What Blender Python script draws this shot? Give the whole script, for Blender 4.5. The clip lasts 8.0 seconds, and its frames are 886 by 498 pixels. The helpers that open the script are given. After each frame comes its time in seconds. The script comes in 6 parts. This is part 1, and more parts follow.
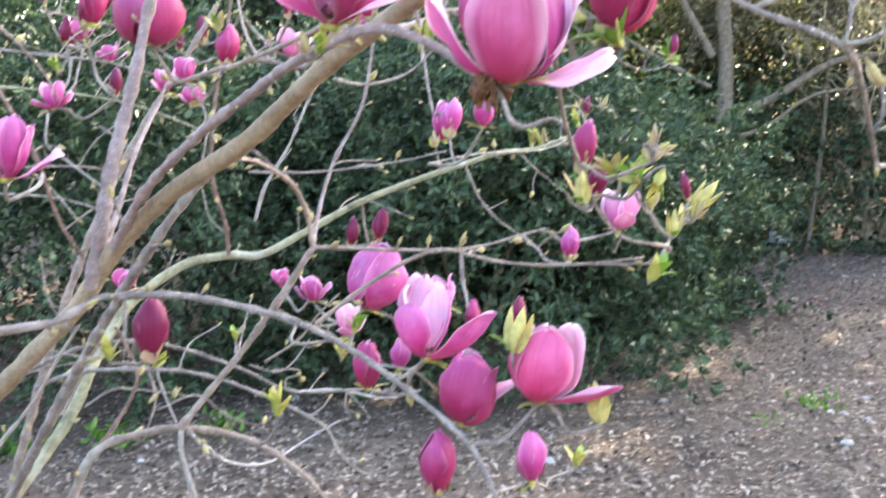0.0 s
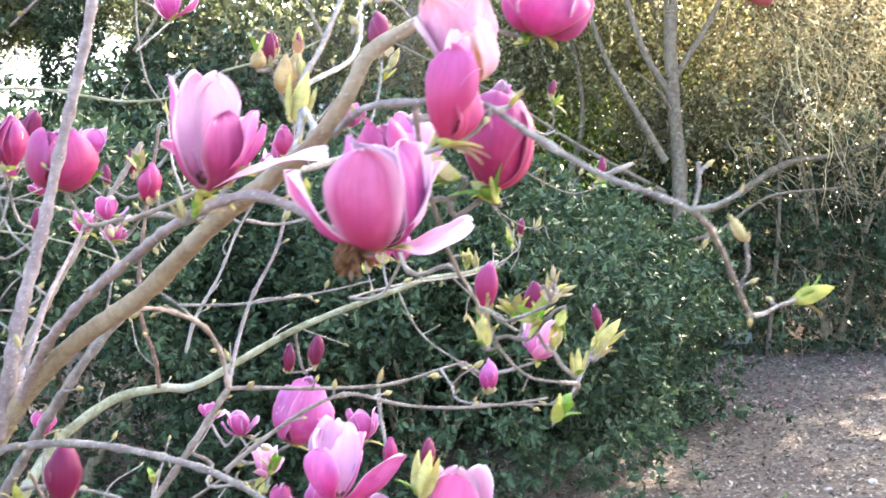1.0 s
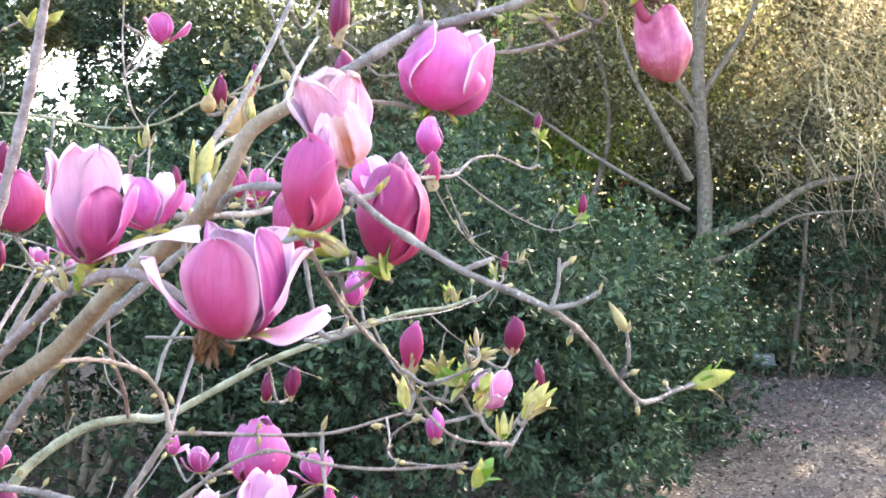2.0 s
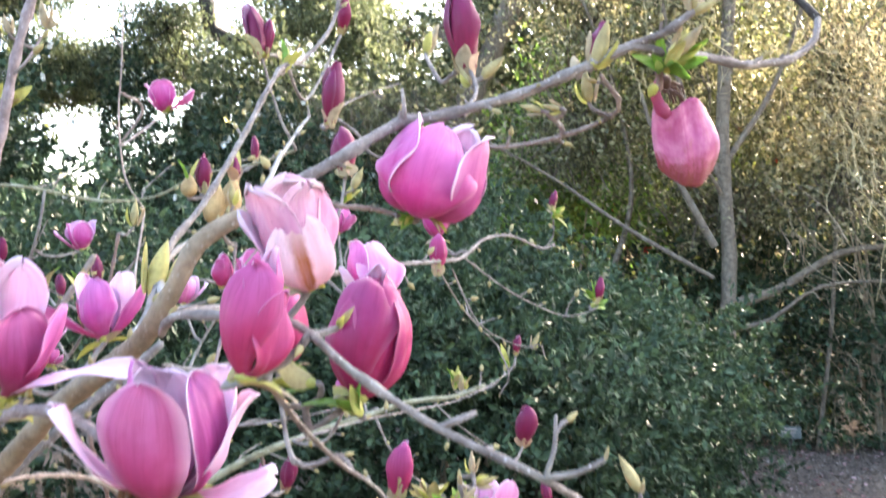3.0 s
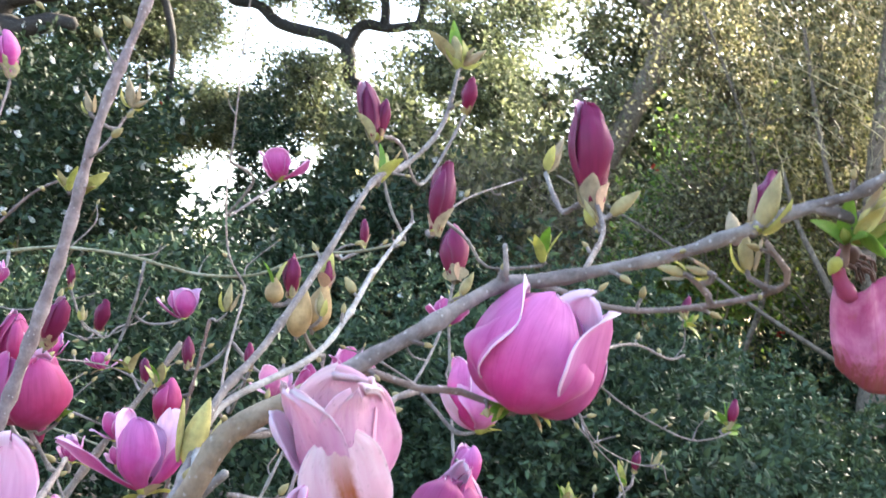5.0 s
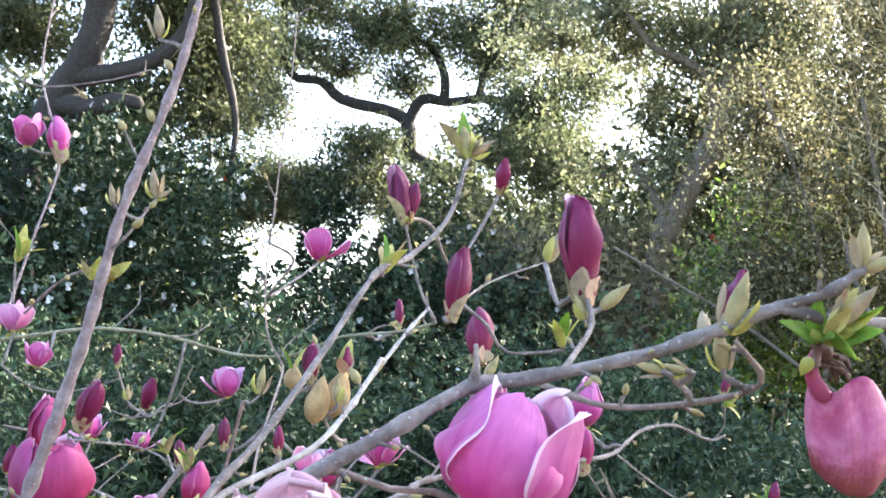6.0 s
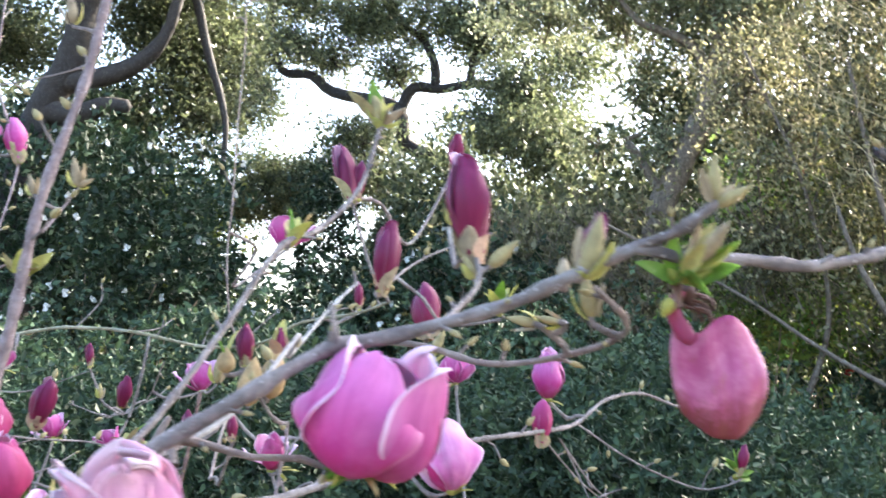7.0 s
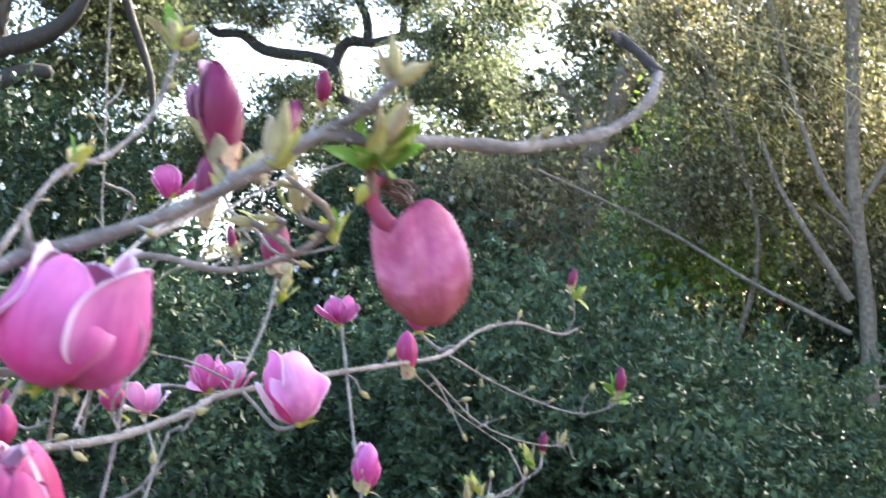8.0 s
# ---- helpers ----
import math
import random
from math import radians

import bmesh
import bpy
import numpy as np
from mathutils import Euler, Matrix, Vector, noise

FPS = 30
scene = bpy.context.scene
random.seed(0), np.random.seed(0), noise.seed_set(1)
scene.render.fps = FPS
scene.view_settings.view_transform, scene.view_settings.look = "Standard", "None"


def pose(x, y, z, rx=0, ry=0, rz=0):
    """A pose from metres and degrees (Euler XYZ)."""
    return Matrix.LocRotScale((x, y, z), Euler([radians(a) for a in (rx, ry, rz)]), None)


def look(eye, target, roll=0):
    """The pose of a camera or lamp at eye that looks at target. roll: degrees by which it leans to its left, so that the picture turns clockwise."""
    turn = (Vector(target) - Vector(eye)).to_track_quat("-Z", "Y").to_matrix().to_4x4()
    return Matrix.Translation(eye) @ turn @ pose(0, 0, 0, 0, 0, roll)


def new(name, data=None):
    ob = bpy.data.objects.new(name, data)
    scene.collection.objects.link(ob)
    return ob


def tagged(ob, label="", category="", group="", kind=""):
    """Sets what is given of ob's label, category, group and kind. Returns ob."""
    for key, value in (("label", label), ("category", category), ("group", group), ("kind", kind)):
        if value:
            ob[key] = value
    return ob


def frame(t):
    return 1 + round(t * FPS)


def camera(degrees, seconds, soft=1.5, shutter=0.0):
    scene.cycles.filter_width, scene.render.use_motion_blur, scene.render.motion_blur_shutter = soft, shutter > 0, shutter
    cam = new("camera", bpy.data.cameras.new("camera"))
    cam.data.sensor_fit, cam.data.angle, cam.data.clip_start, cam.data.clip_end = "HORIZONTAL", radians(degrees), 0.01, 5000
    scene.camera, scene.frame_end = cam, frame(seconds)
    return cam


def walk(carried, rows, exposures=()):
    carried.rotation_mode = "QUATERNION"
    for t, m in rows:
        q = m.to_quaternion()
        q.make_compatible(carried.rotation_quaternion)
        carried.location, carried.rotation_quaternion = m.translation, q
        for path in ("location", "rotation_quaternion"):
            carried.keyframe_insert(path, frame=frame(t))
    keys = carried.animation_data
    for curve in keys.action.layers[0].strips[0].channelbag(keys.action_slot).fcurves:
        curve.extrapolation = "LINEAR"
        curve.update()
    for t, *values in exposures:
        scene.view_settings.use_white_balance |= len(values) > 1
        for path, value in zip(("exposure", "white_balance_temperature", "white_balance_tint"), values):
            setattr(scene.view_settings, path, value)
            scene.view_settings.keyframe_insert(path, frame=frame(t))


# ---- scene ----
cam = camera(41.0, 8.0, soft=1.6, shutter=0.5)
PATH = [
    (0, -0.0000, 0.0000, 1.4000, 83.000, -0.000, -0.000),
    (0.3, 0.0141, 0.0046, 1.4157, 84.403, 0.154, -1.260),
    (0.5, 0.0261, 0.0084, 1.4261, 84.795, 0.539, -1.603),
    (0.7, 0.0452, 0.0065, 1.4344, 85.885, 0.875, -1.890),
    (1, 0.0920, -0.0013, 1.4545, 87.944, 1.216, -1.511),
    (1.2, 0.1312, 0.0024, 1.4631, 88.048, 0.699, -1.074),
    (1.5, 0.1940, 0.0041, 1.4841, 88.598, -0.150, -0.131),
    (1.7, 0.2245, 0.0036, 1.5019, 88.091, 0.262, 0.165),
    (2.8, 0.2627, 0.1526, 1.5718, 89.972, -1.247, 1.455),
    (3, 0.2757, 0.1922, 1.5831, 90.980, -0.746, 1.503),
    (3.2, 0.2770, 0.2316, 1.5905, 92.119, -0.968, 2.155),
    (3.5, 0.2737, 0.2870, 1.5946, 92.121, -1.669, 2.819),
    (3.7, 0.2707, 0.3193, 1.5938, 92.680, -2.356, 3.729),
    (4, 0.2707, 0.3506, 1.5994, 91.687, -1.242, 4.350),
    (4.2, 0.2694, 0.3697, 1.6165, 89.776, -1.613, 5.092),
    (4.5, 0.2703, 0.3961, 1.6503, 90.872, -2.557, 5.576),
    (4.7, 0.2695, 0.4051, 1.6702, 92.296, -3.086, 6.634),
    (5, 0.2778, 0.4183, 1.6853, 93.362, -4.807, 7.453),
    (5.2, 0.2873, 0.4245, 1.6909, 93.947, -4.940, 8.272),
    (6.3, 0.3566, 0.4160, 1.7129, 96.863, -4.492, 10.984),
    (6.5, 0.3665, 0.4279, 1.7063, 96.628, -4.117, 11.158),
    (7, 0.4366, 0.4617, 1.6968, 95.933, -1.662, 11.138),
    (7.5, 0.5198, 0.4954, 1.6858, 95.012, 0.423, 10.039),
    (7.7, 0.5459, 0.5035, 1.6771, 94.638, 0.523, 9.778),
    (8, 0.5920, 0.5168, 1.6582, 93.792, 1.245, 8.994),
]
walk(cam, [(t, pose(x, y, z, rx, ry, rz)) for t, x, y, z, rx, ry, rz in PATH],
     exposures=[(0.0, 3.52, 7000, 14), (0.5, 3.66, 6950, 14), (1.0, 3.72, 6950, 14), (1.7, 3.6, 6900, 14), (3.0, 3.32, 6820, 14), (3.7, 3.02, 6700, 13), (5.0, 2.9, 6520, 13), (7.0, 2.9, 6300, 14), (8.0, 2.98, 6280, 13)])

# ---- daylight ----
SUN_FROM = Vector((0.55, 0.62, 0.55)).normalized()
world = bpy.data.worlds.new("sky")
scene.world = world
world.use_nodes = True
wn = world.node_tree.nodes
sky = wn.new("ShaderNodeTexSky")
sky.sky_type = "NISHITA"
sky.sun_disc = False
sky.sun_elevation = math.asin(SUN_FROM.z)
sky.sun_rotation = math.atan2(SUN_FROM.x, SUN_FROM.y)
sky.dust_density = 2.5
wn["Background"].inputs["Strength"].default_value = 0.15
world.node_tree.links.new(sky.outputs["Color"], wn["Background"].inputs["Color"])
sun = new("sun", bpy.data.lights.new("sun", "SUN"))
sun.data.energy = 5.0
sun.data.angle = radians(0.6)
sun.data.color = (1.0, 0.9, 0.74)
sun.matrix_world = look(SUN_FROM * 60, (0, 0, 0))


# ---- materials ----
def material(name, rough=0.7):
    m = bpy.data.materials.new(name)
    m.use_nodes = True
    m.node_tree.nodes["Principled BSDF"].inputs["Roughness"].default_value = rough
    return m


def node(m, kind, **values):
    n = m.node_tree.nodes.new(kind)
    for key, value in values.items():
        n.inputs[key].default_value = value
    return n


def link(m, a, b):
    m.node_tree.links.new(a, b)


def ramp(m, fac, stops):
    n = m.node_tree.nodes.new("ShaderNodeValToRGB")
    while len(n.color_ramp.elements) < len(stops):
        n.color_ramp.elements.new(0.5)
    for e, (at, c) in zip(n.color_ramp.elements, stops):
        e.position, e.color = at, (*c, 1)
    link(m, fac, n.inputs["Fac"])
    return n.outputs["Color"]


def mixed(m, fac, a, b, mode="MIX"):
    n = m.node_tree.nodes.new("ShaderNodeMix")
    n.data_type, n.blend_type = "RGBA", mode
    for value, slot in ((fac, n.inputs[0]), (a, n.inputs[6]), (b, n.inputs[7])):
        if isinstance(value, (int, float)):
            slot.default_value = value
        elif isinstance(value, tuple):
            slot.default_value = (*value, 1)
        else:
            link(m, value, slot)
    return n.outputs[2]


def bumped(m, height, strength, distance):
    n = node(m, "ShaderNodeBump", Strength=strength, Distance=distance)
    link(m, height, n.inputs["Height"])
    link(m, n.outputs["Normal"], m.node_tree.nodes["Principled BSDF"].inputs["Normal"])


def noisy(m, where, scale, detail=4.0, rough=0.6):
    n = node(m, "ShaderNodeTexNoise", Scale=scale, Detail=detail, Roughness=rough)
    link(m, where, n.inputs["Vector"])
    return n.outputs["Fac"]


def place(m, space="Object", stretch=(1, 1, 1)):
    c = m.node_tree.nodes.new("ShaderNodeTexCoord")
    s = node(m, "ShaderNodeMapping", Scale=stretch)
    link(m, c.outputs[space], s.inputs["Vector"])
    return s.outputs["Vector"]


def bark(name, dark, mid, pale, lichen=(0.42, 0.44, 0.36), amount=0.35):
    m = material(name, 0.8)
    p = m.node_tree.nodes["Principled BSDF"]
    at = place(m)
    base = ramp(m, noisy(m, at, 28, 6), [(0.25, dark), (0.5, mid), (0.8, pale)])
    base = mixed(m, 0.8, base, ramp(m, noisy(m, at, 105, 5, 0.7), [(0.36, (0.72,) * 3), (0.64, (1.25,) * 3)]), "MULTIPLY")
    blotch = ramp(m, noisy(m, at, 11, 3), [(0.55, (0, 0, 0)), (0.72, (amount, amount, amount))])
    base = mixed(m, blotch, base, lichen)
    v = node(m, "ShaderNodeTexVoronoi", Scale=130.0)
    link(m, at, v.inputs["Vector"])
    speck = ramp(m, v.outputs["Distance"], [(0.10, (0.75, 0.75, 0.75)), (0.2, (0, 0, 0))])
    link(m, mixed(m, speck, base, mixed(m, 0.35, pale, (0.8, 0.78, 0.74))), p.inputs["Base Color"])
    bumped(m, noisy(m, at, 130, 7, 0.75), 0.9, 0.005)
    return m


bark_tan = bark("bark_tan", (0.2, 0.145, 0.085), (0.3, 0.225, 0.14), (0.4, 0.32, 0.22), amount=0.1)
bark_olive = bark("bark_olive", (0.12, 0.11, 0.06), (0.27, 0.26, 0.15), (0.44, 0.43, 0.3), amount=0.6)
bark_grey = bark("bark_grey", (0.08, 0.063, 0.056), (0.22, 0.185, 0.162), (0.43, 0.385, 0.345))
bark_lilac = bark("bark_lilac", (0.18, 0.13, 0.122), (0.28, 0.212, 0.2), (0.44, 0.37, 0.35), amount=0.05)
bark_brown = bark("bark_brown", (0.15, 0.115, 0.092), (0.27, 0.21, 0.17), (0.42, 0.35, 0.295))
bark_red = bark("bark_red", (0.1, 0.055, 0.045), (0.2, 0.12, 0.095), (0.33, 0.23, 0.19), amount=0.1)
bark_pale = bark("bark_pale", (0.22, 0.2, 0.18), (0.38, 0.36, 0.33), (0.55, 0.53, 0.5))
# far below the bark's own tone: deep shade under crowns is in this colour
bark_oak_shade = bark("bark_oak_shade", (0.012, 0.01, 0.008), (0.03, 0.024, 0.019), (0.062, 0.052, 0.042), amount=0.03)
bark_thicket = bark("bark_thicket", (0.11, 0.083, 0.05), (0.26, 0.2, 0.125), (0.42, 0.34, 0.23), amount=0.2)
bark_trunk = bark("bark_trunk", (0.055, 0.042, 0.027), (0.135, 0.103, 0.07), (0.24, 0.195, 0.14), amount=0.15)
straw = bark("straw", (0.36, 0.29, 0.14), (0.52, 0.43, 0.23), (0.66, 0.57, 0.35), amount=0.0)


def thin(m, color, share, rough=0.5):
    """Lets light through a thin blade: part of it scatters out at the far side."""
    t = m.node_tree
    p = t.nodes["Principled BSDF"]
    p.inputs["Roughness"].default_value = rough
    back = t.nodes.new("ShaderNodeBsdfTranslucent")
    both = node(m, "ShaderNodeMixShader", Fac=share)
    link(m, color, p.inputs["Base Color"])
    link(m, color, back.inputs["Color"])
    link(m, p.outputs["BSDF"], both.inputs[1])
    link(m, back.outputs["BSDF"], both.inputs[2])
    link(m, both.outputs["Shader"], t.nodes["Material Output"].inputs["Surface"])


def petal_skin(name, base, middle, tip, vein, browning=0.0, share=0.35, late=0.0, rimmed=0.32, streak=0.0, margin=0.4):
    m = material(name, 0.45)
    uv = place(m, "UV")
    sep = m.node_tree.nodes.new("ShaderNodeSeparateXYZ")
    link(m, uv, sep.inputs[0])
    along = mixed(m, 0.12, sep.outputs["Y"], noisy(m, place(m, "UV", (3, 3, 3)), 2.0))
    color = ramp(m, along, [(0.02, base), (0.45, middle), (0.97, tip)])
    veins = noisy(m, place(m, "UV", (11, 2.2, 1)), 1.0, 5)
    color = mixed(m, ramp(m, veins, [(0.42, (0.0,) * 3), (0.75, (0.4,) * 3)]), color, vein)
    threads = noisy(m, place(m, "UV", (42, 2.0, 1)), 1.0, 4, 0.65)
    color = mixed(m, ramp(m, threads, [(0.5, (0.0,) * 3), (0.72, (0.3,) * 3)]), color, vein)
    rim = node(m, "ShaderNodeMath")
    rim.operation = "ABSOLUTE"
    off = node(m, "ShaderNodeMath")
    off.operation = "SUBTRACT"
    off.inputs[1].default_value = 0.5
    link(m, sep.outputs["X"], off.inputs[0])
    link(m, off.outputs[0], rim.inputs[0])
    color = mixed(m, ramp(m, rim.outputs[0], [(margin, (0.0,) * 3), (0.49, (rimmed,) * 3)]), color, mixed(m, 0.5, tip, (0.93, 0.84, 0.88)))
    blot = noisy(m, place(m), 26, 5)
    color = mixed(m, ramp(m, blot, [(0.46, (0.0,) * 3), (0.72, (0.45,) * 3)]), color, tip)
    deep = noisy(m, place(m), 17, 3)
    color = mixed(m, ramp(m, deep, [(0.5, (0.0,) * 3), (0.72, (0.5,) * 3)]), color, vein)
    if streak:
        across = mixed(m, 0.2, sep.outputs["X"], noisy(m, place(m, "UV", (5, 4, 1)), 1.5, 5))
        band = ramp(m, across, [(0.33, (0.0,) * 3), (0.45, (streak,) * 3), (0.55, (streak,) * 3), (0.63, (0.0,) * 3)])
        fade = ramp(m, sep.outputs["Y"], [(0.6, (1.0,) * 3), (0.97, (0.0,) * 3)])
        color = mixed(m, mixed(m, 1.0, band, fade, "MULTIPLY"), color, (0.4, 0.12, 0.03))
    if browning:
        if late:
            pale = ramp(m, noisy(m, place(m, "UV", (2.2, 2.2, 1)), 2.0, 7, 0.65), [(0.42, (0.0,) * 3), (0.68, (0.6,) * 3)])
            color = mixed(m, pale, color, (0.7, 0.27, 0.36))
        old = noisy(m, place(m, "UV", (3.2, 2.0, 1)), 1.4, 5)
        spots = noisy(m, place(m, "UV", (14, 12, 1)), 1.5, 3)
        color = mixed(m, ramp(m, old, [(0.54, (0.0,) * 3), (0.72, (browning,) * 3)]), color, (0.33, 0.12, 0.035))
        spot = ramp(m, spots, [(0.6, (0.0,) * 3), (0.68, (browning,) * 3)])
        if late:
            end = ramp(m, mixed(m, 0.4, sep.outputs["Y"], noisy(m, place(m, "UV", (4, 4, 1)), 2.0, 7, 0.7)), [(0.6, (0.0,) * 3), (0.76, (0.9,) * 3)])
            color = mixed(m, end, color, (0.2, 0.045, 0.03))
            spot = ramp(m, mixed(m, 0.5, sep.outputs["Y"], spots), [(0.64, (0.0,) * 3), (0.72, (0.85,) * 3)])
            rib = ramp(m, sep.outputs["X"], [(0.425, (0.0,) * 3), (0.445, (0.55,) * 3), (0.47, (0.0,) * 3)])
            color = mixed(m, rib, color, vein)
        color = mixed(m, spot, color, (0.22, 0.05, 0.04))
        crease = noisy(m, place(m, "UV", (9, 1.2, 1)), 1.5, 6, 0.7)
        color = mixed(m, ramp(m, crease, [(0.45, (0.0,) * 3), (0.75, (0.45,) * 3)]), color, vein)
    obj = m.node_tree.nodes.new("ShaderNodeObjectInfo")
    shift = ramp(m, obj.outputs["Random"], [(0.0, (0.86, 0.86, 0.9)), (1.0, (1.1, 1.06, 1.04))])
    color = mixed(m, 1.0, color, shift, "MULTIPLY")
    p = m.node_tree.nodes["Principled BSDF"]
    p.inputs["Sheen Weight"].default_value = 0.04
    p.inputs["Specular IOR Level"].default_value = 0.28
    thin(m, color, share, 0.45)
    bumped(m, mixed(m, 0.5, veins, threads), 0.3, 0.001)
    return m


inner_pale = petal_skin("petal_inside", (0.42, 0.06, 0.17), (0.8, 0.5, 0.66), (0.91, 0.78, 0.84), (0.68, 0.36, 0.54))
inner_deep = petal_skin("petal_inside_pink", (0.5, 0.12, 0.26), (0.66, 0.28, 0.46), (0.8, 0.55, 0.66), (0.5, 0.15, 0.32))
petal_pink = (petal_skin("petal_pink_skin", (0.42, 0.02, 0.1), (0.56, 0.06, 0.28), (0.7, 0.26, 0.53), (0.36, 0.024, 0.15)), inner_pale)
inner_lilac = petal_skin("petal_inside_lilac", (0.42, 0.06, 0.2), (0.68, 0.29, 0.5), (0.84, 0.58, 0.73), (0.52, 0.16, 0.36))
petal_lilac = (petal_pink[0], inner_lilac)
petal_pale = (petal_skin("petal_pale_skin", (0.46, 0.05, 0.2), (0.66, 0.2, 0.43), (0.82, 0.52, 0.68), (0.5, 0.1, 0.3)), inner_pale)
petal_deep = (petal_skin("petal_deep_skin", (0.38, 0.018, 0.06), (0.42, 0.03, 0.13), (0.52, 0.1, 0.28), (0.24, 0.013, 0.065), rimmed=0.15), inner_deep)
petal_rose = (petal_skin("petal_rose_skin", (0.42, 0.022, 0.055), (0.49, 0.05, 0.17), (0.6, 0.16, 0.35), (0.3, 0.02, 0.08), rimmed=0.45), inner_pale)
petal_coral = (petal_skin("petal_coral_skin", (0.46, 0.03, 0.055), (0.52, 0.052, 0.165), (0.6, 0.14, 0.35), (0.32, 0.022, 0.1), rimmed=0.1), inner_deep)
petal_soft = (petal_skin("petal_soft_skin", (0.44, 0.024, 0.065), (0.52, 0.055, 0.18), (0.64, 0.19, 0.37), (0.33, 0.024, 0.09), rimmed=0.7, margin=0.34), inner_pale)
petal_dark = (petal_skin("petal_dark_skin", (0.22, 0.011, 0.035), (0.2, 0.012, 0.06), (0.2, 0.02, 0.085), (0.11, 0.006, 0.03), share=0.25, rimmed=0.08), inner_deep)
petal_faded = (petal_skin("petal_faded_skin", (0.6, 0.11, 0.34), (0.8, 0.36, 0.56), (0.88, 0.6, 0.63), (0.68, 0.22, 0.43), 0.3),
               petal_skin("petal_faded_inside", (0.66, 0.32, 0.48), (0.84, 0.64, 0.72), (0.9, 0.76, 0.72), (0.7, 0.42, 0.52), 0.4))
petal_stained = (petal_skin("petal_stained_skin", (0.72, 0.26, 0.36), (0.86, 0.58, 0.64), (0.92, 0.78, 0.74), (0.8, 0.42, 0.52), 0.2, streak=0.95), petal_faded[1])
petal_old = (petal_skin("petal_old_skin", (0.4, 0.03, 0.12), (0.47, 0.095, 0.21), (0.47, 0.125, 0.2), (0.34, 0.042, 0.12), 0.5, 0.12, 1.0, rimmed=0.35),
             petal_skin("petal_old_inside", (0.4, 0.03, 0.12), (0.47, 0.095, 0.21), (0.47, 0.125, 0.2), (0.34, 0.042, 0.12), 0.5, 0.12, 1.0, rimmed=0.35))
petal_brown = (petal_skin("petal_brown_skin", (0.08, 0.03, 0.012), (0.14, 0.055, 0.02), (0.22, 0.1, 0.035), (0.05, 0.02, 0.008), rimmed=0.1),) * 2
petal_tan = (petal_skin("petal_tan_skin", (0.24, 0.1, 0.03), (0.34, 0.16, 0.05), (0.42, 0.23, 0.09), (0.2, 0.08, 0.02), rimmed=0.1),) * 2


def leaf_skin(name, low, mid, high, share=0.4, rough=0.42, scale=14, gloss=0.5):
    """Leaves that differ from blade to blade."""
    m = material(name, rough)
    m.node_tree.nodes["Principled BSDF"].inputs["Specular IOR Level"].default_value = gloss
    geo = m.node_tree.nodes.new("ShaderNodeNewGeometry")
    color = ramp(m, geo.outputs["Random Per Island"], [(0.0, low), (0.55, mid), (1.0, high)])
    fleck = noisy(m, place(m), scale, 4)
    color = mixed(m, 0.65, color, ramp(m, fleck, [(0.3, (0.4,) * 3), (0.7, (1.5,) * 3)]), "MULTIPLY")
    if scale > 50:
        dry = ramp(m, noisy(m, place(m), 130, 5, 0.7), [(0.54, (0.0,) * 3), (0.72, (0.4,) * 3)])
        color = mixed(m, dry, color, (0.26, 0.15, 0.07))
        bumped(m, noisy(m, place(m), 420, 4), 0.5, 0.001)
    thin(m, color, share, rough)
    return m


leaf_young = leaf_skin("young_leaf", (0.36, 0.4, 0.06), (0.52, 0.53, 0.13), (0.64, 0.6, 0.27), 0.5, 0.5, 60)
leaf_green = leaf_skin("green_leaf", (0.13, 0.3, 0.03), (0.2, 0.38, 0.05), (0.3, 0.44, 0.09), 0.45, 0.5, 60)
scale_skin = leaf_skin("bud_scale", (0.24, 0.19, 0.08), (0.38, 0.32, 0.14), (0.52, 0.44, 0.25), 0.15, 0.85, 55)
pod_skin = leaf_skin("pod_skin", (0.46, 0.4, 0.13), (0.56, 0.5, 0.17), (0.62, 0.58, 0.28), 0.25, 0.75, 55)
pod_tan = leaf_skin("tan_pod", (0.3, 0.19, 0.08), (0.44, 0.3, 0.13), (0.56, 0.42, 0.22), 0.2, 0.7, 55)
scale_tan = leaf_skin("papery_scale", (0.3, 0.22, 0.13), (0.42, 0.335, 0.2), (0.54, 0.455, 0.3), 0.25, 0.8, 55)
scale_blush = leaf_skin("blushing_scale", (0.4, 0.24, 0.15), (0.52, 0.34, 0.22), (0.6, 0.46, 0.32), 0.25, 0.8, 55)
leaf_hedge = leaf_skin("hedge_leaf", (0.022, 0.043, 0.022), (0.045, 0.077, 0.039), (0.09, 0.138, 0.064), 0.16, 0.56, 2.2, 0.22)
# dark camellia leaf; elsewhere its darker green stands in for shade
leaf_camellia_shade = leaf_skin("camellia_shade_leaf", (0.016, 0.032, 0.016), (0.03, 0.055, 0.027), (0.06, 0.096, 0.047), 0.12, 0.5, 2.2, 0.25)
leaf_oak = leaf_skin("oak_leaf", (0.06, 0.078, 0.04), (0.115, 0.14, 0.07), (0.22, 0.245, 0.12), 0.5, 0.45, 3)
# lighter copy of the oak leaf: sunlight and glare put into its colour
leaf_oak_lit = leaf_skin("lit_oak_leaf", (0.12, 0.14, 0.075), (0.21, 0.235, 0.13), (0.34, 0.36, 0.21), 0.55, 0.45, 3)
leaf_sun = leaf_skin("sunny_leaf", (0.09, 0.13, 0.025), (0.17, 0.21, 0.04), (0.3, 0.31, 0.09), 0.55, 0.45, 3)
leaf_olive = leaf_skin("thicket_leaf", (0.052, 0.055, 0.026), (0.16, 0.158, 0.072), (0.46, 0.43, 0.24), 0.52, 0.5, 1.3)
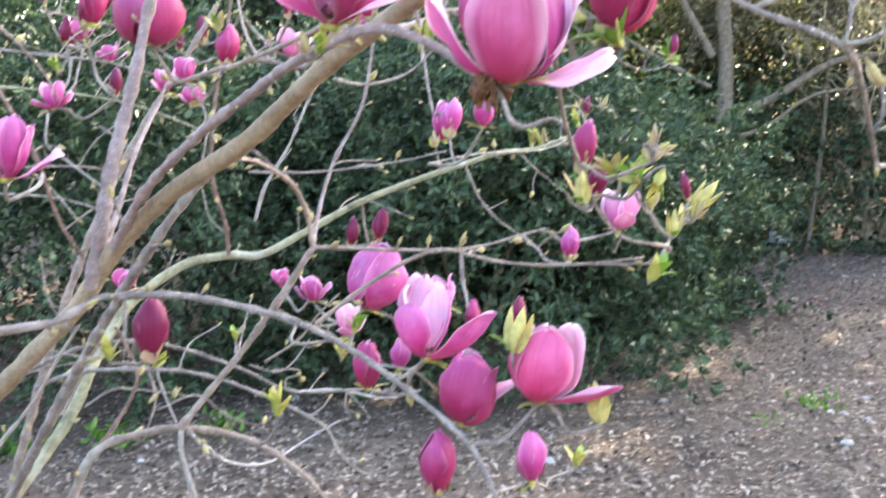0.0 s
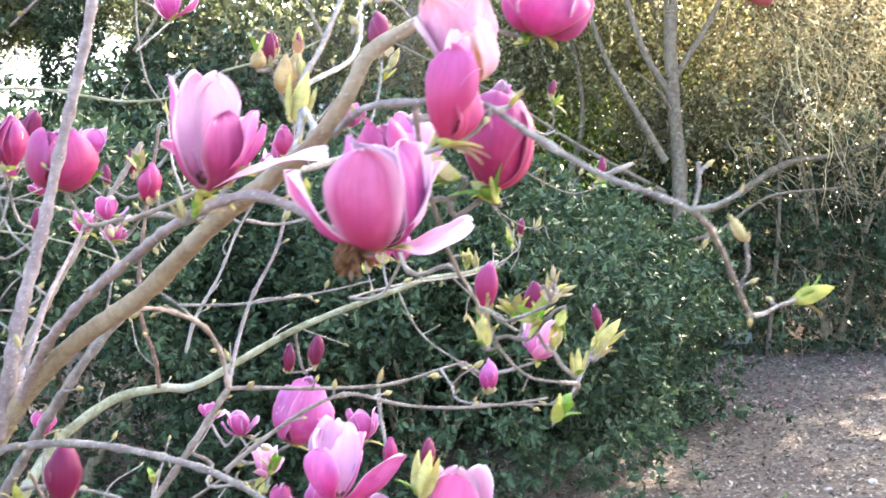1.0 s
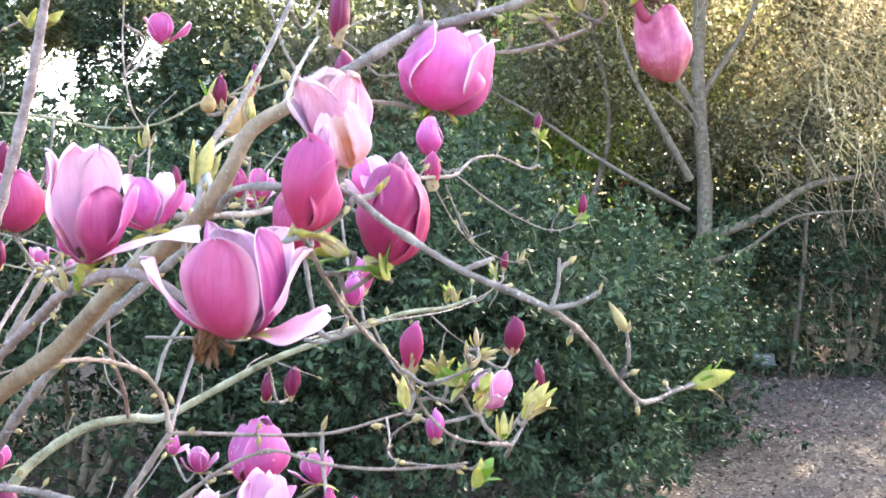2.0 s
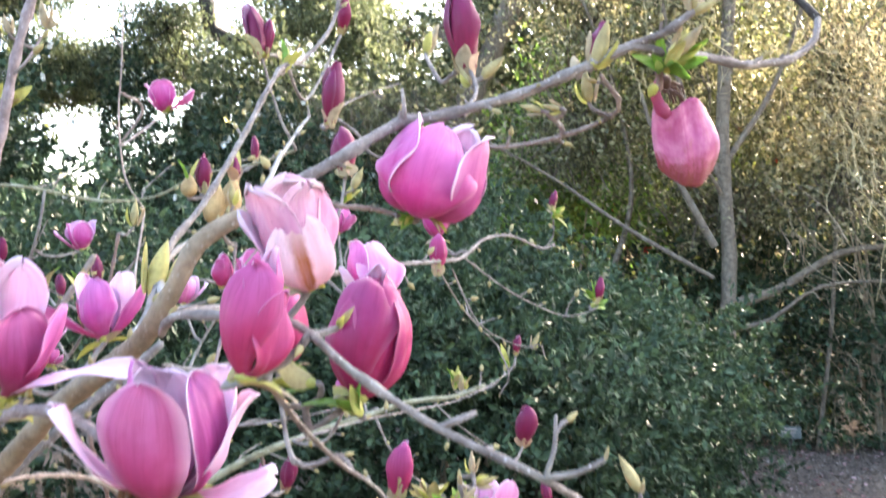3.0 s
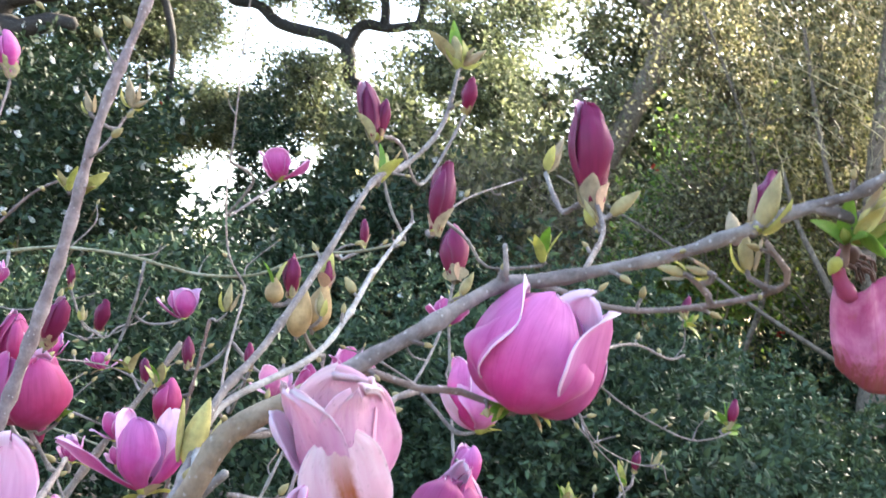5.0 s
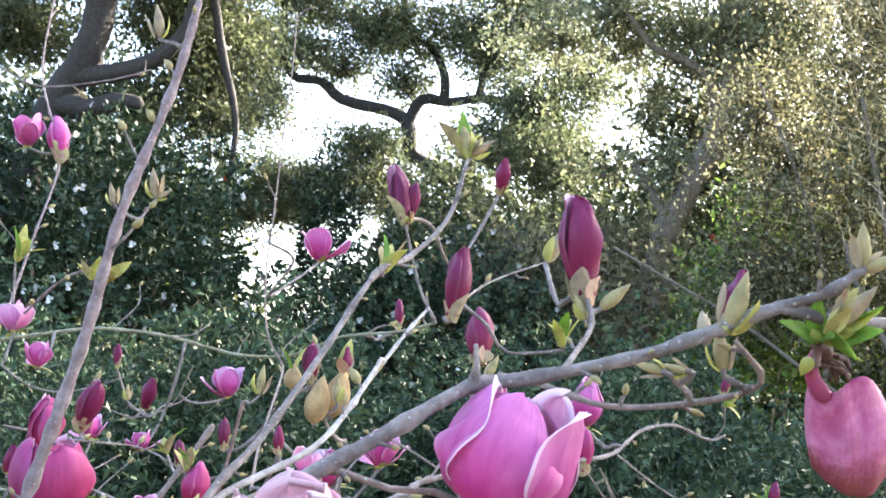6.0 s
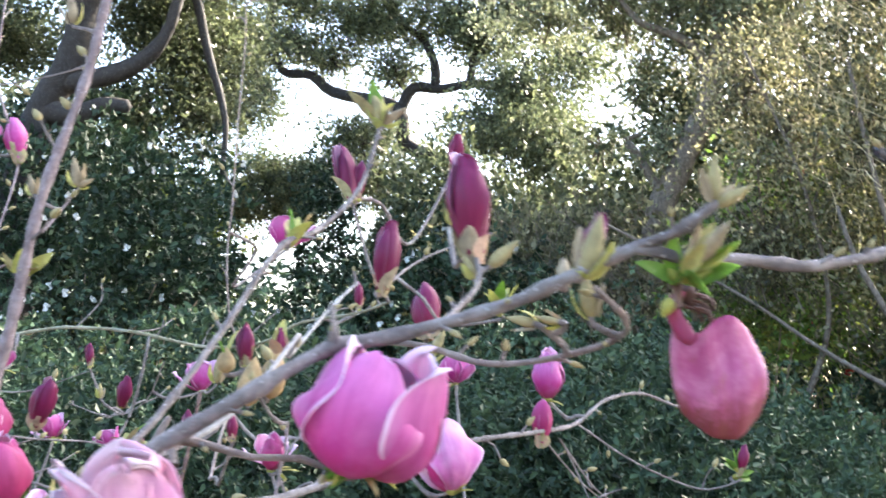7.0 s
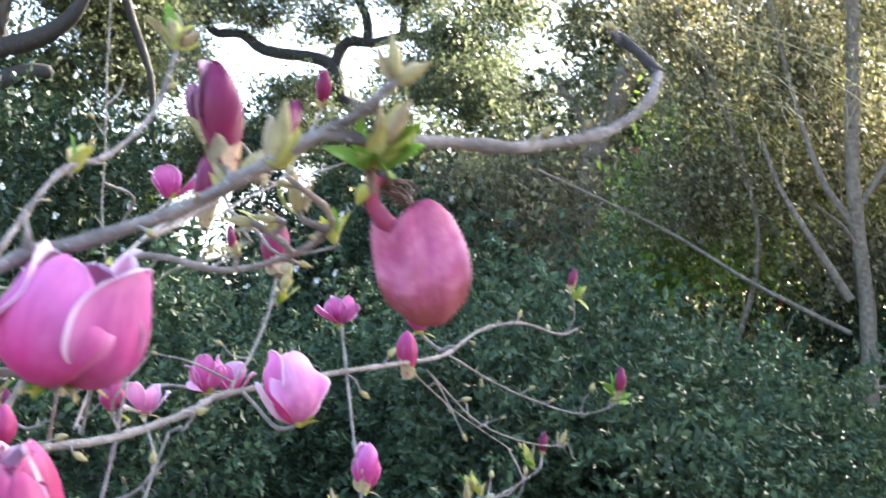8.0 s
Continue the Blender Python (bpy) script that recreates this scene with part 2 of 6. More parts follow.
leaf_straw = leaf_skin("dry_leaf", (0.24, 0.19, 0.1), (0.46, 0.39, 0.21), (0.68, 0.6, 0.38), 0.5, 0.6, 4)
leaf_bright = leaf_skin("bright_leaf", (0.05, 0.1, 0.018), (0.13, 0.23, 0.035), (0.3, 0.42, 0.1), 0.5, 0.35, 4)
leaf_litter = leaf_skin("litter_leaf", (0.045, 0.033, 0.024), (0.155, 0.12, 0.089), (0.42, 0.36, 0.295), 0.1, 0.8, 20)
leaf_fallen = leaf_skin("fallen_petal", (0.25, 0.1, 0.08), (0.4, 0.2, 0.2), (0.6, 0.42, 0.4), 0.2, 0.7, 20)
leaf_weed = leaf_skin("weed_leaf", (0.07, 0.16, 0.02), (0.12, 0.26, 0.04), (0.2, 0.34, 0.07), 0.4, 0.5, 20)
white_bloom = leaf_skin("white_bloom", (0.6, 0.6, 0.54), (0.75, 0.75, 0.7), (0.85, 0.85, 0.8), 0.3, 0.6, 30)
red_bloom = leaf_skin("red_bloom", (0.4, 0.02, 0.02), (0.55, 0.04, 0.03), (0.6, 0.1, 0.06), 0.3, 0.6, 30)


def soil_skin():
    m = material("soil", 0.95)
    at = place(m)
    big = ramp(m, noisy(m, at, 0.8, 6), [(0.3, (0.078, 0.056, 0.041)), (0.55, (0.142, 0.108, 0.08)), (0.75, (0.222, 0.175, 0.134))])
    small = ramp(m, noisy(m, at, 22, 8, 0.75), [(0.3, (0.35,) * 3), (0.5, (0.95,) * 3), (0.7, (1.9, 1.8, 1.7))])
    link(m, mixed(m, 1.0, big, small, "MULTIPLY"), m.node_tree.nodes["Principled BSDF"].inputs["Base Color"])
    bumped(m, noisy(m, at, 30, 8, 0.75), 0.9, 0.03)
    return m


soil = soil_skin()


def plate_skin():
    m = material("sign_metal", 0.85)
    at = place(m)
    link(m, ramp(m, noisy(m, at, 20, 5), [(0.3, (0.05, 0.06, 0.05)), (0.7, (0.1, 0.11, 0.09))]), m.node_tree.nodes["Principled BSDF"].inputs["Base Color"])
    m.node_tree.nodes["Principled BSDF"].inputs["Metallic"].default_value = 0.1
    return m


sign_metal = plate_skin()


# ---- helpers for shapes ----
def mesh_from(name, verts, faces, mats, slots=None, uvs=None, smooth=True):
    me = bpy.data.meshes.new(name)
    me.from_pydata([tuple(v) for v in verts], [], faces)
    for m in mats:
        me.materials.append(m)
    if slots is not None:
        me.polygons.foreach_set("material_index", slots)
    if uvs is not None:
        layer = me.uv_layers.new(name="UVMap")
        idx = np.zeros(len(me.loops), dtype=np.int32)
        me.loops.foreach_get("vertex_index", idx)
        layer.data.foreach_set("uv", np.asarray(uvs, dtype=np.float32)[idx].ravel())
    me.polygons.foreach_set("use_smooth", [smooth] * len(me.polygons))
    me.update()
    return me


def part(name, me, parent, m=None, label=""):
    ob = new(name, me)
    ob.parent = parent
    if m is not None:
        ob.matrix_basis = m
    return tagged(ob, label=label)


def smooth_line(points, step):
    """A Catmull-Rom line through the points, sampled about every step metres; also the share of the way."""
    p = [np.array(q, float) for q in points]
    p = [2 * p[0] - p[1]] + p + [2 * p[-1] - p[-2]]
    out, share, n = [], [], len(p) - 3
    for i in range(n):
        a, b, c, d = p[i:i + 4]
        k = max(2, int(np.linalg.norm(c - b) / step))
        for j in range(k):
            u = j / k
            out.append(0.5 * (2 * b + (c - a) * u + (2 * a - 5 * b + 4 * c - d) * u * u + (3 * b - a - 3 * c + d) * u ** 3))
            share.append((i + u) / n)
    out.append(p[-2])
    share.append(1.0)
    return np.array(out), np.array(share)


def tube(name, points, r0, r1, mat, step=0.02, sides=8, knots=0.0, seed=0, cap=True):
    """A tapered stem with swollen joints and a slightly uneven skin."""
    line, share = smooth_line(points, step)
    rng = np.random.default_rng(seed)
    tang = np.gradient(line, axis=0)
    tang /= np.linalg.norm(tang, axis=1)[:, None]
    up = np.array([0.31, 0.2, 0.93])
    side = np.cross(tang, up)
    side /= np.linalg.norm(side, axis=1)[:, None]
    other = np.cross(side, tang)
    r = (r0 + (r1 - r0) * share) * (1 + (0.05 if r0 < 0.01 else 0.018) * rng.standard_normal(len(line)))
    length = np.concatenate([[0], np.cumsum(np.linalg.norm(np.diff(line, axis=0), axis=1))])
    if knots:
        at = rng.uniform(0, 0.05)
        while at < length[-1]:
            r = r * (1 + knots * np.exp(-((length - at) / (1.1 * r0 + 0.002)) ** 2))
            at += rng.uniform(0.035, 0.09)
    ang = np.arange(sides) * 2 * np.pi / sides
    ring = r[:, None, None] * (np.cos(ang)[None, :, None] * side[:, None] + np.sin(ang)[None, :, None] * other[:, None])
    ring *= 1 + (0.06 if r0 < 0.008 or r0 > 0.03 else 0.028) * rng.standard_normal((len(line), sides, 1))
    verts = (line[:, None] + ring).reshape(-1, 3)
    faces = []
    for i in range(len(line) - 1):
        for j in range(sides):
            k = (j + 1) % sides
            faces.append((i * sides + j, i * sides + k, (i + 1) * sides + k, (i + 1) * sides + j))
    if cap:
        verts = np.vstack([verts, line[-1] + tang[-1] * r[-1] * 0.8])
        n, b = len(verts) - 1, (len(line) - 1) * sides
        faces += [(b + j, b + (j + 1) % sides, n) for j in range(sides)]
    return mesh_from(name, verts, faces, [mat]), line


def leaf_cloud(name, at, size, aspect, mat, rng, droop=0.2, flat=0.0, outward=None, plain=False):
    """Many folded, pointed blades in one mesh, each an island of its own."""
    n = len(at)
    d = rng.standard_normal((n, 3))
    if outward is not None:
        d = d * 0.8 + outward
    d[:, 2] = d[:, 2] * (1 - flat) - droop
    d /= np.linalg.norm(d, axis=1)[:, None]
    w = np.cross(d, rng.standard_normal((n, 3)) * (1 - flat) + np.array([0, 0, flat * 3]))
    w /= np.linalg.norm(w, axis=1)[:, None] + 1e-9
    nrm = np.cross(w, d)
    s = size * rng.uniform(0.6, 1.25, n)[:, None]
    h = s * aspect * 0.5
    fold = nrm * h * 0.45
    bend = nrm * s * rng.uniform(-0.15, 0.1, n)[:, None]
    v = np.stack([at, at + d * s * 0.3 + w * h + fold, at + d * s * 0.68 + w * h * 0.8 + fold + bend,
                  at + d * s + bend * 2, at + d * s * 0.68 - w * h * 0.8 + fold + bend, at + d * s * 0.3 - w * h + fold], 1).reshape(-1, 3)
    if plain:
        v = np.stack([at, at + d * s * 0.5 + w * h + fold, at + d * s + bend, at + d * s * 0.5 - w * h + fold], 1).reshape(-1, 3)
    base = np.arange(n)[:, None] * 6
    f = np.arange(n * 4) if plain else np.concatenate([base + np.array([[0, 1, 2, 3]]), base + np.array([[0, 3, 4, 5]])], 1).reshape(-1)
    me = bpy.data.meshes.new(name)
    me.vertices.add(len(v))
    me.vertices.foreach_set("co", v.astype(np.float32).ravel())
    me.loops.add(len(f))
    me.loops.foreach_set("vertex_index", f.astype(np.int32))
    me.polygons.add(len(f) // 4)
    me.polygons.foreach_set("loop_start", np.arange(0, len(f), 4, dtype=np.int32))
    me.materials.append(mat)
    me.update(calc_edges=True)
    return me


# ---- ground ----
def ground_height(x, y):
    return 0.035 * np.sin(x * 1.1 + 0.4) * np.cos(y * 0.9) + 0.02 * np.sin(x * 2.7 + y * 1.9)


def build_ground():
    xs = np.concatenate([[-400, -150, -60, -25], np.linspace(-12, 14, 90), [25, 60, 150, 400]])
    ys = np.concatenate([[-400, -150, -60, -20, -6], np.linspace(-2, 22, 84), [30, 60, 150, 400]])
    gx, gy = np.meshgrid(xs, ys)
    near = np.clip(1 - (np.hypot(gx, gy - 8) - 10) / 20, 0, 1)
    gz = ground_height(gx, gy) * near
    verts = np.stack([gx, gy, gz], -1).reshape(-1, 3)
    w = len(xs)
    faces = [(j * w + i, j * w + i + 1, (j + 1) * w + i + 1, (j + 1) * w + i) for j in range(len(ys) - 1) for i in range(w - 1)]
    ob = new("ground", mesh_from("ground", verts, faces, [soil]))
    tagged(ob, "bare brown soil strewn with dry leaf litter", "ground", kind="structure")
    rng = np.random.default_rng(5)
    n = 95000
    at = np.stack([rng.uniform(-3, 5.5, n), 3.6 + 9.5 * rng.random(n) ** 1.4, np.zeros(n)], -1)
    at[:, 2] = ground_height(at[:, 0], at[:, 1]) + rng.uniform(0.004, 0.018, n)
    tagged(new("leaf_litter", leaf_cloud("leaf_litter", at, 0.034, 0.5, leaf_litter, rng, 0.0, 0.78, plain=True)),
           "dry pale brown fallen leaves and chips on the soil", "leaf litter", kind="stuff")
    n = 500
    at = np.stack([rng.uniform(2.0, 5.5, n), rng.uniform(8, 11.5, n), np.full(n, 0.02)], -1)
    at[:, 2] += ground_height(at[:, 0], at[:, 1])
    tagged(new("fallen_petals", leaf_cloud("fallen_petals", at, 0.05, 0.6, leaf_fallen, rng, 0.0, 0.8)),
           "faded pink petals fallen among the leaf litter", "petals", kind="stuff")
    for i, (x, y, count, size) in enumerate(((1.72, 5.3, 50, 0.035), (1.45, 5.0, 15, 0.03), (-1.35, 4.75, 120, 0.05), (-1.75, 4.6, 90, 0.05), (-0.95, 4.9, 70, 0.045))):
        rng = np.random.default_rng(40 + i)
        at = np.stack([x + rng.normal(0, 0.06, count), y + rng.normal(0, 0.05, count), np.abs(rng.normal(0.005, 0.03, count))], -1)
        at[:, 2] += ground_height(at[:, 0], at[:, 1])
        tagged(new("weed", leaf_cloud("weed", at, size, 0.5, leaf_weed, rng, -0.6)), "low bright green weed growing in bare soil", "weed", group="weeds on the soil", kind="stuff")
    for i in range(40):
        rng = np.random.default_rng(90 + i)
        x, y = rng.uniform(-1.5, 3.5), rng.uniform(4.0, 6.5)
        bm = bmesh.new()
        bmesh.ops.create_icosphere(bm, subdivisions=2, radius=1.0)
        k = rng.uniform(0.012, 0.035)
        for v in bm.verts:
            v.co = Vector((v.co.x * k, v.co.y * k * 0.8, v.co.z * k * 0.5)) * (1 + 0.3 * noise.noise(v.co * 1.4 + Vector((i, 0, 0))))
        me = bpy.data.meshes.new("stone")
        bm.to_mesh(me)
        bm.free()
        me.materials.append(bark_pale)
        ob = new("stone", me)
        ob.matrix_basis = pose(x, y, float(ground_height(x, y)) + k * 0.25, 0, 0, rng.uniform(0, 360))
        tagged(ob, "small pale stone lying on the soil", "stone", group="stones on the soil")


build_ground()


# ---- shrubs and trees behind ----
def shell_points(rng, n, center, radii, depth=0.35, lump=0.34, floor=0.05):
    """Points near the skin of a lumpy dome."""
    d = rng.standard_normal((n, 3))
    d[:, 2] = np.abs(d[:, 2]) * 1.1 - 0.35
    d /= np.linalg.norm(d, axis=1)[:, None]
    k = np.array([noise.noise(Vector(v) * 2.3 + Vector(center)) + 0.75 * noise.noise(Vector(v) * 5.5 + Vector(center)) + 0.75 * noise.noise(Vector(v) * 13 + Vector(center)) for v in d])
    r = (1 + lump * k) * (1 - depth * rng.random(n) ** 2)
    at = np.array(center) + d * r[:, None] * np.array(radii)
    skirt = (d[:, 2] < 0) & (center[2] < radii[2])
    out = d[:, :2] / (np.linalg.norm(d[:, :2], axis=1)[:, None] + 1e-6) * r[:, None] * np.array(radii[:2])
    at[skirt, :2] = np.array(center[:2]) + out[skirt]
    at[skirt, 2] = center[2] * rng.random(int(skirt.sum()))
    at[:, 2] = np.maximum(at[:, 2], floor + 0.3 * rng.random(n) * radii[2] * 0.2)
    return at, d


def shrub(name, center, radii, n, size, mat, label, seed, blooms=None, group="", aspect=0.45, stems=7, depth=0.35, whorl=0):
    rng = np.random.default_rng(seed)
    x, y, z = center
    root = new(name)
    root.location = (x, y, 0)
    tagged(root, label, "shrub", group=group)
    if whorl:
        at, d = shell_points(rng, n // whorl, center, radii, depth, 0.4)
        at, d = np.repeat(at, whorl, 0) + rng.normal(0, size * 0.22, (n // whorl * whorl, 3)), np.repeat(d, whorl, 0)
    else:
        at, d = shell_points(rng, n, center, radii, depth)
    at[:, 0] -= x
    at[:, 1] -= y
    part("foliage", leaf_cloud("foliage", at, size, aspect, mat, rng, 0.25, outward=d * 0.7, plain=y > 10.9), root)
    # a darker leaf layer inside near shrubs, put there as the hollow's shade
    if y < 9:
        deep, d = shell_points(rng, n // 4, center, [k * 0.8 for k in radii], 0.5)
        part("inner_foliage", leaf_cloud("inner_foliage", deep - np.array([x, y, 0]), size * 1.3, aspect, leaf_camellia_shade, rng, 0.25, plain=True), root)
    for i in range(stems):
        a = rng.uniform(0, 6.28)
        q = np.array([math.cos(a) * radii[0], math.sin(a) * radii[1], z + radii[2] * 0.5]) * rng.uniform(0.5, 0.8)
        me, _ = tube("stem", [(q[0] * 0.1, q[1] * 0.1, -0.05), (q[0] * 0.4, q[1] * 0.4, q[2] * 0.5), tuple(q)], 0.03, 0.008, bark_thicket, 0.15, 6, seed=seed + i)
        part("stem", me, root)
    if blooms:
        count, bsize, bmat = blooms
        at, d = shell_points(rng, count, center, [k * 1.05 for k in radii], 0.05)
        me = leaf_cloud("bloom", np.zeros((11, 3)), bsize, 0.9, bmat, rng, 0.0, outward=np.array([[0, -0.5, 0.2]]))
        for q in at:
            part("bloom", me, root, pose(q[0] - x, q[1] - y, q[2], rng.uniform(-30, 30), rng.uniform(-30, 30), rng.uniform(-60, 60)))
    return root


HEDGE = "dense dark green glossy evergreen shrub rising from bare soil"
for i, (c, r, n) in enumerate((((0.1, 6.6, 0.75), (1.3, 1.5, 1.05), 19000), ((1.12, 8.1, 0.6), (1.1, 1.4, 0.9), 15000), ((1.25, 9.6, 0.55), (0.9, 1.0, 0.8), 7500),
                               ((-1.8, 6.4, 0.8), (1.5, 1.65, 1.1), 16000), ((-4.4, 7.7, 0.9), (1.7, 1.8, 1.2), 8000),
                               ((-0.7, 10.0, 1.0), (1.9, 1.5, 1.3), 7000))):
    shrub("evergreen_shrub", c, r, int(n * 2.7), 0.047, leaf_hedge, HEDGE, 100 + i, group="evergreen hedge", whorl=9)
shrub("camellia_shrub", (-6.4, 13.2, 2.2), (2.1, 1.8, 2.3), 22000, 0.115, leaf_camellia_shade, "tall dark camellia shrub dotted with white flowers", 120, whorl=6, blooms=(150, 0.043, white_bloom))
shrub("camellia_shrub", (-2.35, 14.2, 1.6), (1.7, 1.5, 1.8), 14000, 0.11, leaf_camellia_shade, "dark camellia shrub with a few white flowers", 121, whorl=6, blooms=(60, 0.043, white_bloom))
shrub("camellia_shrub", (-9.5, 13.0, 2.4), (2.6, 2.0, 2.6), 13000, 0.13, leaf_camellia_shade, "tall dark camellia shrub dotted with white flowers", 122, blooms=(90, 0.043, white_bloom))
# the shade beneath the thicket is put into these shrubs' leaf colour
shrub("understory_shrub", (3.4, 12.0, 0.9), (1.7, 1.3, 1.5), 20000, 0.085, leaf_camellia_shade, "dark shaded evergreen shrub beneath a thicket", 123, whorl=6)
shrub("understory_shrub", (5.6, 11.4, 1.0), (1.5, 1.3, 1.5), 9000, 0.09, leaf_camellia_shade, "dark shaded evergreen shrub beneath a thicket", 129, whorl=6)
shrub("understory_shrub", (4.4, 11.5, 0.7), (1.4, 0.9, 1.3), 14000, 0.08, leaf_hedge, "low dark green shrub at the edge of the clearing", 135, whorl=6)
shrub("understory_shrub", (3.9, 17.6, 3.6), (4.3, 1.1, 3.7), 40000, 0.14, leaf_oak, "tall green shrub far behind the thicket", 136, whorl=6)
shrub("understory_shrub", (-3.05, 18.0, 2.6), (1.2, 1.0, 2.4), 11000, 0.14, leaf_oak, "tall green shrub below an oak", 137)
shrub("understory_shrub", (2.6, 13.6, 0.8), (2.2, 1.0, 1.4), 6000, 0.1, leaf_camellia_shade, "dark low shrub beyond the clearing", 134)
shrub("understory_shrub", (2.3, 13.0, 2.0), (1.7, 1.1, 2.3), 11000, 0.11, leaf_sun, "sunlit bright green shrub with some red blooms", 124, blooms=(14, 0.05, red_bloom))
shrub("understory_shrub", (1.25, 12.2, 1.9), (0.95, 0.7, 1.95), 5200, 0.1, leaf_bright, "bright green sunlit camellia shrub with a few red blooms", 138, blooms=(7, 0.05, red_bloom))
shrub("understory_shrub", (-4.3, 15.4, 1.2), (1.5, 0.9, 1.35), 6000, 0.12, leaf_camellia_shade, "low dark shrub between two camellias", 139)
shrub("understory_shrub", (-1.2, 15.5, 1.8), (2.2, 1.5, 2.1), 11000, 0.14, leaf_olive, "grey-brown twiggy shrub in the shade of oaks", 125)
shrub("understory_shrub", (-8.95, 19.5, 2.8), (1.85, 1.6, 2.7), 9000, 0.16, leaf_sun, "sunlit yellow-green shrub below an oak", 126, blooms=(8, 0.06, red_bloom))
shrub("understory_shrub", (4.0, 11.0, 2.6), (1.2, 0.5, 1.5), 9000, 0.06, leaf_straw, "dry tan leaves hanging on a sunlit thicket", 127, depth=0.8)
shrub("understory_shrub", (2.9, 12.0, 2.9), (1.2, 0.5, 1.0), 6000, 0.08, leaf_olive, "olive brown shrub inside a thicket", 128, depth=0.6)
# added beyond the right edge of view to block low sun on the soil
shrub("understory_shrub", (7.5, 12.6, 2.6), (1.5, 1.6, 3.2), 8000, 0.12, leaf_olive, "unseen olive brown shrub added to shade the ground", 146)
shrub("understory_shrub", (1.5, 19.6, 2.9), (4.4, 1.6, 2.4), 17000, 0.22, leaf_oak, "tall dark green shrub far behind the thicket", 130, depth=0.8)
shrub("understory_shrub", (-2.2, 24.0, 2.8), (4.0, 1.6, 2.6), 16000, 0.24, leaf_oak, "tall dark green shrub far behind the oaks", 131)
shrub("understory_shrub", (-12.5, 20.0, 3.5), (4.5, 1.6, 4.0), 8000, 0.24, leaf_oak, "tall dark green shrub far behind the oaks", 132)
shrub("understory_shrub", (7.0, 20.0, 3.5), (4.5, 1.6, 4.0), 12000, 0.24, leaf_oak, "tall dark green shrub far behind the thicket", 133, depth=0.8)
shrub("camellia_shrub", (-4.95, 18.0, 3.1), (0.45, 0.6, 1.75), 5000, 0.1, leaf_camellia_shade, "dark upright camellia shrub below an oak", 141, whorl=6)
shrub("camellia_shrub", (-7.6, 15.6, 2.4), (1.9, 0.8, 2.2), 12000, 0.12, leaf_camellia_shade, "tall dark camellia shrub in a row of camellias", 142, whorl=6)


def tree(name, label, stems, lobes, mat, n, size, seed, wood=None, aspect=0.5):
    """A tree: tapered trunk, crooked limbs and a crown of many small leaves gathered in lobes with gaps."""
    wood = wood or bark_oak_shade
    rng = np.random.default_rng(seed)
    root = new(name)
    root.location = (*stems[0][2][0][:2], 0)
    tagged(root, label, "tree")
    off = np.array(root.location)
    for i, (r0, r1, pts) in enumerate(stems):
        me, _ = tube("trunk" if i == 0 else "limb", [tuple(np.array(q) - off) for q in pts], r0, r1, wood, 0.15, 9, seed=seed + i)
        part("trunk" if i == 0 else "limb", me, root)
    share = np.array([r[0] * r[1] * r[2] for _, r, _ in lobes]) ** 0.667
    share = share * np.array([k for _, _, k in lobes])
    share /= share.sum()
    clouds, twigs = [], []
    for (c, r, _), s in zip(lobes, share):
        count = int(n * s)
        tufts = max(8, count // 34)
        core = rng.standard_normal((tufts, 3))
        core /= np.linalg.norm(core, axis=1)[:, None]
        swell = np.array([1 + 0.95 * noise.noise(Vector(v) * 2.6 + Vector(c) * 3) for v in core])[:, None]
        core = np.array(c) + core * swell * (rng.random((tufts, 1)) ** 0.5) * np.array(r)
        pick = rng.integers(0, tufts, count)
        lay = rng.normal(0, 0.13, (tufts, 3)) * np.array([1, 1, 0.5])
        clouds.append(core[pick] + rng.normal(0, 0.12, (count, 3)) * np.array([1, 1, 0.5]) + lay[pick] * rng.normal(0, 1.3, (count, 1)))
        for q in core[:: max(1, tufts // 44)]:
            twigs.append((np.array(c), q))
    part("crown", leaf_cloud("crown", np.concatenate(clouds) - off, size, aspect, mat, rng, 0.3, plain=True), root)
    verts, faces = [], []
    for a, b in twigs:
        mid = (a + b) / 2 + rng.normal(0, 0.12, 3)
        b0 = len(verts)
        for q, w in ((a, 0.022), (mid, 0.013), (b, 0.005)):
            for k in range(4):
                verts.append(q - off + w * np.array([math.cos(k * 1.571), math.sin(k * 1.571), 0.3 * math.sin(k * 1.571)]))
        for row in range(2):
            for k in range(4):
                j = b0 + row * 4
                faces.append((j + k, j + (k + 1) % 4, j + 4 + (k + 1) % 4, j + 4 + k))
    tagged(part("brushwood", mesh_from("brushwood", verts, faces, [wood]), root), kind="stuff")
    return root


limbs, lobes = [], []
limbs.append((0.24, 0.15, [(-2.61, 22.00, -0.10), (-2.86, 22.00, 3.07), (-3.07, 22.00, 4.53), (-3.45, 22.00, 5.42), (-4.12, 22.00, 5.72)]))
limbs.append((0.15, 0.06, [(-4.12, 22.00, 5.72), (-4.63, 22.00, 5.97), (-4.81, 22.00, 6.63), (-5.31, 22.00, 6.83), (-6.11, 22.00, 7.00), (-6.57, 22.00, 7.34), (-7.18, 22.00, 7.47), (-7.43, 22.00, 8.37), (-7.48, 22.00, 9.53)]))
limbs.append((0.12, 0.05, [(-4.78, 22.00, 6.57), (-4.54, 22.00, 7.05), (-3.99, 22.00, 7.02), (-3.35, 22.00, 7.12), (-2.69, 22.00, 6.95), (-2.33, 22.00, 6.26)]))
limbs.append((0.1, 0.05, [(-4.10, 22.00, 6.97), (-4.14, 22.00, 7.52), (-4.40, 22.00, 8.02), (-4.93, 22.00, 8.51), (-5.20, 22.00, 9.76)]))
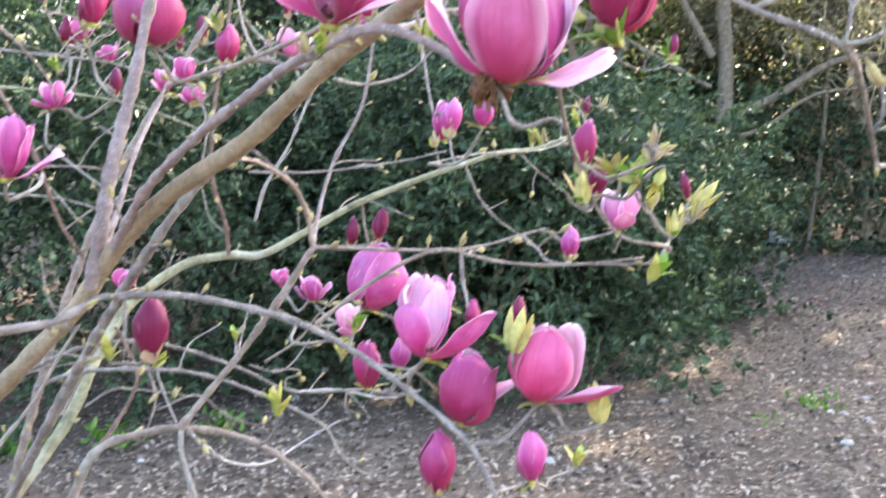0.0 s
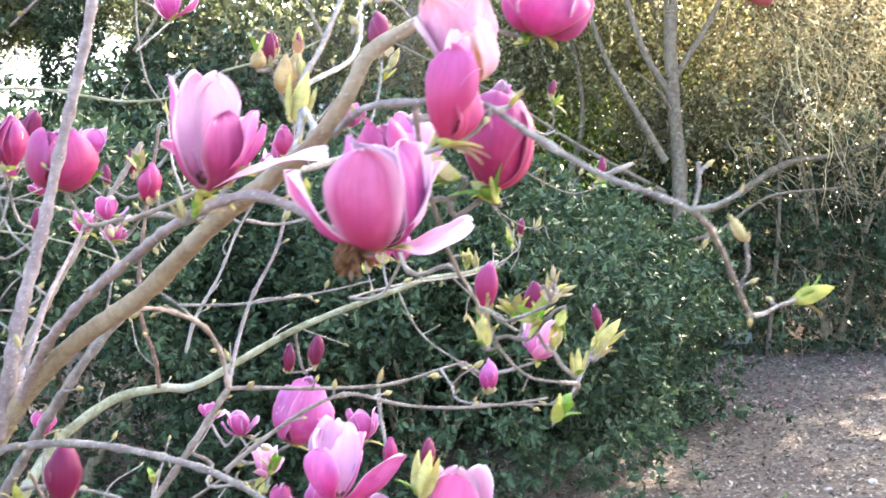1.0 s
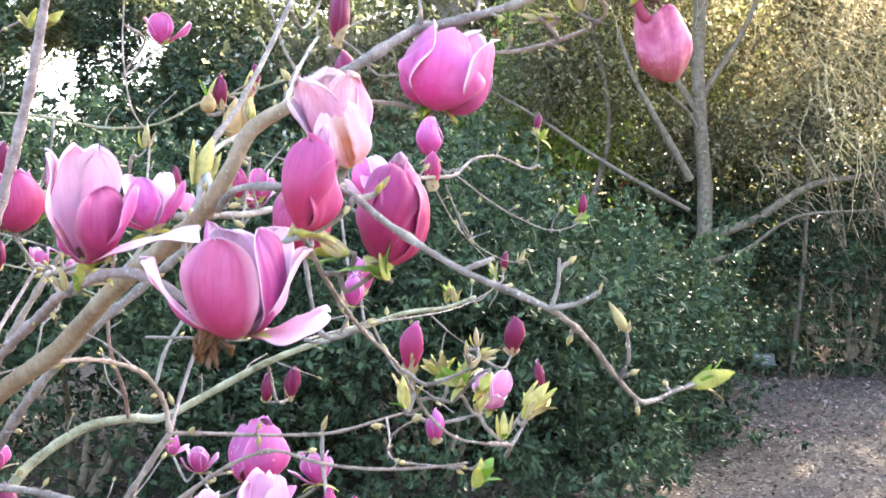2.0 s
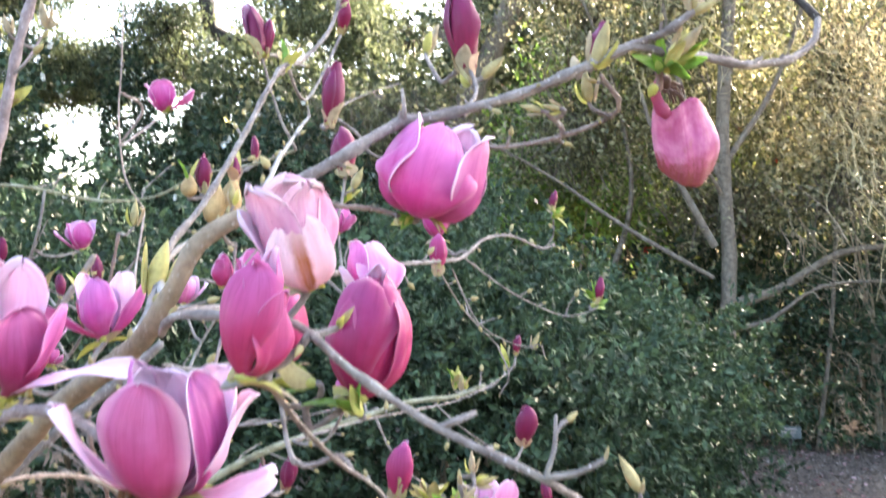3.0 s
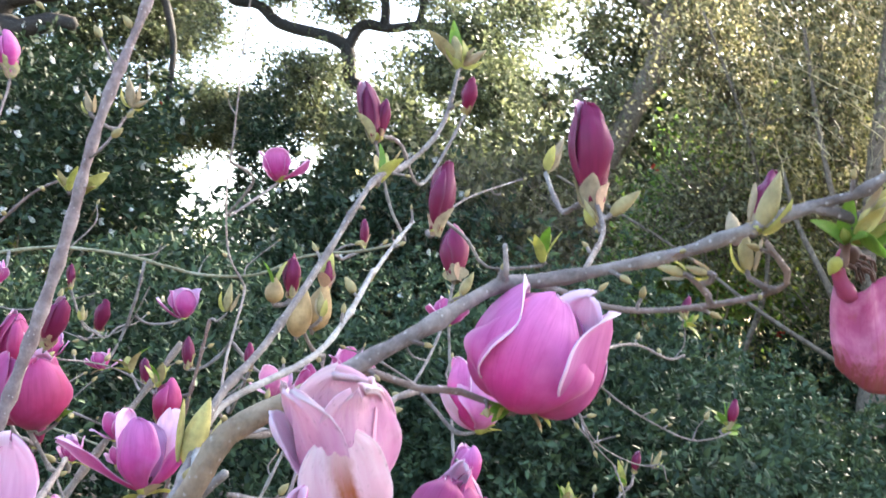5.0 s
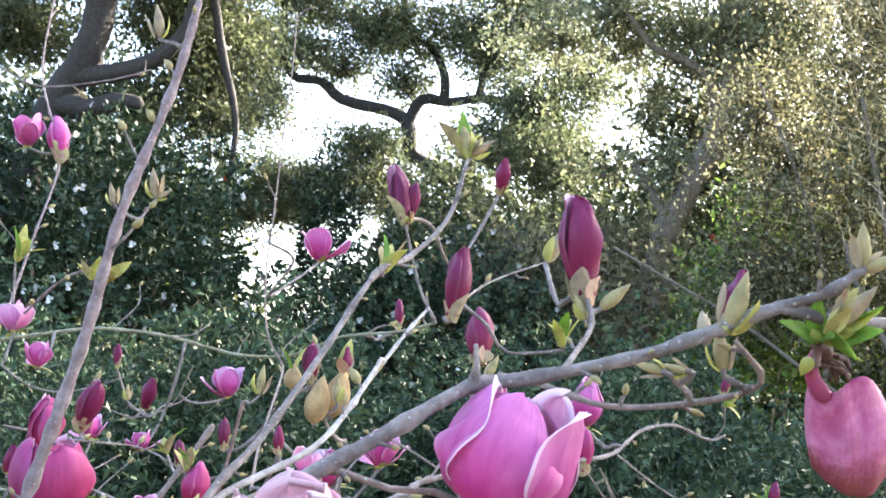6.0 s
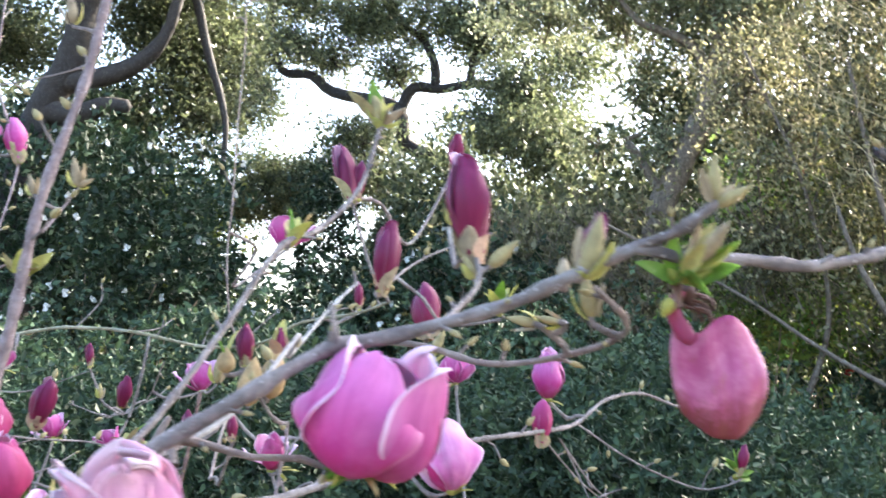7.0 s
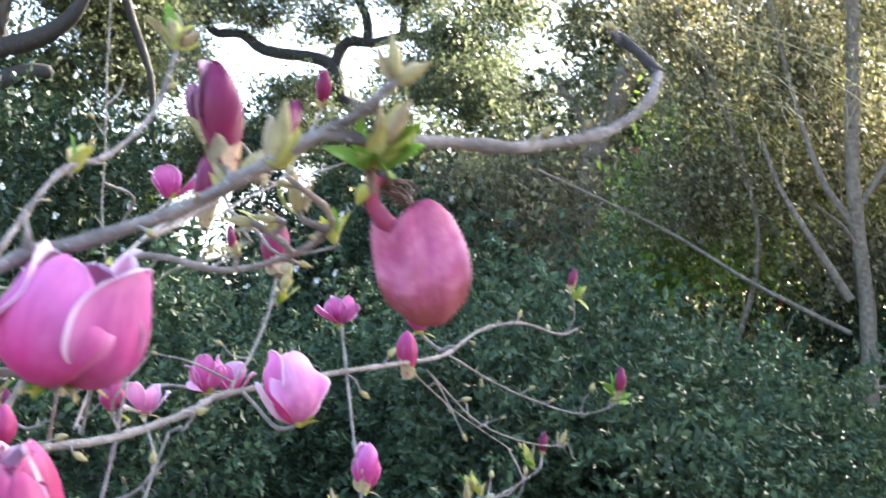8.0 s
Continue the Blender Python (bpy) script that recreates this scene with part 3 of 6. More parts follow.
limbs.append((0.08, 0.04, [(-3.46, 22.00, 7.10), (-3.30, 22.00, 7.98), (-2.80, 22.00, 8.65), (-2.21, 22.00, 9.54)]))
lobes.append(((-6.96, 22.00, 8.95), (1.13, 1.30, 0.52), 1.0))
lobes.append(((-5.43, 22.00, 8.40), (1.24, 1.30, 0.77), 1.0))
lobes.append(((-3.65, 22.00, 8.31), (1.44, 1.30, 0.82), 1.0))
lobes.append(((-2.49, 22.00, 8.87), (1.13, 1.30, 0.62), 1.0))
lobes.append(((-2.81, 21.00, 5.98), (1.08, 1.30, 0.59), 1.0))
lobes.append(((-1.68, 20.00, 5.47), (0.93, 1.30, 0.84), 1.0))
lobes.append(((-2.25, 21.00, 6.77), (1.08, 1.30, 0.69), 0.9))
lobes.append(((-6.17, 22.00, 10.45), (2.58, 2.50, 1.24), 0.8))
lobes.append(((-2.71, 22.00, 10.54), (2.58, 2.50, 1.24), 0.8))
lobes.append(((-4.90, 22.00, 7.40), (0.62, 1.30, 0.41), 0.6))
lobes.append(((-8.33, 22.00, 9.76), (1.24, 1.30, 0.93), 1.0))
lobes.append(((-6.16, 22.00, 7.60), (0.41, 1.30, 0.31), 0.6))
lobes.append(((-6.90, 22.00, 4.95), (1.20, 1.30, 0.62), 1.2))
lobes.append(((-8.05, 22.00, 4.80), (0.70, 1.30, 0.62), 0.9))
lobes.append(((-5.18, 22.00, 5.30), (0.82, 1.30, 0.62), 0.9))
lobes.append(((-5.36, 22.00, 6.12), (0.82, 1.30, 0.46), 0.7))
lobes.append(((-7.56, 22.00, 7.17), (0.41, 1.30, 0.72), 0.6))
lobes.append(((-6.87, 22.00, 7.92), (0.93, 1.30, 0.41), 0.7))
lobes.append(((-7.39, 22.00, 5.42), (0.80, 1.30, 0.46), 0.9))
lobes.append(((-5.80, 22.00, 5.99), (0.46, 1.30, 0.46), 0.5))
lobes.append(((-7.37, 20.00, 6.29), (0.47, 1.30, 0.93), 0.7))
lobes.append(((-7.57, 22.00, 7.91), (0.62, 1.30, 0.52), 0.6))
lobes.append(((-6.54, 22.00, 5.47), (0.93, 1.30, 0.31), 0.7))
lobes.append(((-1.53, 22.00, 7.46), (0.88, 1.30, 0.77), 0.75))
lobes.append(((-2.02, 22.00, 6.37), (0.82, 1.30, 0.62), 0.6))
lobes.append(((-3.18, 22.00, 7.88), (0.62, 1.30, 0.41), 0.5))
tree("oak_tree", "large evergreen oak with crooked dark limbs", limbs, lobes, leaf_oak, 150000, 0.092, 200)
limbs, lobes = [], []
limbs.append((0.23, 0.16, [(-6.89, 13.00, -0.10), (-7.16, 13.00, 2.56), (-7.19, 13.00, 3.70), (-6.94, 13.00, 4.63), (-6.60, 13.00, 5.22), (-6.42, 13.00, 6.12), (-6.12, 13.00, 7.10)]))
limbs.append((0.14, 0.05, [(-6.75, 13.00, 4.94), (-6.18, 13.00, 5.02), (-5.70, 13.00, 5.20), (-5.39, 13.00, 5.58), (-5.19, 13.00, 6.40)]))
limbs.append((0.16, 0.08, [(-6.94, 13.00, 4.63), (-6.49, 13.00, 4.57), (-6.18, 13.00, 4.68), (-5.86, 13.00, 4.66)]))
limbs.append((0.07, 0.03, [(-5.63, 14.00, 6.77), (-5.33, 14.00, 5.60), (-5.06, 14.00, 4.74), (-5.06, 14.00, 4.03)]))
lobes.append(((-8.20, 14.00, 5.86), (0.65, 1.30, 0.52), 1.0))
lobes.append(((-6.39, 15.00, 6.19), (0.70, 1.30, 0.70), 1.0))
lobes.append(((-6.31, 16.00, 5.43), (0.45, 1.30, 0.82), 1.0))
lobes.append(((-5.98, 16.00, 6.43), (0.52, 1.30, 0.67), 1.0))
lobes.append(((-6.84, 15.00, 5.09), (0.49, 1.30, 0.42), 0.8))
lobes.append(((-6.90, 13.00, 6.82), (1.50, 2.50, 0.78), 0.8))
lobes.append(((-5.53, 14.00, 7.29), (1.04, 2.00, 0.78), 0.8))
lobes.append(((-8.61, 16.00, 4.78), (0.74, 1.30, 0.45), 0.8))
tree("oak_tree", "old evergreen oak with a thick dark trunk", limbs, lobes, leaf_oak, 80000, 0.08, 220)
limbs, lobes = [], []
limbs.append((0.2, 0.13, [(-0.01, 16.50, -0.10), (0.05, 16.50, 2.85), (0.19, 16.50, 3.92), (0.52, 16.50, 4.70), (0.84, 16.50, 5.55), (0.97, 16.50, 6.35), (0.76, 16.50, 7.70)]))
limbs.append((0.09, 0.03, [(0.84, 16.50, 5.55), (0.68, 16.50, 6.11), (0.29, 16.50, 6.38), (-0.13, 16.50, 6.56), (-0.51, 16.50, 7.05)]))
limbs.append((0.07, 0.03, [(0.25, 16.50, 4.08), (-0.16, 16.50, 4.76), (-0.28, 16.50, 4.91), (-0.06, 16.50, 4.99)]))
limbs.append((0.08, 0.03, [(0.97, 16.50, 6.27), (1.40, 16.50, 6.75), (1.74, 16.50, 7.39)]))
lobes.append(((-0.61, 17.00, 7.22), (0.95, 1.30, 0.40), 0.8))
lobes.append(((0.35, 17.00, 6.90), (0.63, 1.30, 0.55), 0.8))
lobes.append(((0.20, 17.00, 4.85), (0.36, 1.30, 0.36), 0.6))
lobes.append(((-0.15, 17.60, 5.75), (0.30, 1.00, 0.22), 0.35))
lobes.append(((1.18, 16.50, 6.75), (0.69, 1.30, 0.61), 1.0))
lobes.append(((0.04, 17.00, 8.48), (1.90, 2.50, 0.95), 0.9))
lobes.append(((2.11, 16.00, 7.82), (1.49, 2.50, 1.19), 0.9))
lobes.append(((0.58, 18.00, 5.79), (0.67, 1.30, 0.76), 0.6))
lobes.append(((1.60, 18.00, 6.63), (1.01, 1.30, 0.92), 0.8))
lobes.append(((-0.09, 18.00, 6.20), (0.50, 1.30, 0.50), 0.4))
lobes.append(((-0.70, 18.00, 5.10), (0.60, 1.30, 0.40), 0.35))
lobes.append(((-0.45, 18.00, 7.00), (0.50, 1.30, 0.36), 0.55))
lobes.append(((-1.50, 18.00, 7.10), (1.09, 1.30, 0.29), 0.8))
tree("oak_tree", "leaning evergreen oak behind a thicket", limbs, lobes, leaf_oak_lit, 62000, 0.085, 240, bark_trunk)
# an added oak out of view, placed to block the sun over the clearing
tree("oak_tree", "unseen tall oak added to keep the clearing in shade", [(0.32, 0.2, [(9.4, 12.0, -0.1), (9.3, 12.1, 2.5), (9.1, 12.0, 5.0)]), (0.18, 0.06, [(9.1, 12.0, 5.0), (8.8, 11.4, 7.4), (8.6, 10.8, 9.8)]), (0.18, 0.06, [(9.1, 12.0, 5.0), (9.2, 12.8, 7.6), (9.0, 13.6, 10.2)])],
     [((8.6, 10.8, 10.2), (2.6, 2.4, 2.4), 1.0), ((9.0, 13.6, 10.6), (2.6, 2.4, 2.4), 1.0), ((8.9, 12.6, 6.8), (2.2, 2.4, 2.0), 0.9)], leaf_oak, 24000, 0.2, 250)
limbs, lobes = [], []
limbs.append((0.075, 0.05, [(2.40, 10.44, -0.05), (2.45, 10.44, 0.67), (2.47, 10.46, 1.72), (2.40, 10.44, 2.77), (2.44, 10.44, 3.70), (2.52, 10.55, 5.09)]))
limbs.append((0.035, 0.015, [(2.43, 10.44, 2.36), (2.17, 10.44, 2.77), (1.99, 10.55, 3.46), (1.82, 10.67, 4.40)]))
limbs.append((0.045, 0.015, [(2.46, 10.44, 1.31), (2.87, 10.49, 1.43), (3.45, 10.55, 1.77), (4.15, 10.67, 1.89), (4.96, 10.90, 2.30)]))
limbs.append((0.022, 0.01, [(2.46, 10.44, 1.08), (2.81, 10.38, 1.19), (3.22, 10.32, 1.48), (3.80, 10.20, 1.54)]))
limbs.append((0.03, 0.012, [(2.43, 10.44, 2.53), (2.87, 10.55, 3.23), (3.22, 10.79, 4.16), (3.45, 10.90, 5.09)]))
limbs.append((0.022, 0.012, [(3.33, 10.79, -0.05), (3.45, 10.79, 1.13), (3.57, 10.90, 2.53), (4.03, 11.02, 4.16), (4.15, 11.02, 5.56)]))
limbs.append((0.035, 0.016, [(2.34, 10.42, 1.81), (2.07, 10.40, 2.27), (1.83, 10.50, 2.75), (1.72, 10.60, 3.15)]))
limbs.append((0.022, 0.012, [(2.33, 10.42, 1.54), (1.58, 10.50, 1.97), (0.92, 10.70, 2.43), (-0.18, 10.90, 3.03)]))
limbs.append((0.022, 0.008, [(2.38, 10.40, 2.26), (2.28, 10.30, 2.40), (2.04, 10.15, 2.57)]))
limbs.append((0.03, 0.012, [(1.47, 11.13, 1.37), (1.70, 11.02, 2.30), (1.47, 11.02, 3.46), (1.00, 11.13, 4.63)]))
lobes.append(((2.1, 11.25, 3.9), (1.0, 0.9, 1.2), 1.0))
lobes.append(((3.6, 11.25, 3.5), (1.1, 0.6, 1.3), 0.45))
lobes.append(((2.5, 11.25, 5.5), (1.4, 1.0, 0.9), 1.0))
lobes.append(((4.4, 11.25, 3.2), (1.0, 0.5, 1.5), 0.22))
lobes.append(((3.6, 11.25, 5.4), (1.4, 1.0, 0.9), 0.9))
lobes.append(((1.2, 11.25, 2.9), (0.7, 0.7, 0.8), 0.8))
lobes.append(((2.7, 11.25, 2.2), (1.0, 0.7, 0.5), 0.6))
lobes.append(((1.05, 11.8, 4.49), (0.45, 0.5, 0.6), 0.9))
lobes.append(((1.41, 11.8, 3.94), (0.5, 0.5, 0.6), 0.8))
lobes.append(((3.5, 10.9, 2.3), (1.0, 0.5, 0.6), 0.4))
lobes.append(((4.6, 10.9, 2.4), (0.9, 0.5, 0.8), 0.25))
tree("thicket_tree", "slim grey-barked tree with a tangle of thin twigs and olive leaves", limbs, lobes, leaf_olive, 70000, 0.057, 260, bark_trunk)


def dry_vines(root, base):
    """Straw-coloured thin vines that tumble over the thicket."""
    rng = np.random.default_rng(31)
    verts, faces = [], []
    for _ in range(900):
        a = base + np.array([-1.9 + 3.6 * rng.random() ** 1.2, rng.uniform(-0.5, 0.6), rng.uniform(-0.3, 2.3)])
        if rng.random() < 0.5:
            a[0], a[2] = base[0] + rng.uniform(0.0, 2.0), rng.uniform(2.1, 3.7)
        way = np.array([rng.normal(0, 0.5), rng.normal(0, 0.2), rng.normal(0.1, 0.5)])
        long = rng.uniform(0.3, 0.9)
        w = rng.uniform(0.0016, 0.0042)
        b0 = len(verts)
        for k in range(6):
            for q in range(3):
                verts.append(a + w * np.array([math.cos(q * 2.1), math.sin(q * 2.1), 0.5 * math.cos(q * 2.1)]))
            way = way + np.array([rng.normal(0, 0.45), rng.normal(0, 0.3), -0.1 + rng.normal(0, 0.3)])
            a = a + way / np.linalg.norm(way) * long / 5
        for k in range(5):
            for q in range(3):
                j = b0 + k * 3
                faces.append((j + q, j + (q + 1) % 3, j + 3 + (q + 1) % 3, j + 3 + q))
    tagged(part("vine_mass", mesh_from("vine_mass", verts, faces, [straw]), root), kind="stuff")


def brush(name, label, at, count, low, high, thick, seed, wood):
    """A tangle of bare twigs that fills a block of space."""
    rng = np.random.default_rng(seed)
    root = new(name)
    root.location = at
    tagged(root, label, "thicket")
    verts, faces = [], []
    for _ in range(count):
        a = np.array([low[0] + (high[0] - low[0]) * rng.random() ** 0.8, rng.uniform(low[1], high[1]), rng.uniform(low[2], high[2])])
        way = np.array([rng.normal(0, 0.6), rng.normal(0, 0.3), rng.normal(0.35, 0.5)])
        long = rng.uniform(0.2, 0.85)
        w = rng.uniform(0.35, 1.0) * thick * (1.8 if rng.random() < 0.12 else 1)
        b0 = len(verts)
        for k in range(5):
            for q in range(3):
                verts.append(a + w * (1 - 0.13 * k) * np.array([math.cos(q * 2.1), math.sin(q * 2.1), 0.5 * math.cos(q * 2.1)]))
            way = way + np.array([rng.normal(0, 0.55), rng.normal(0, 0.4), rng.normal(-0.04, 0.45)])
            a = a + way / np.linalg.norm(way) * long / 4
        for k in range(4):
            for q in range(3):
                j = b0 + k * 3
                faces.append((j + q, j + (q + 1) % 3, j + 3 + (q + 1) % 3, j + 3 + q))
    tagged(part("brushwood", mesh_from("brushwood", verts, faces, [wood]), root), kind="stuff")
    return root


tangle = brush("brush_thicket", "dense tangle of brown twigs and straw-coloured vines behind the hedge", (2.9, 10.9, 0), 1700, (-1.5, 0.1, 0.6), (3.0, 1.5, 5.8), 0.0052, 32, bark_thicket)
dry_vines(tangle, np.array([0.3, -0.7, 3.5]))
brush("brush_thicket", "dry brown twigs caught on a low branch", (3.5, 10.4, 0), 260, (-0.6, -0.2, 1.35), (1.6, 0.2, 2.0), 0.006, 35, bark_thicket)
brush("brush_thicket", "low bare brown twigs at the edge of the clearing", (4.0, 10.5, 0), 800, (-0.9, 0.0, 0.0), (1.4, 0.8, 1.2), 0.004, 33, bark_thicket)
brush("brush_thicket", "grey tangle of bare twigs in the shade of oaks", (-0.9, 14.2, 0), 1500, (-1.5, -0.6, 0.3), (1.6, 0.6, 3.6), 0.006, 34, bark_trunk)


def far_woods():
    """Woods that close the clearing all round."""
    rng = np.random.default_rng(77)
    n = 60000
    a = rng.uniform(0, 2 * np.pi, n)
    r = rng.uniform(31, 40, n)
    x, y = r * np.sin(a), 6 + r * np.cos(a)
    top = 5.5 + 2.5 * np.sin(a * 7 + 1) + 1.5 * np.sin(a * 17)
    top = np.where((y > 10) & (np.abs(x) < 30), 3.2 + 1.0 * np.sin(a * 23), top)
    top = np.where((y > 10) & (x > -16) & (x < -4), 1.8, top)
    top = np.where((y > 10) & (x > 4), 9.0 + 1.5 * np.sin(a * 19), top)
    at = np.stack([x, y, rng.random(n) * top], -1)
    tagged(new("far_woods", leaf_cloud("far_woods", at, 0.6, 0.6, leaf_oak, rng, plain=True)), "dark green woods round the clearing", "woods", kind="stuff")


far_woods()


# ---- sign ----
def sign():
    root = new("plant_sign")
    root.matrix_basis = pose(2.98, 10.4, 0, 0, 0, -12)
    tagged(root, "small dark metal plant sign on a thin stake", "sign")
    me, _ = tube("stake", [(0, 0, -0.05), (0.004, 0, 0.1), (0, 0.01, 0.2)], 0.008, 0.008, sign_metal, 0.05, 6)
    part("stake", me, root)
    bm = bmesh.new()
    bmesh.ops.create_cube(bm, size=1.0)
    bmesh.ops.scale(bm, vec=(0.2, 0.012, 0.12), verts=bm.verts)
    bmesh.ops.bevel(bm, geom=bm.edges[:], offset=0.004, segments=2, affect="EDGES")
    me = bpy.data.meshes.new("plate")
    bm.to_mesh(me)
    bm.free()
    me.materials.append(sign_metal)
    part("plate", me, root, pose(0, -0.012, 0.23, -35, 0, 4))
    for k in range(3):
        bm = bmesh.new()
        bmesh.ops.create_cube(bm, size=1.0)
        bmesh.ops.scale(bm, vec=(0.13 - 0.03 * k, 0.003, 0.012), verts=bm.verts)
        me = bpy.data.meshes.new("text_bar")
        bm.to_mesh(me)
        bm.free()
        me.materials.append(bark_brown)
        part("text_bar", me, root, pose(0, -0.012, 0.23, -35, 0, 4) @ pose(0, -0.0075, 0.03 - 0.03 * k))


sign()


# ---- the magnolia ----
magnolia = new("magnolia_tree")
magnolia.location = (-1.0, 2.3, 0)
tagged(magnolia, "leafless young magnolia in bloom with pink and purple flowers", "tree")
ROOT = np.array(magnolia.location)
skeleton = []
stem_count = 0


def stem(name, mat, r0, r1, points):
    """A woody stem through the points; radii in millimetres."""
    global stem_count
    stem_count += 1
    r0, r1 = r0 / 1000, r1 / 1000
    small = r0 < 0.0045
    me, line = tube(name, [tuple(np.array(q) - ROOT) for q in points], r0, r1, mat, 0.012 if not small else 0.014,
                    12 if r0 > 0.012 else 8, 0.4 if r0 < 0.012 else 0.1, seed=stem_count)
    part(name, me, magnolia)
    skeleton.append(line + ROOT)


def turned(axis, spin=0.0):
    """The turn that brings z along axis."""
    q = Vector(axis).to_track_quat("Z", "Y")
    return q.to_matrix().to_4x4() @ pose(0, 0, 0, 0, 0, spin)


def body_leans(radius, tall, close):
    """Leans and length of a midrib that swells to that radius, rises so tall and closes by so many degrees."""
    low, top = 2.0, 118.0
    for _ in range(24):
        t = (low + top) / 2
        leans = (t, t * 0.62, 4, -close * 0.5, -close)
        lean = np.radians(np.interp(np.linspace(0, 1, 60), (0, 0.2, 0.48, 0.76, 1), leans))
        length = tall / max(np.cumsum(np.cos(lean)).max() / 60, 0.2)
        if length * np.cumsum(np.sin(lean)).max() / 60 < radius:
            low = t
        else:
            top = t
    return leans, length


def tepal(high, mats, seed, bearing, top=1.0, wide=0.7, leans=None, body=0.3, close=25, hug=1.0, cup=35, flare=(0.0, 0.0), twist=0.0,
          tipped=0.0, narrow=0.3, wave=1.0, rag=0.0, fine=True, skin=None):
    """One petal of a flower that is so high: its midrib leans by five angles, or follows a round body of that radius and closes;
    the blade hugs the body or is cupped by an angle, its two margins flare, and folds, pleats and a keel run along it."""
    mats = skin or mats
    rng = np.random.default_rng(seed)
    rows, cols = (27, 23) if fine else (13, 11)
    v = 1 - (1 - np.linspace(0, 1, rows)) ** 1.5
    u = np.sin(np.linspace(-1, 1, cols) * np.pi / 2)
    round_body = leans is None
    length = top * high
    if round_body:
        leans, length = body_leans((body - 0.035) * high, length * 0.95, close)
    lean = np.radians(np.interp(v, (0, 0.2, 0.48, 0.76, 1), leans))
    for _ in range(3):
        lean[1:-1] = (lean[:-2] + 2 * lean[1:-1] + lean[2:]) / 4
    step = np.diff(v) * length
    mid = (lean[1:] + lean[:-1]) / 2
    r = 0.035 * high + np.concatenate([[0], np.cumsum(np.sin(mid) * step)])
    z = np.concatenate([[0], np.cumsum(np.cos(mid) * step)])
    grow = np.clip(v / 0.6, 0, 1)
    half = wide * high / 2 * (narrow + (1 - narrow) * grow * grow * (3 - 2 * grow))
    half *= np.maximum(np.sqrt(np.clip(1 - np.clip((v - 0.55) / 0.45, 0, 1) ** (2.6 - 0.9 * tipped), 0, 1)), 0.05)
    skew = rng.uniform(-0.1, 0.1)
    ph = rng.uniform(0, 6.28, 6)
    spot = Vector(rng.uniform(0, 60, 3))
    torn = rag * high * np.convolve(rng.standard_normal(cols), [0.6, 1, 0.6], "same")
    ca, sa = math.cos(math.radians(bearing)), math.sin(math.radians(bearing))
    grid = np.zeros((rows, cols, 3))
    for i in range(rows):
        n = np.array([math.cos(lean[i]), 0, -math.sin(lean[i])])
        across = np.array([0.0, 1.0, 0.0])
        turn = math.radians(twist) * v[i] * v[i]
        n, across = n * math.cos(turn) - across * math.sin(turn), across * math.cos(turn) + n * math.sin(turn)
        if round_body:
            bend = hug * half[i] / max(r[i], 0.35 * body * high)
        else:
            bend = math.radians(np.interp(v[i], (0, 0.4, 1), (min(75, cup * 1.8), cup, cup * 0.7)))
        bend = min(bend, 1.65)
        rc = half[i] / max(bend, 0.03)
        for j in range(cols):
            uj = u[j]
            a = uj * bend
            nl = n * math.cos(a) + across * math.sin(a)
            p = np.array([r[i], 0, z[i]]) - n * rc * (1 - math.cos(a)) + across * (rc * math.sin(a) + skew * high * 0.6 * math.sin(2.6 * v[i]) * v[i])
            edge = max(0.0, abs(uj) - 0.55) / 0.45
            out = flare[0 if uj < 0 else 1] * 0.34 * high * edge ** 2.4 * min(1, 1.6 * v[i]) * (1 + 0.35 * math.sin(5 * v[i] + ph[0]))
            out += 0.055 * high * wave * noise.noise(Vector((uj * 1.3, v[i] * 1.9, 0)) + spot) * min(1, 1.8 * v[i])
            out += 0.024 * high * wave * noise.noise(Vector((uj * 3.4, v[i] * 3.0, 7)) + spot) * min(1, 1.8 * v[i])
            out += 0.022 * high * wave * edge * math.sin(11 * v[i] + ph[1] + 2 * uj) * v[i]
            out += 0.0045 * high * math.sin(9 * uj + ph[2] + 1.5 * noise.noise(Vector((uj, v[i] * 2, 3)) + spot)) * math.sin(math.pi * v[i])
            out -= 0.013 * high * math.exp(-((uj - 0.05 * math.sin(3 * v[i] + ph[3])) / 0.075) ** 2) * math.sin(math.pi * min(1, 1.05 * v[i]))
            out += 0.05 * high * max(0, v[i] - 0.88) / 0.12 * math.sin(ph[4])
            p = p + nl * out + np.array([0, 0, torn[j] * max(0, v[i] - 0.55) * 2.2])
            grid[i, j] = (p[0] * ca - p[1] * sa, p[0] * sa + p[1] * ca, p[2])
    nrm = np.cross(np.gradient(grid, axis=1), np.gradient(grid, axis=0))
    nrm /= np.linalg.norm(nrm, axis=2)[..., None] + 1e-12
    inner = grid - nrm * 0.0009
    k = rows * cols
    idx = np.arange(k).reshape(rows, cols)
    q = np.stack([idx[:-1, :-1], idx[:-1, 1:], idx[1:, 1:], idx[1:, :-1]], -1).reshape(-1, 4)
    faces = [tuple(f) for f in q.tolist()] + [tuple(f) for f in (q[:, ::-1] + k).tolist()]
    slots = [0] * len(q) + [1] * len(q)
    for i in range(rows - 1):
        for j in range(cols - 1):
            if v[i] > 0.25 and ((flare[0] > 0.13 and u[j + 1] < -0.93) or (flare[1] > 0.13 and u[j] > 0.93)):
                slots[i * (cols - 1) + j] = 1
    ring = list(idx[:, 0]) + list(idx[-1, 1:]) + list(idx[-2::-1, -1]) + list(idx[0, -2:0:-1])
    for m, o in zip(ring, ring[1:] + ring[:1]):
        faces.append((int(m), int(o), int(o) + k, int(m) + k))
        slots.append(1 if max(flare) > 0.13 else 0)
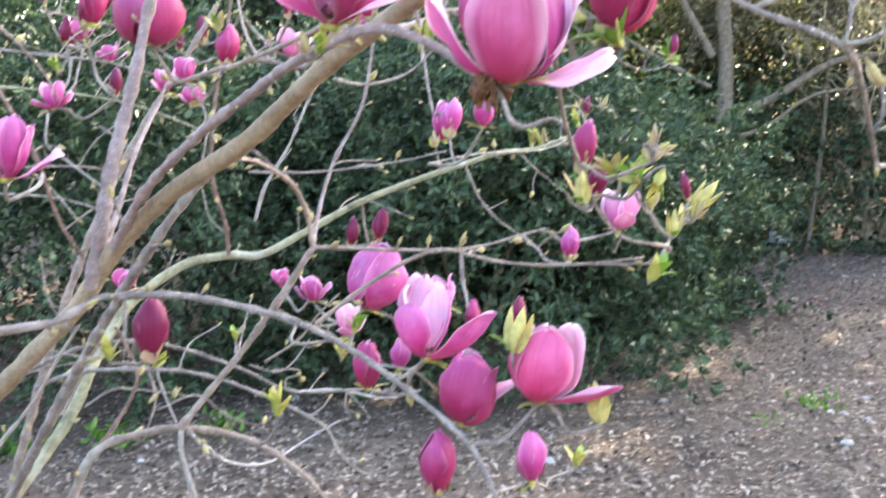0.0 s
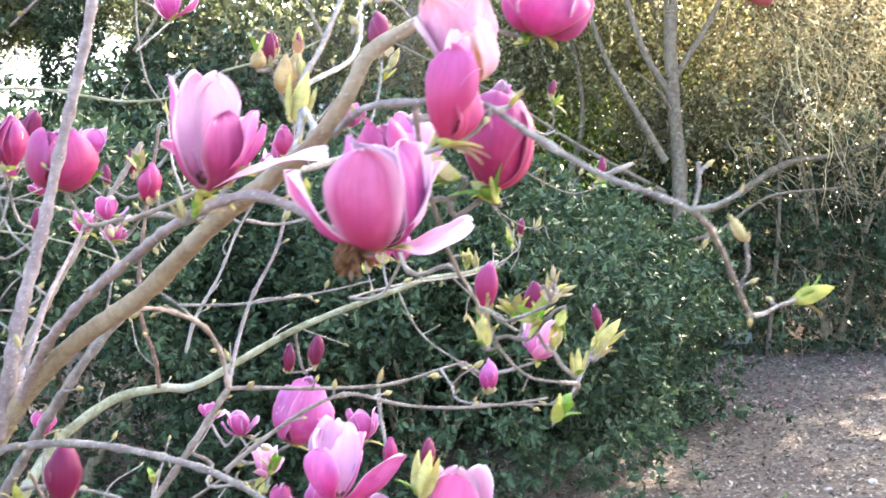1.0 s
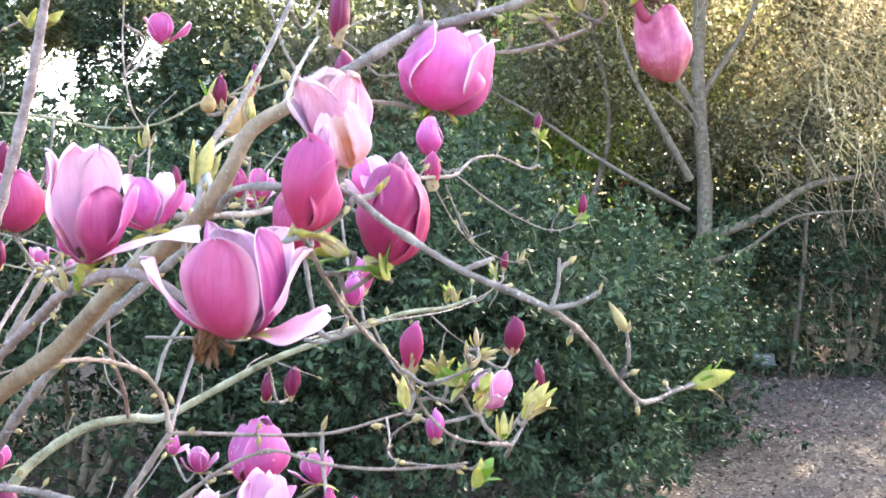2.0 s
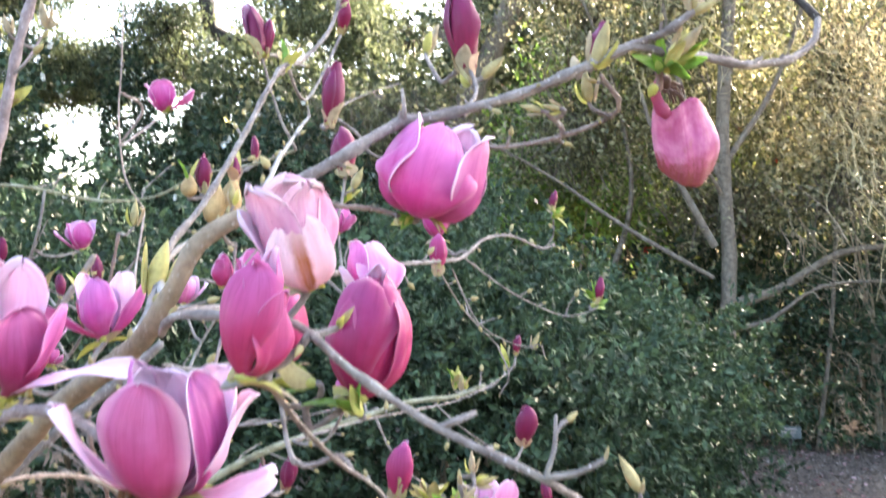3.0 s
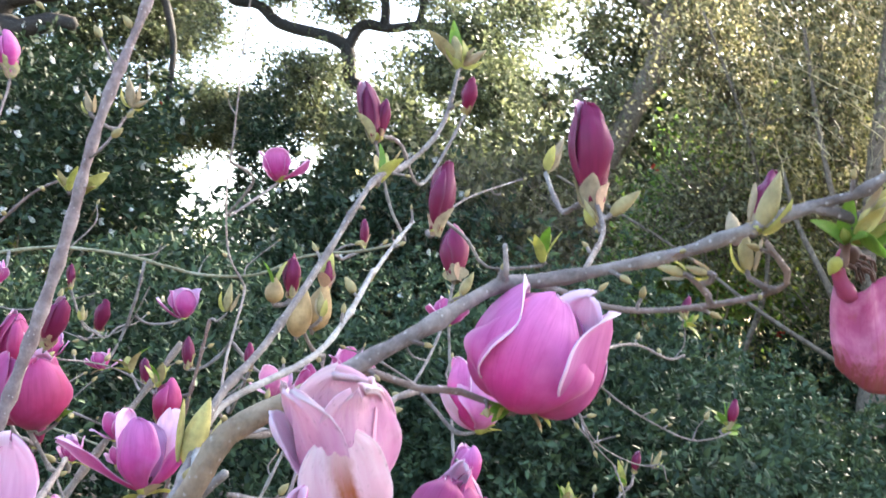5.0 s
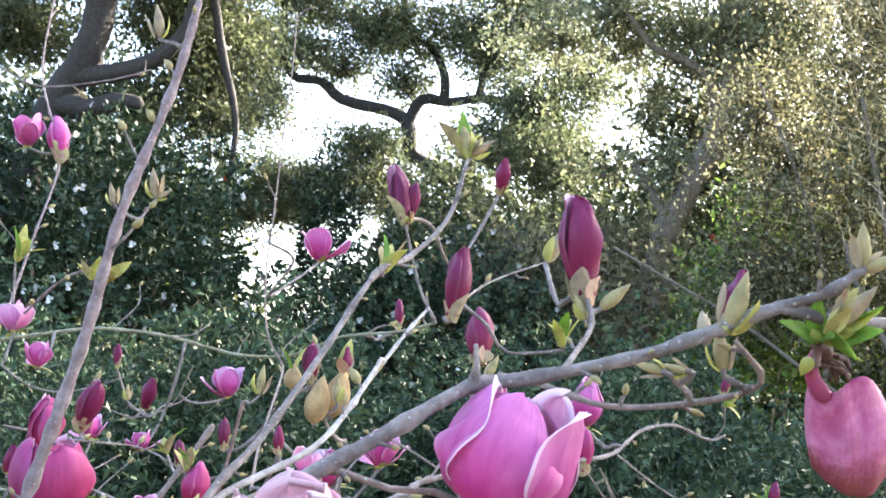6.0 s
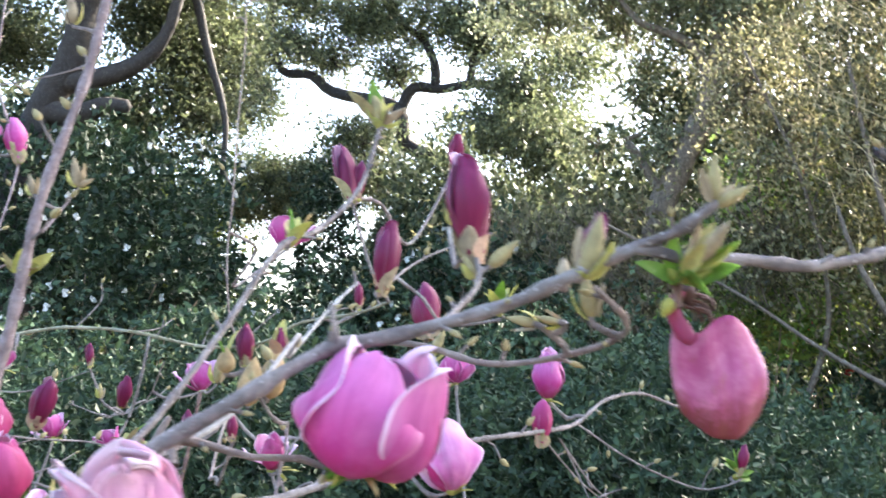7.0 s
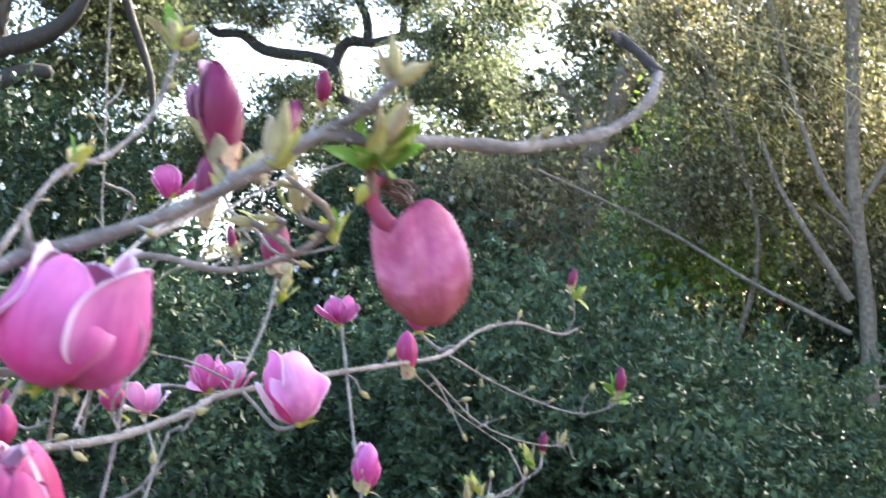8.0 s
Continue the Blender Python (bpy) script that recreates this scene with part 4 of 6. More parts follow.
    uv = [(0.5 + 0.5 * x, y) for y in v for x in u]
    return mesh_from("petal", np.vstack([grid.reshape(-1, 3), inner.reshape(-1, 3)]), faces, list(mats), slots, uv + uv)


def blade(length, width, mat, bend=0.3, seed=0, cup=0.25):
    """A small leaf or bud scale along +z with a folded midrib."""
    rows, cols = 8, 5
    verts, faces = [], []
    rng = np.random.default_rng(seed)
    tw = rng.uniform(-0.3, 0.3)
    for i in range(rows):
        s = i / (rows - 1)
        w = width / 2 * (math.sin(math.pi * min(1, 0.08 + 0.92 * s ** 0.85)) ** 0.8 + 0.05)
        for j in range(cols):
            v = j / (cols - 1) * 2 - 1
            x = bend * length * s * s + cup * w * (abs(v) ** 1.6) * -1
            verts.append((x, v * w + tw * x, length * s * (1 - 0.25 * bend * s)))
    for i in range(rows - 1):
        for j in range(cols - 1):
            a = i * cols + j
            faces.append((a, a + 1, a + cols + 1, a + cols))
    n = len(verts)
    verts += [(x - 0.0009, y, z) for x, y, z in verts]
    faces += [tuple(n + q for q in reversed(f)) for f in faces]
    return mesh_from("leaf", verts, faces, [mat])


def pod(length, width, mat, seed=0):
    """A downy pointed bud with a seam."""
    rows, cols = 11, 10
    verts, faces = [], []
    rng = np.random.default_rng(seed)
    ph = rng.uniform(0, 6)
    for i in range(rows):
        s = i / (rows - 1)
        w = width / 2 * (0.32 * (1 - s) + math.sin(math.pi * s ** 0.75) ** 0.9) * (1 if i < rows - 1 else 0.1)
        for j in range(cols):
            a = j * 2 * math.pi / cols
            k = 1 + 0.1 * math.cos(2 * a + ph) + (-0.12 if j == 0 else 0)
            verts.append((w * k * math.cos(a) + 0.06 * length * s * s, w * k * math.sin(a), length * s))
    for i in range(rows - 1):
        for j in range(cols):
            k = (j + 1) % cols
            faces.append((i * cols + j, i * cols + k, (i + 1) * cols + k, (i + 1) * cols + j))
    faces.append(tuple((rows - 1) * cols + j for j in range(cols)))
    return mesh_from("pod", verts, faces, [mat])


def attach(at, axis, radius, mat, reach=0.7):
    """A twig that carries what grows at a place, from the nearest stem behind it."""
    global stem_count
    best = None
    for line in skeleton:
        d = line - at
        k = np.einsum("ij,ij->i", d, d) ** 0.5 + 0.25 * np.maximum(0, d[:, 2])
        i = int(np.argmin(k))
        if best is None or k[i] < best[0]:
            best = (k[i], line[i])
    gap = np.linalg.norm(best[1] - at)
    if gap < 0.004 or gap > reach:
        return
    stem_count += 1
    sway = np.random.default_rng(stem_count).normal(0, 0.07 * gap, 3)
    mid = (best[1] + at) / 2 - axis * gap * 0.18 + np.array([0, 0, -0.04 * gap]) + sway
    low = (best[1] + mid) / 2 - sway * 0.8
    me, line = tube("twig", [tuple(q - ROOT) for q in (best[1], low, mid, at - axis * 0.004, at + axis * 0.003)], radius * 1.25, radius, mat, 0.012, 8, 0.3, seed=stem_count)
    part("twig", me, magnolia)
    skeleton.append(line + ROOT)
    return line


# the petals of the nearest flowers; bearings in degrees: 0 to the east, 90 to the north
WHITE = (inner_pale, inner_pale)
PETALS = {
    1: [dict(bearing=88, top=0.92, wide=0.8, leans=(52, 28, 6, 0, -4), cup=48), dict(bearing=34, top=1.0, wide=0.86, leans=(64, 42, 22, 16, 16), cup=36, skin=WHITE), dict(bearing=8, top=0.94, wide=0.7, leans=(72, 52, 32, 22, 14), cup=38, skin=WHITE),
        dict(bearing=140, top=0.96, wide=0.66, leans=(46, 24, 8, -4, -14), cup=50), dict(bearing=176, top=1.04, wide=0.66, body=0.31, close=30),
        dict(bearing=-104, top=1.0, wide=0.76, body=0.43, close=28, hug=0.95, flare=(0.1, 0.1), wave=1.2, skin=petal_soft),
        dict(bearing=-22, top=1.2, wide=0.36, leans=(86, 50, 4, -16, -26), cup=45, twist=20, tipped=0.6, flare=(0.15, 0.1)),
        dict(bearing=202, top=1.1, wide=0.36, leans=(84, 66, 38, 16, 0), cup=40, flare=(0.25, 0.14)),
        dict(bearing=-24, top=0.9, wide=0.36, leans=(96, 80, 66, 58, 54), cup=32, flare=(0.1, 0.2), twist=-40)],
    2: [dict(bearing=84, top=1.02, wide=0.5, leans=(36, 20, 4, 2, 6), cup=45, rag=0.02), dict(bearing=146, top=1.1, wide=0.5, leans=(42, 26, 8, -2, -6), cup=42),
        dict(bearing=190, top=1.08, wide=0.6, leans=(58, 36, 8, -4, -10), cup=55, flare=(0.1, 0.2)), dict(bearing=14, top=0.86, wide=0.6, leans=(56, 44, 24, 8, 0), cup=48),
        dict(bearing=-34, top=0.9, wide=0.62, leans=(66, 46, 12, -16, -34), cup=55, skin=petal_rose, flare=(0.12, 0.1)),
        dict(bearing=-28, top=1.3, wide=0.36, leans=(58, 56, 62, 66, 66), cup=26, flare=(0.2, 0.1))],
    3: [dict(bearing=95, top=0.98, wide=0.8, leans=(52, 30, 6, 0, 4), cup=52, rag=0.02), dict(bearing=20, top=0.95, wide=0.6, leans=(52, 30, 10, 2, 0), cup=48),
        dict(bearing=-142, top=1.04, wide=0.74, leans=(60, 30, 4, -4, -6), cup=55, flare=(0.14, 0.06), rag=0.03, wave=1.6),
        dict(bearing=178, top=0.86, wide=0.36, leans=(60, 40, 20, 16, 24), cup=40, skin=WHITE, rag=0.02),
        dict(bearing=-50, top=1.04, wide=0.62, leans=(62, 34, 8, 0, -4), cup=52, rag=0.03),
        dict(bearing=-74, top=0.96, wide=0.56, leans=(100, 62, 8, -10, -24), cup=50, skin=petal_stained, flare=(0.14, 0.16))],
    4: [dict(bearing=95, top=0.98, wide=0.6, body=0.2, close=24), dict(bearing=175, top=0.92, wide=0.6, body=0.22, close=28, flare=(0, 0.06)),
        dict(bearing=34, top=1.08, wide=0.5, body=0.2, close=22, wave=1.4), dict(bearing=-112, top=0.97, wide=0.64, body=0.25, close=28, flare=(0.0, 0.1), wave=1.5),
        dict(bearing=-16, top=0.7, wide=0.56, body=0.26, close=22, flare=(0.1, 0.0), tipped=0.4, wave=1.5)],
    5: [dict(bearing=88, top=1.09, wide=0.66, body=0.25, close=42, skin=petal_pale), dict(bearing=172, top=0.97, wide=0.66, body=0.27, close=48),
        dict(bearing=28, top=1.0, wide=0.62, body=0.26, close=46), dict(bearing=-114, top=0.98, wide=0.8, body=0.3, close=52, flare=(0.0, 0.04), wave=0.8),
        dict(bearing=-34, top=0.95, wide=0.7, body=0.285, close=48, flare=(0.08, 0.0), wave=0.8), dict(bearing=2, top=0.84, wide=0.5, body=0.315, close=40, flare=(0.1, 0.0))],
    6: [dict(bearing=100, top=1.04, wide=0.72, body=0.35, close=40), dict(bearing=-148, top=1.0, wide=0.66, body=0.34, close=40, flare=(0, 0.15)),
        dict(bearing=-62, top=0.86, wide=0.78, body=0.4, close=56, skin=petal_pale, flare=(0.1, 0.15)), dict(bearing=190, top=0.82, wide=0.44, leans=(66, 50, 30, 14, 0), cup=42, skin=WHITE),
        dict(bearing=-4, top=0.72, wide=0.54, leans=(78, 52, 22, -4, -20), cup=45, skin=WHITE)],
    7: [dict(bearing=92, top=0.94, wide=1.1, body=0.52, close=60), dict(bearing=150, top=0.94, wide=1.0, body=0.54, close=64), dict(bearing=46, top=1.02, wide=0.9, body=0.54, close=34, flare=(0.12, 0.25)),
        dict(bearing=-96, top=0.95, wide=1.3, body=0.6, close=72, hug=0.95, wave=0.9, tipped=-1.0), dict(bearing=180, top=0.98, wide=1.14, body=0.68, close=50, flare=(0.0, 0.36), narrow=0.5, tipped=-1.2),
        dict(bearing=-4, top=1.02, wide=1.25, body=0.9, close=12, hug=1.05, flare=(0.3, 0.2), narrow=0.5, tipped=-1.2),
        dict(bearing=216, top=0.42, wide=0.66, body=0.71, close=10, skin=petal_tan, narrow=0.6)],
    16: [dict(bearing=95, top=0.96, wide=0.56, leans=(40, 22, 8, 2, 0), cup=45), dict(bearing=52, top=1.16, wide=0.78, leans=(48, 30, 14, 8, 4), cup=38, skin=WHITE),
         dict(bearing=160, top=1.12, wide=0.42, leans=(38, 24, 10, 2, -4), cup=45, flare=(0.0, 0.2)), dict(bearing=-100, top=0.86, wide=0.76, body=0.34, close=24, tipped=0.8),
         dict(bearing=197, top=1.16, wide=0.34, leans=(72, 60, 52, 48, 38), cup=38, flare=(0.2, 0.1)), dict(bearing=-12, top=0.95, wide=0.36, leans=(68, 54, 42, 36, 24), cup=40)],
    22: [dict(bearing=95, top=1.0, wide=0.8, body=0.42, close=30), dict(bearing=30, top=1.04, wide=0.72, body=0.42, close=22, flare=(0.2, 0.1)), dict(bearing=160, top=0.96, wide=0.8, body=0.42, close=36),
         dict(bearing=-112, top=0.98, wide=0.9, body=0.44, close=38, flare=(0.0, 0.12)), dict(bearing=-26, top=1.08, wide=0.5, leans=(88, 76, 64, 58, 50), cup=50)],
    23: [dict(bearing=95, top=0.98, wide=0.66, body=0.3, close=26), dict(bearing=175, top=0.95, wide=0.7, body=0.34, close=34), dict(bearing=-96, top=0.95, wide=0.8, body=0.37, close=40, flare=(0, 0.08)),
         dict(bearing=-20, top=0.8, wide=0.6, body=0.36, close=22), dict(bearing=24, top=1.16, wide=0.4, leans=(50, 34, 40, 66, 84), cup=40, flare=(0.2, 0.1))],
    24: [dict(bearing=88, top=1.1, wide=0.56, leans=(36, 22, 10, 2, 0), cup=45, skin=petal_pale), dict(bearing=130, top=1.12, wide=0.46, leans=(40, 26, 14, -10, -40), cup=42, flare=(0.1, 0.25)),
         dict(bearing=40, top=1.0, wide=0.5, leans=(40, 28, 12, 4, 0), cup=45), dict(bearing=178, top=1.0, wide=0.46, leans=(44, 34, 16, 4, 0), cup=45, flare=(0.1, 0.25)),
         dict(bearing=-128, top=0.92, wide=0.64, leans=(86, 66, 36, 8, -10), cup=52), dict(bearing=-34, top=1.14, wide=0.56, leans=(88, 70, 50, 38, 26), cup=44, flare=(0.15, 0.1))],
}


def loose_petals(kind, broad, rng):
    """The petals of a flower of that kind that has no list of its own."""
    out, turn = [], rng.uniform(0, 360)
    body = broad * 0.5
    if kind in ("goblet", "globe"):
        for i in range(6):
            out.append(dict(bearing=turn + 120 * i + (60 if i >= 3 else 0) + rng.uniform(-14, 14), top=rng.uniform(0.86, 1.04), wide=body * rng.uniform(1.9, 2.4),
                            body=body * (0.82 if i < 3 else 0.98), close=rng.uniform(36, 56) * (1.15 if kind == "globe" else 1), flare=(rng.uniform(0, 0.14), rng.uniform(0, 0.18)), tipped=rng.uniform(0, 0.5)))
        return out
    for i in range(4):
        a = rng.uniform(0, 10)
        out.append(dict(bearing=turn + 90 * i + rng.uniform(-16, 16), top=rng.uniform(0.86, 1.08), wide=rng.uniform(0.5, 0.72) * min(1.2, broad + 0.2),
                        leans=(40 + 26 * broad, 24 + 14 * broad, 8 + a, a - 4, rng.uniform(-24, 12)), cup=rng.uniform(38, 56), flare=(rng.uniform(0, 0.25), rng.uniform(0, 0.25)), tipped=rng.uniform(0, 0.6)))
    for i in range(2 if kind == "cup" else 3):
        b = rng.uniform(28, 62)
        out.append(dict(bearing=turn + 45 + (155 if kind == "cup" else 118) * i + rng.uniform(-25, 25), top=rng.uniform(0.8, 1.05), wide=rng.uniform(0.34, 0.5) * min(1.2, broad + 0.2),
                        leans=(80, b + 18, b, b - 6, b - rng.uniform(0, 34)), cup=rng.uniform(28, 44), flare=(rng.uniform(0, 0.3), rng.uniform(0, 0.3)), tipped=rng.uniform(0.2, 0.8)))
    return out


def blossom(kind, skins, broad, base, tip, seed):
    """A magnolia flower or bud from its base to its tip; broad is its width to its height."""
    base, tip = np.array(base), np.array(tip)
    axis = tip - base
    high = float(np.linalg.norm(axis))
    axis = axis / high
    rng = np.random.default_rng(seed + 500)
    spin = rng.uniform(0, 120)
    # the turn keeps the flower's own x towards the world's x, so that its spread petals keep their side
    ex = Vector((1, 0, 0)) - Vector(axis) * axis[0]
    ex.normalize()
    ey = Vector(axis).cross(ex)
    m = Matrix.Translation(Vector(base - ROOT)) @ Matrix((ex, ey, Vector(axis))).transposed().to_4x4()
    bud = kind == "bud"
    me = pod(0.16 * high, 0.10 * high + 0.004, leaf_young, seed)
    root = part("bud" if bud else "flower", me, magnolia, m @ pose(0, 0, -0.012 * (high / 0.1)))
    if bud:
        body = broad * 0.5
        close = math.degrees(math.asin(min(0.9, body / 0.5))) / 0.55
        for i in range(3):
            me = tepal(high, skins, seed * 13 + i, spin - 90 + i * 120 + rng.uniform(-12, 12), 1.0 - 0.05 * i, body * 3.0, None, body * (1.0 - 0.05 * i), close,
                       twist=10, tipped=0.9, narrow=0.55, wave=0.55, fine=base[1] < 2.1)
            part("petal", me, root, pose(0, 0, 0.02 * high))
    else:
        for i, spec in enumerate(PETALS.get(seed) or loose_petals(kind, broad, rng)):
            me = tepal(high, skins, seed * 13 + i, fine=base[1] < 1.75 or seed == 6, **spec)
            part("petal", me, root, pose(0, 0, 0.04 * high))
    far = base[1] > 2.7
    if kind in ("spread", "cup") and not far:
        part("stamen_cone", pod(0.2 * high, 0.085 * high, petal_rose[0], seed), root, pose(0, 0, 0.08 * high))
        for i in range(18):
            a = i * 2.4
            foot = np.array([0.03 * high * math.cos(a), 0.03 * high * math.sin(a), 0.004])
            tipped = foot + high * np.array([0.06 * math.cos(a), 0.06 * math.sin(a), 0.07 + 0.04 * rng.random()])
            me, _ = tube("stamen", [tuple(foot), tuple((foot + tipped) / 2), tuple(tipped)], 0.0011, 0.0007, petal_brown[0] if i % 3 else petal_dark[0], 0.004, 5, seed=i)
            part("stamen", me, root, pose(0, 0, 0.07 * high))
    for i in range(3):
        a = rng.uniform(0, 360)
        if bud:
            me = blade(high * (0.52, 0.36, 0.26)[i] * rng.uniform(0.8, 1.1), high * broad * rng.uniform(0.62, 0.8), (scale_tan, scale_blush, scale_skin)[(i + seed) % 3], 0.1, seed + i, 0.8)
            part("bract", me, root, pose(0, 0, -0.03 * high, 0, 0, a + 120 * i) @ pose(0.2 * broad * high, 0, 0, 0, 12, 0))
        else:
            me = blade(0.028 * rng.uniform(0.7, 1.5), 0.011, leaf_young if rng.random() < 0.7 else scale_tan, 0.3, seed + i)
            part("leaf", me, root, pose(0, 0, 0.0, 0, 0, a) @ pose(0.003, 0, 0, 0, rng.uniform(45, 100), 0))
    attach(base - axis * 0.004, axis, 0.0026 if not far else 0.003, bark_grey)
    return root


def shoot(kind, base, tip, size):
    """A leaf shoot (leafy) or a downy bud (fuzzy) of that many centimetres."""
    global stem_count
    base, tip = np.array(base), np.array(tip)
    axis = (tip - base) / np.linalg.norm(tip - base)
    rng = np.random.default_rng(stem_count + 900)
    m = Matrix.Translation(Vector(base - ROOT)) @ turned(axis, rng.uniform(0, 360))
    size = size / 100
    if kind == "fuzzy":
        root = part("leaf_bud", pod(size, size * 0.27, scale_skin if rng.random() < 0.75 else scale_tan, stem_count), magnolia, m)
        me = blade(size * 0.75, size * 0.26, scale_tan, 0.2, stem_count, -0.5)
        part("bract", me, root, pose(size * 0.12, 0, 0, 0, 12, 0))
        if rng.random() < 0.6:
            part("leaf", blade(size * 0.7, size * 0.28, leaf_young, 0.4, stem_count + 3), root, pose(-size * 0.06, 0, 0, 0, -42, 0))
    else:
        if kind == "plump":
            root = part("leaf_bud", pod(size, size * 0.3, pod_skin, stem_count), magnolia, m)
            for i in range(2):
                me = blade(size * rng.uniform(0.7, 0.95), size * 0.25, pod_skin, 0.12, stem_count + i, -0.6)
                part("bract", me, root, pose(0, 0, 0, 0, 0, 60 + 180 * i) @ pose(size * 0.11, 0, 0.02 * size, 0, 6, 0))
            part("leaf", blade(size * 0.6, size * 0.24, leaf_green, 0.4, stem_count + 3), root, pose(0, 0, 0, 0, 0, rng.uniform(0, 360)) @ pose(size * 0.06, 0, 0, 0, 40, 0))
            attach(base, axis, 0.0024, bark_grey, 0.5)
            return
        root = part("leaf_shoot", pod(size * 0.5, size * 0.2, leaf_young, stem_count), magnolia, m)
        count = {"leafy": 5, "green": 3}.get(kind, 5)
        for i in range(count):
            skin = leaf_green if kind == "green" or rng.random() < 0.3 else leaf_young if rng.random() < 0.7 else scale_skin
            me = blade(size * rng.uniform(0.65, 1.1), size * (rng.uniform(0.26, 0.4) if kind == "leafy" else rng.uniform(0.3, 0.42)), skin, rng.uniform(-0.15, 0.45), stem_count * 7 + i)
            part("leaf", me, root, pose(0, 0, size * 0.04 * i, 0, 0, i * 137 + rng.uniform(-20, 20)) @ pose(size * 0.05, 0, 0, 0, rng.uniform(4, {"leafy": 42, "green": 46}.get(kind, 30)), 0))
    attach(base, axis, 0.0022, bark_grey, 0.5)


def husk(base, tip, fat, blades, seed):
    """A swollen tan bud husk; each blade on it: skin, length to the husk, foot height, turn, lean."""
    base, tip = np.array(base), np.array(tip)
    high = float(np.linalg.norm(tip - base))
    axis = (tip - base) / high
    root = part("husk", pod(high, high * fat, pod_tan, seed), magnolia, Matrix.Translation(Vector(base - ROOT)) @ turned(axis, 30.0), "swollen tan bud husk")
    for i, (skin, k, foot, turn, lean) in enumerate(blades):
        part("leaf", blade(high * k, high * 0.26, skin, 0.25, seed + 3 + i), root, pose(0, 0, foot * high, 0, 0, turn) @ pose(high * 0.08, 0, 0, 0, lean, 0))
    attach(base, axis, 0.0028, bark_grey, 0.4)


# trunks that come out of the soil
stem("trunk", bark_tan, 36, 27, [(-1.12, 2.36, -0.05), (-1.02, 2.2, 0.4), (-0.785, 1.95, 0.883)])
stem("trunk", bark_olive, 34, 27, [(-1.2, 2.3, -0.05), (-1.08, 2.32, 0.25), (-0.947, 2.35, 0.515)])
stem("trunk", bark_brown, 24, 13, [(-1.05, 2.2, -0.05), (-0.85, 2.05, 0.4), (-0.645, 1.92, 0.668)])
stem("trunk", bark_brown, 11, 5, [(-1.1, 2.5, -0.05), (-0.9, 2.5, 0.7), (-0.7, 2.45, 1.2), (-0.47, 2.5, 1.6)])
stem("trunk", bark_grey, 10, 6, [(-1.15, 2.45, -0.05), (-0.85, 2.2, 0.6), (-0.45, 1.9, 1.2), (-0.163, 1.85, 1.473)])
stem("limb", bark_tan, 15.4, 6.5, [(-0.785, 1.950, 0.883), (-0.661, 1.880, 1.000), (-0.573, 1.840, 1.085), (-0.495, 1.780, 1.182), (-0.384, 1.660, 1.273), (-0.247, 1.480, 1.351), (-0.181, 1.400, 1.402), (-0.125, 1.330, 1.445), (-0.055, 1.250, 1.488), (-0.001, 1.180, 1.522), (0.036, 1.140, 1.568), (0.054, 1.140, 1.602), (0.102, 1.150, 1.633)])
stem("branch", bark_grey, 5.1, 3.4, [(0.099, 1.150, 1.632), (0.164, 1.180, 1.676), (0.207, 1.226, 1.710), (0.241, 1.235, 1.718), (0.294, 1.235, 1.732), (0.338, 1.225, 1.746), (0.378, 1.218, 1.764), (0.410, 1.215, 1.778), (0.439, 1.218, 1.772), (0.481, 1.250, 1.775), (0.517, 1.280, 1.774), (0.552, 1.310, 1.781), (0.582, 1.340, 1.792), (0.610, 1.370, 1.816), (0.618, 1.390, 1.841)])
stem("spur", bark_grey, 4, 3, [(0.378, 1.218, 1.764), (0.410, 1.215, 1.779), (0.433, 1.205, 1.786), (0.449, 1.200, 1.797), (0.459, 1.200, 1.805)])
stem("spur", bark_oak_shade, 4.6, 3.6, [(0.618, 1.390, 1.841), (0.602, 1.400, 1.861), (0.586, 1.410, 1.877)])
stem("limb", bark_olive, 14.0, 4.4, [(-0.947, 2.350, 0.515), (-0.872, 2.450, 0.627), (-0.805, 2.500, 0.731), (-0.768, 2.550, 0.832), (-0.722, 2.600, 0.924), (-0.683, 2.650, 0.973), (-0.590, 2.700, 1.034), (-0.489, 2.720, 1.052), (-0.422, 2.750, 1.050), (-0.301, 2.800, 1.112), (-0.195, 2.830, 1.167), (-0.060, 2.860, 1.218), (0.053, 2.883, 1.254), (0.132, 2.900, 1.279), (0.231, 2.930, 1.290), (0.303, 2.950, 1.315)])
stem("twig", bark_grey, 3.0, 1.8, [(0.053, 2.883, 1.254), (0.089, 2.900, 1.171), (0.133, 2.900, 1.118), (0.188, 2.920, 1.078), (0.250, 2.950, 1.025)])
stem("twig", bark_grey, 2.4, 1.5, [(0.188, 2.900, 1.279), (0.245, 2.920, 1.225), (0.309, 2.950, 1.178)])
stem("branch", bark_red, 4.7, 3.0, [(-0.492, 2.700, 1.057), (-0.488, 2.650, 1.127), (-0.504, 2.600, 1.226), (-0.505, 2.600, 1.331), (-0.490, 2.600, 1.441), (-0.469, 2.600, 1.550), (-0.453, 2.600, 1.646)])
stem("branch", bark_lilac, 10.6, 4.2, [(-0.542, 1.800, 1.119), (-0.518, 1.790, 1.216), (-0.504, 1.800, 1.301), (-0.472, 1.820, 1.429), (-0.450, 1.840, 1.540), (-0.401, 1.840, 1.726), (-0.368, 1.839, 1.897), (-0.330, 1.870, 2.072), (-0.311, 1.880, 2.193), (-0.309, 1.900, 2.256)])
stem("branch", bark_lilac, 4.7, 2.6, [(-0.515, 1.800, 1.180), (-0.511, 1.880, 1.252), (-0.505, 1.950, 1.320), (-0.494, 2.050, 1.389), (-0.485, 2.100, 1.433)])
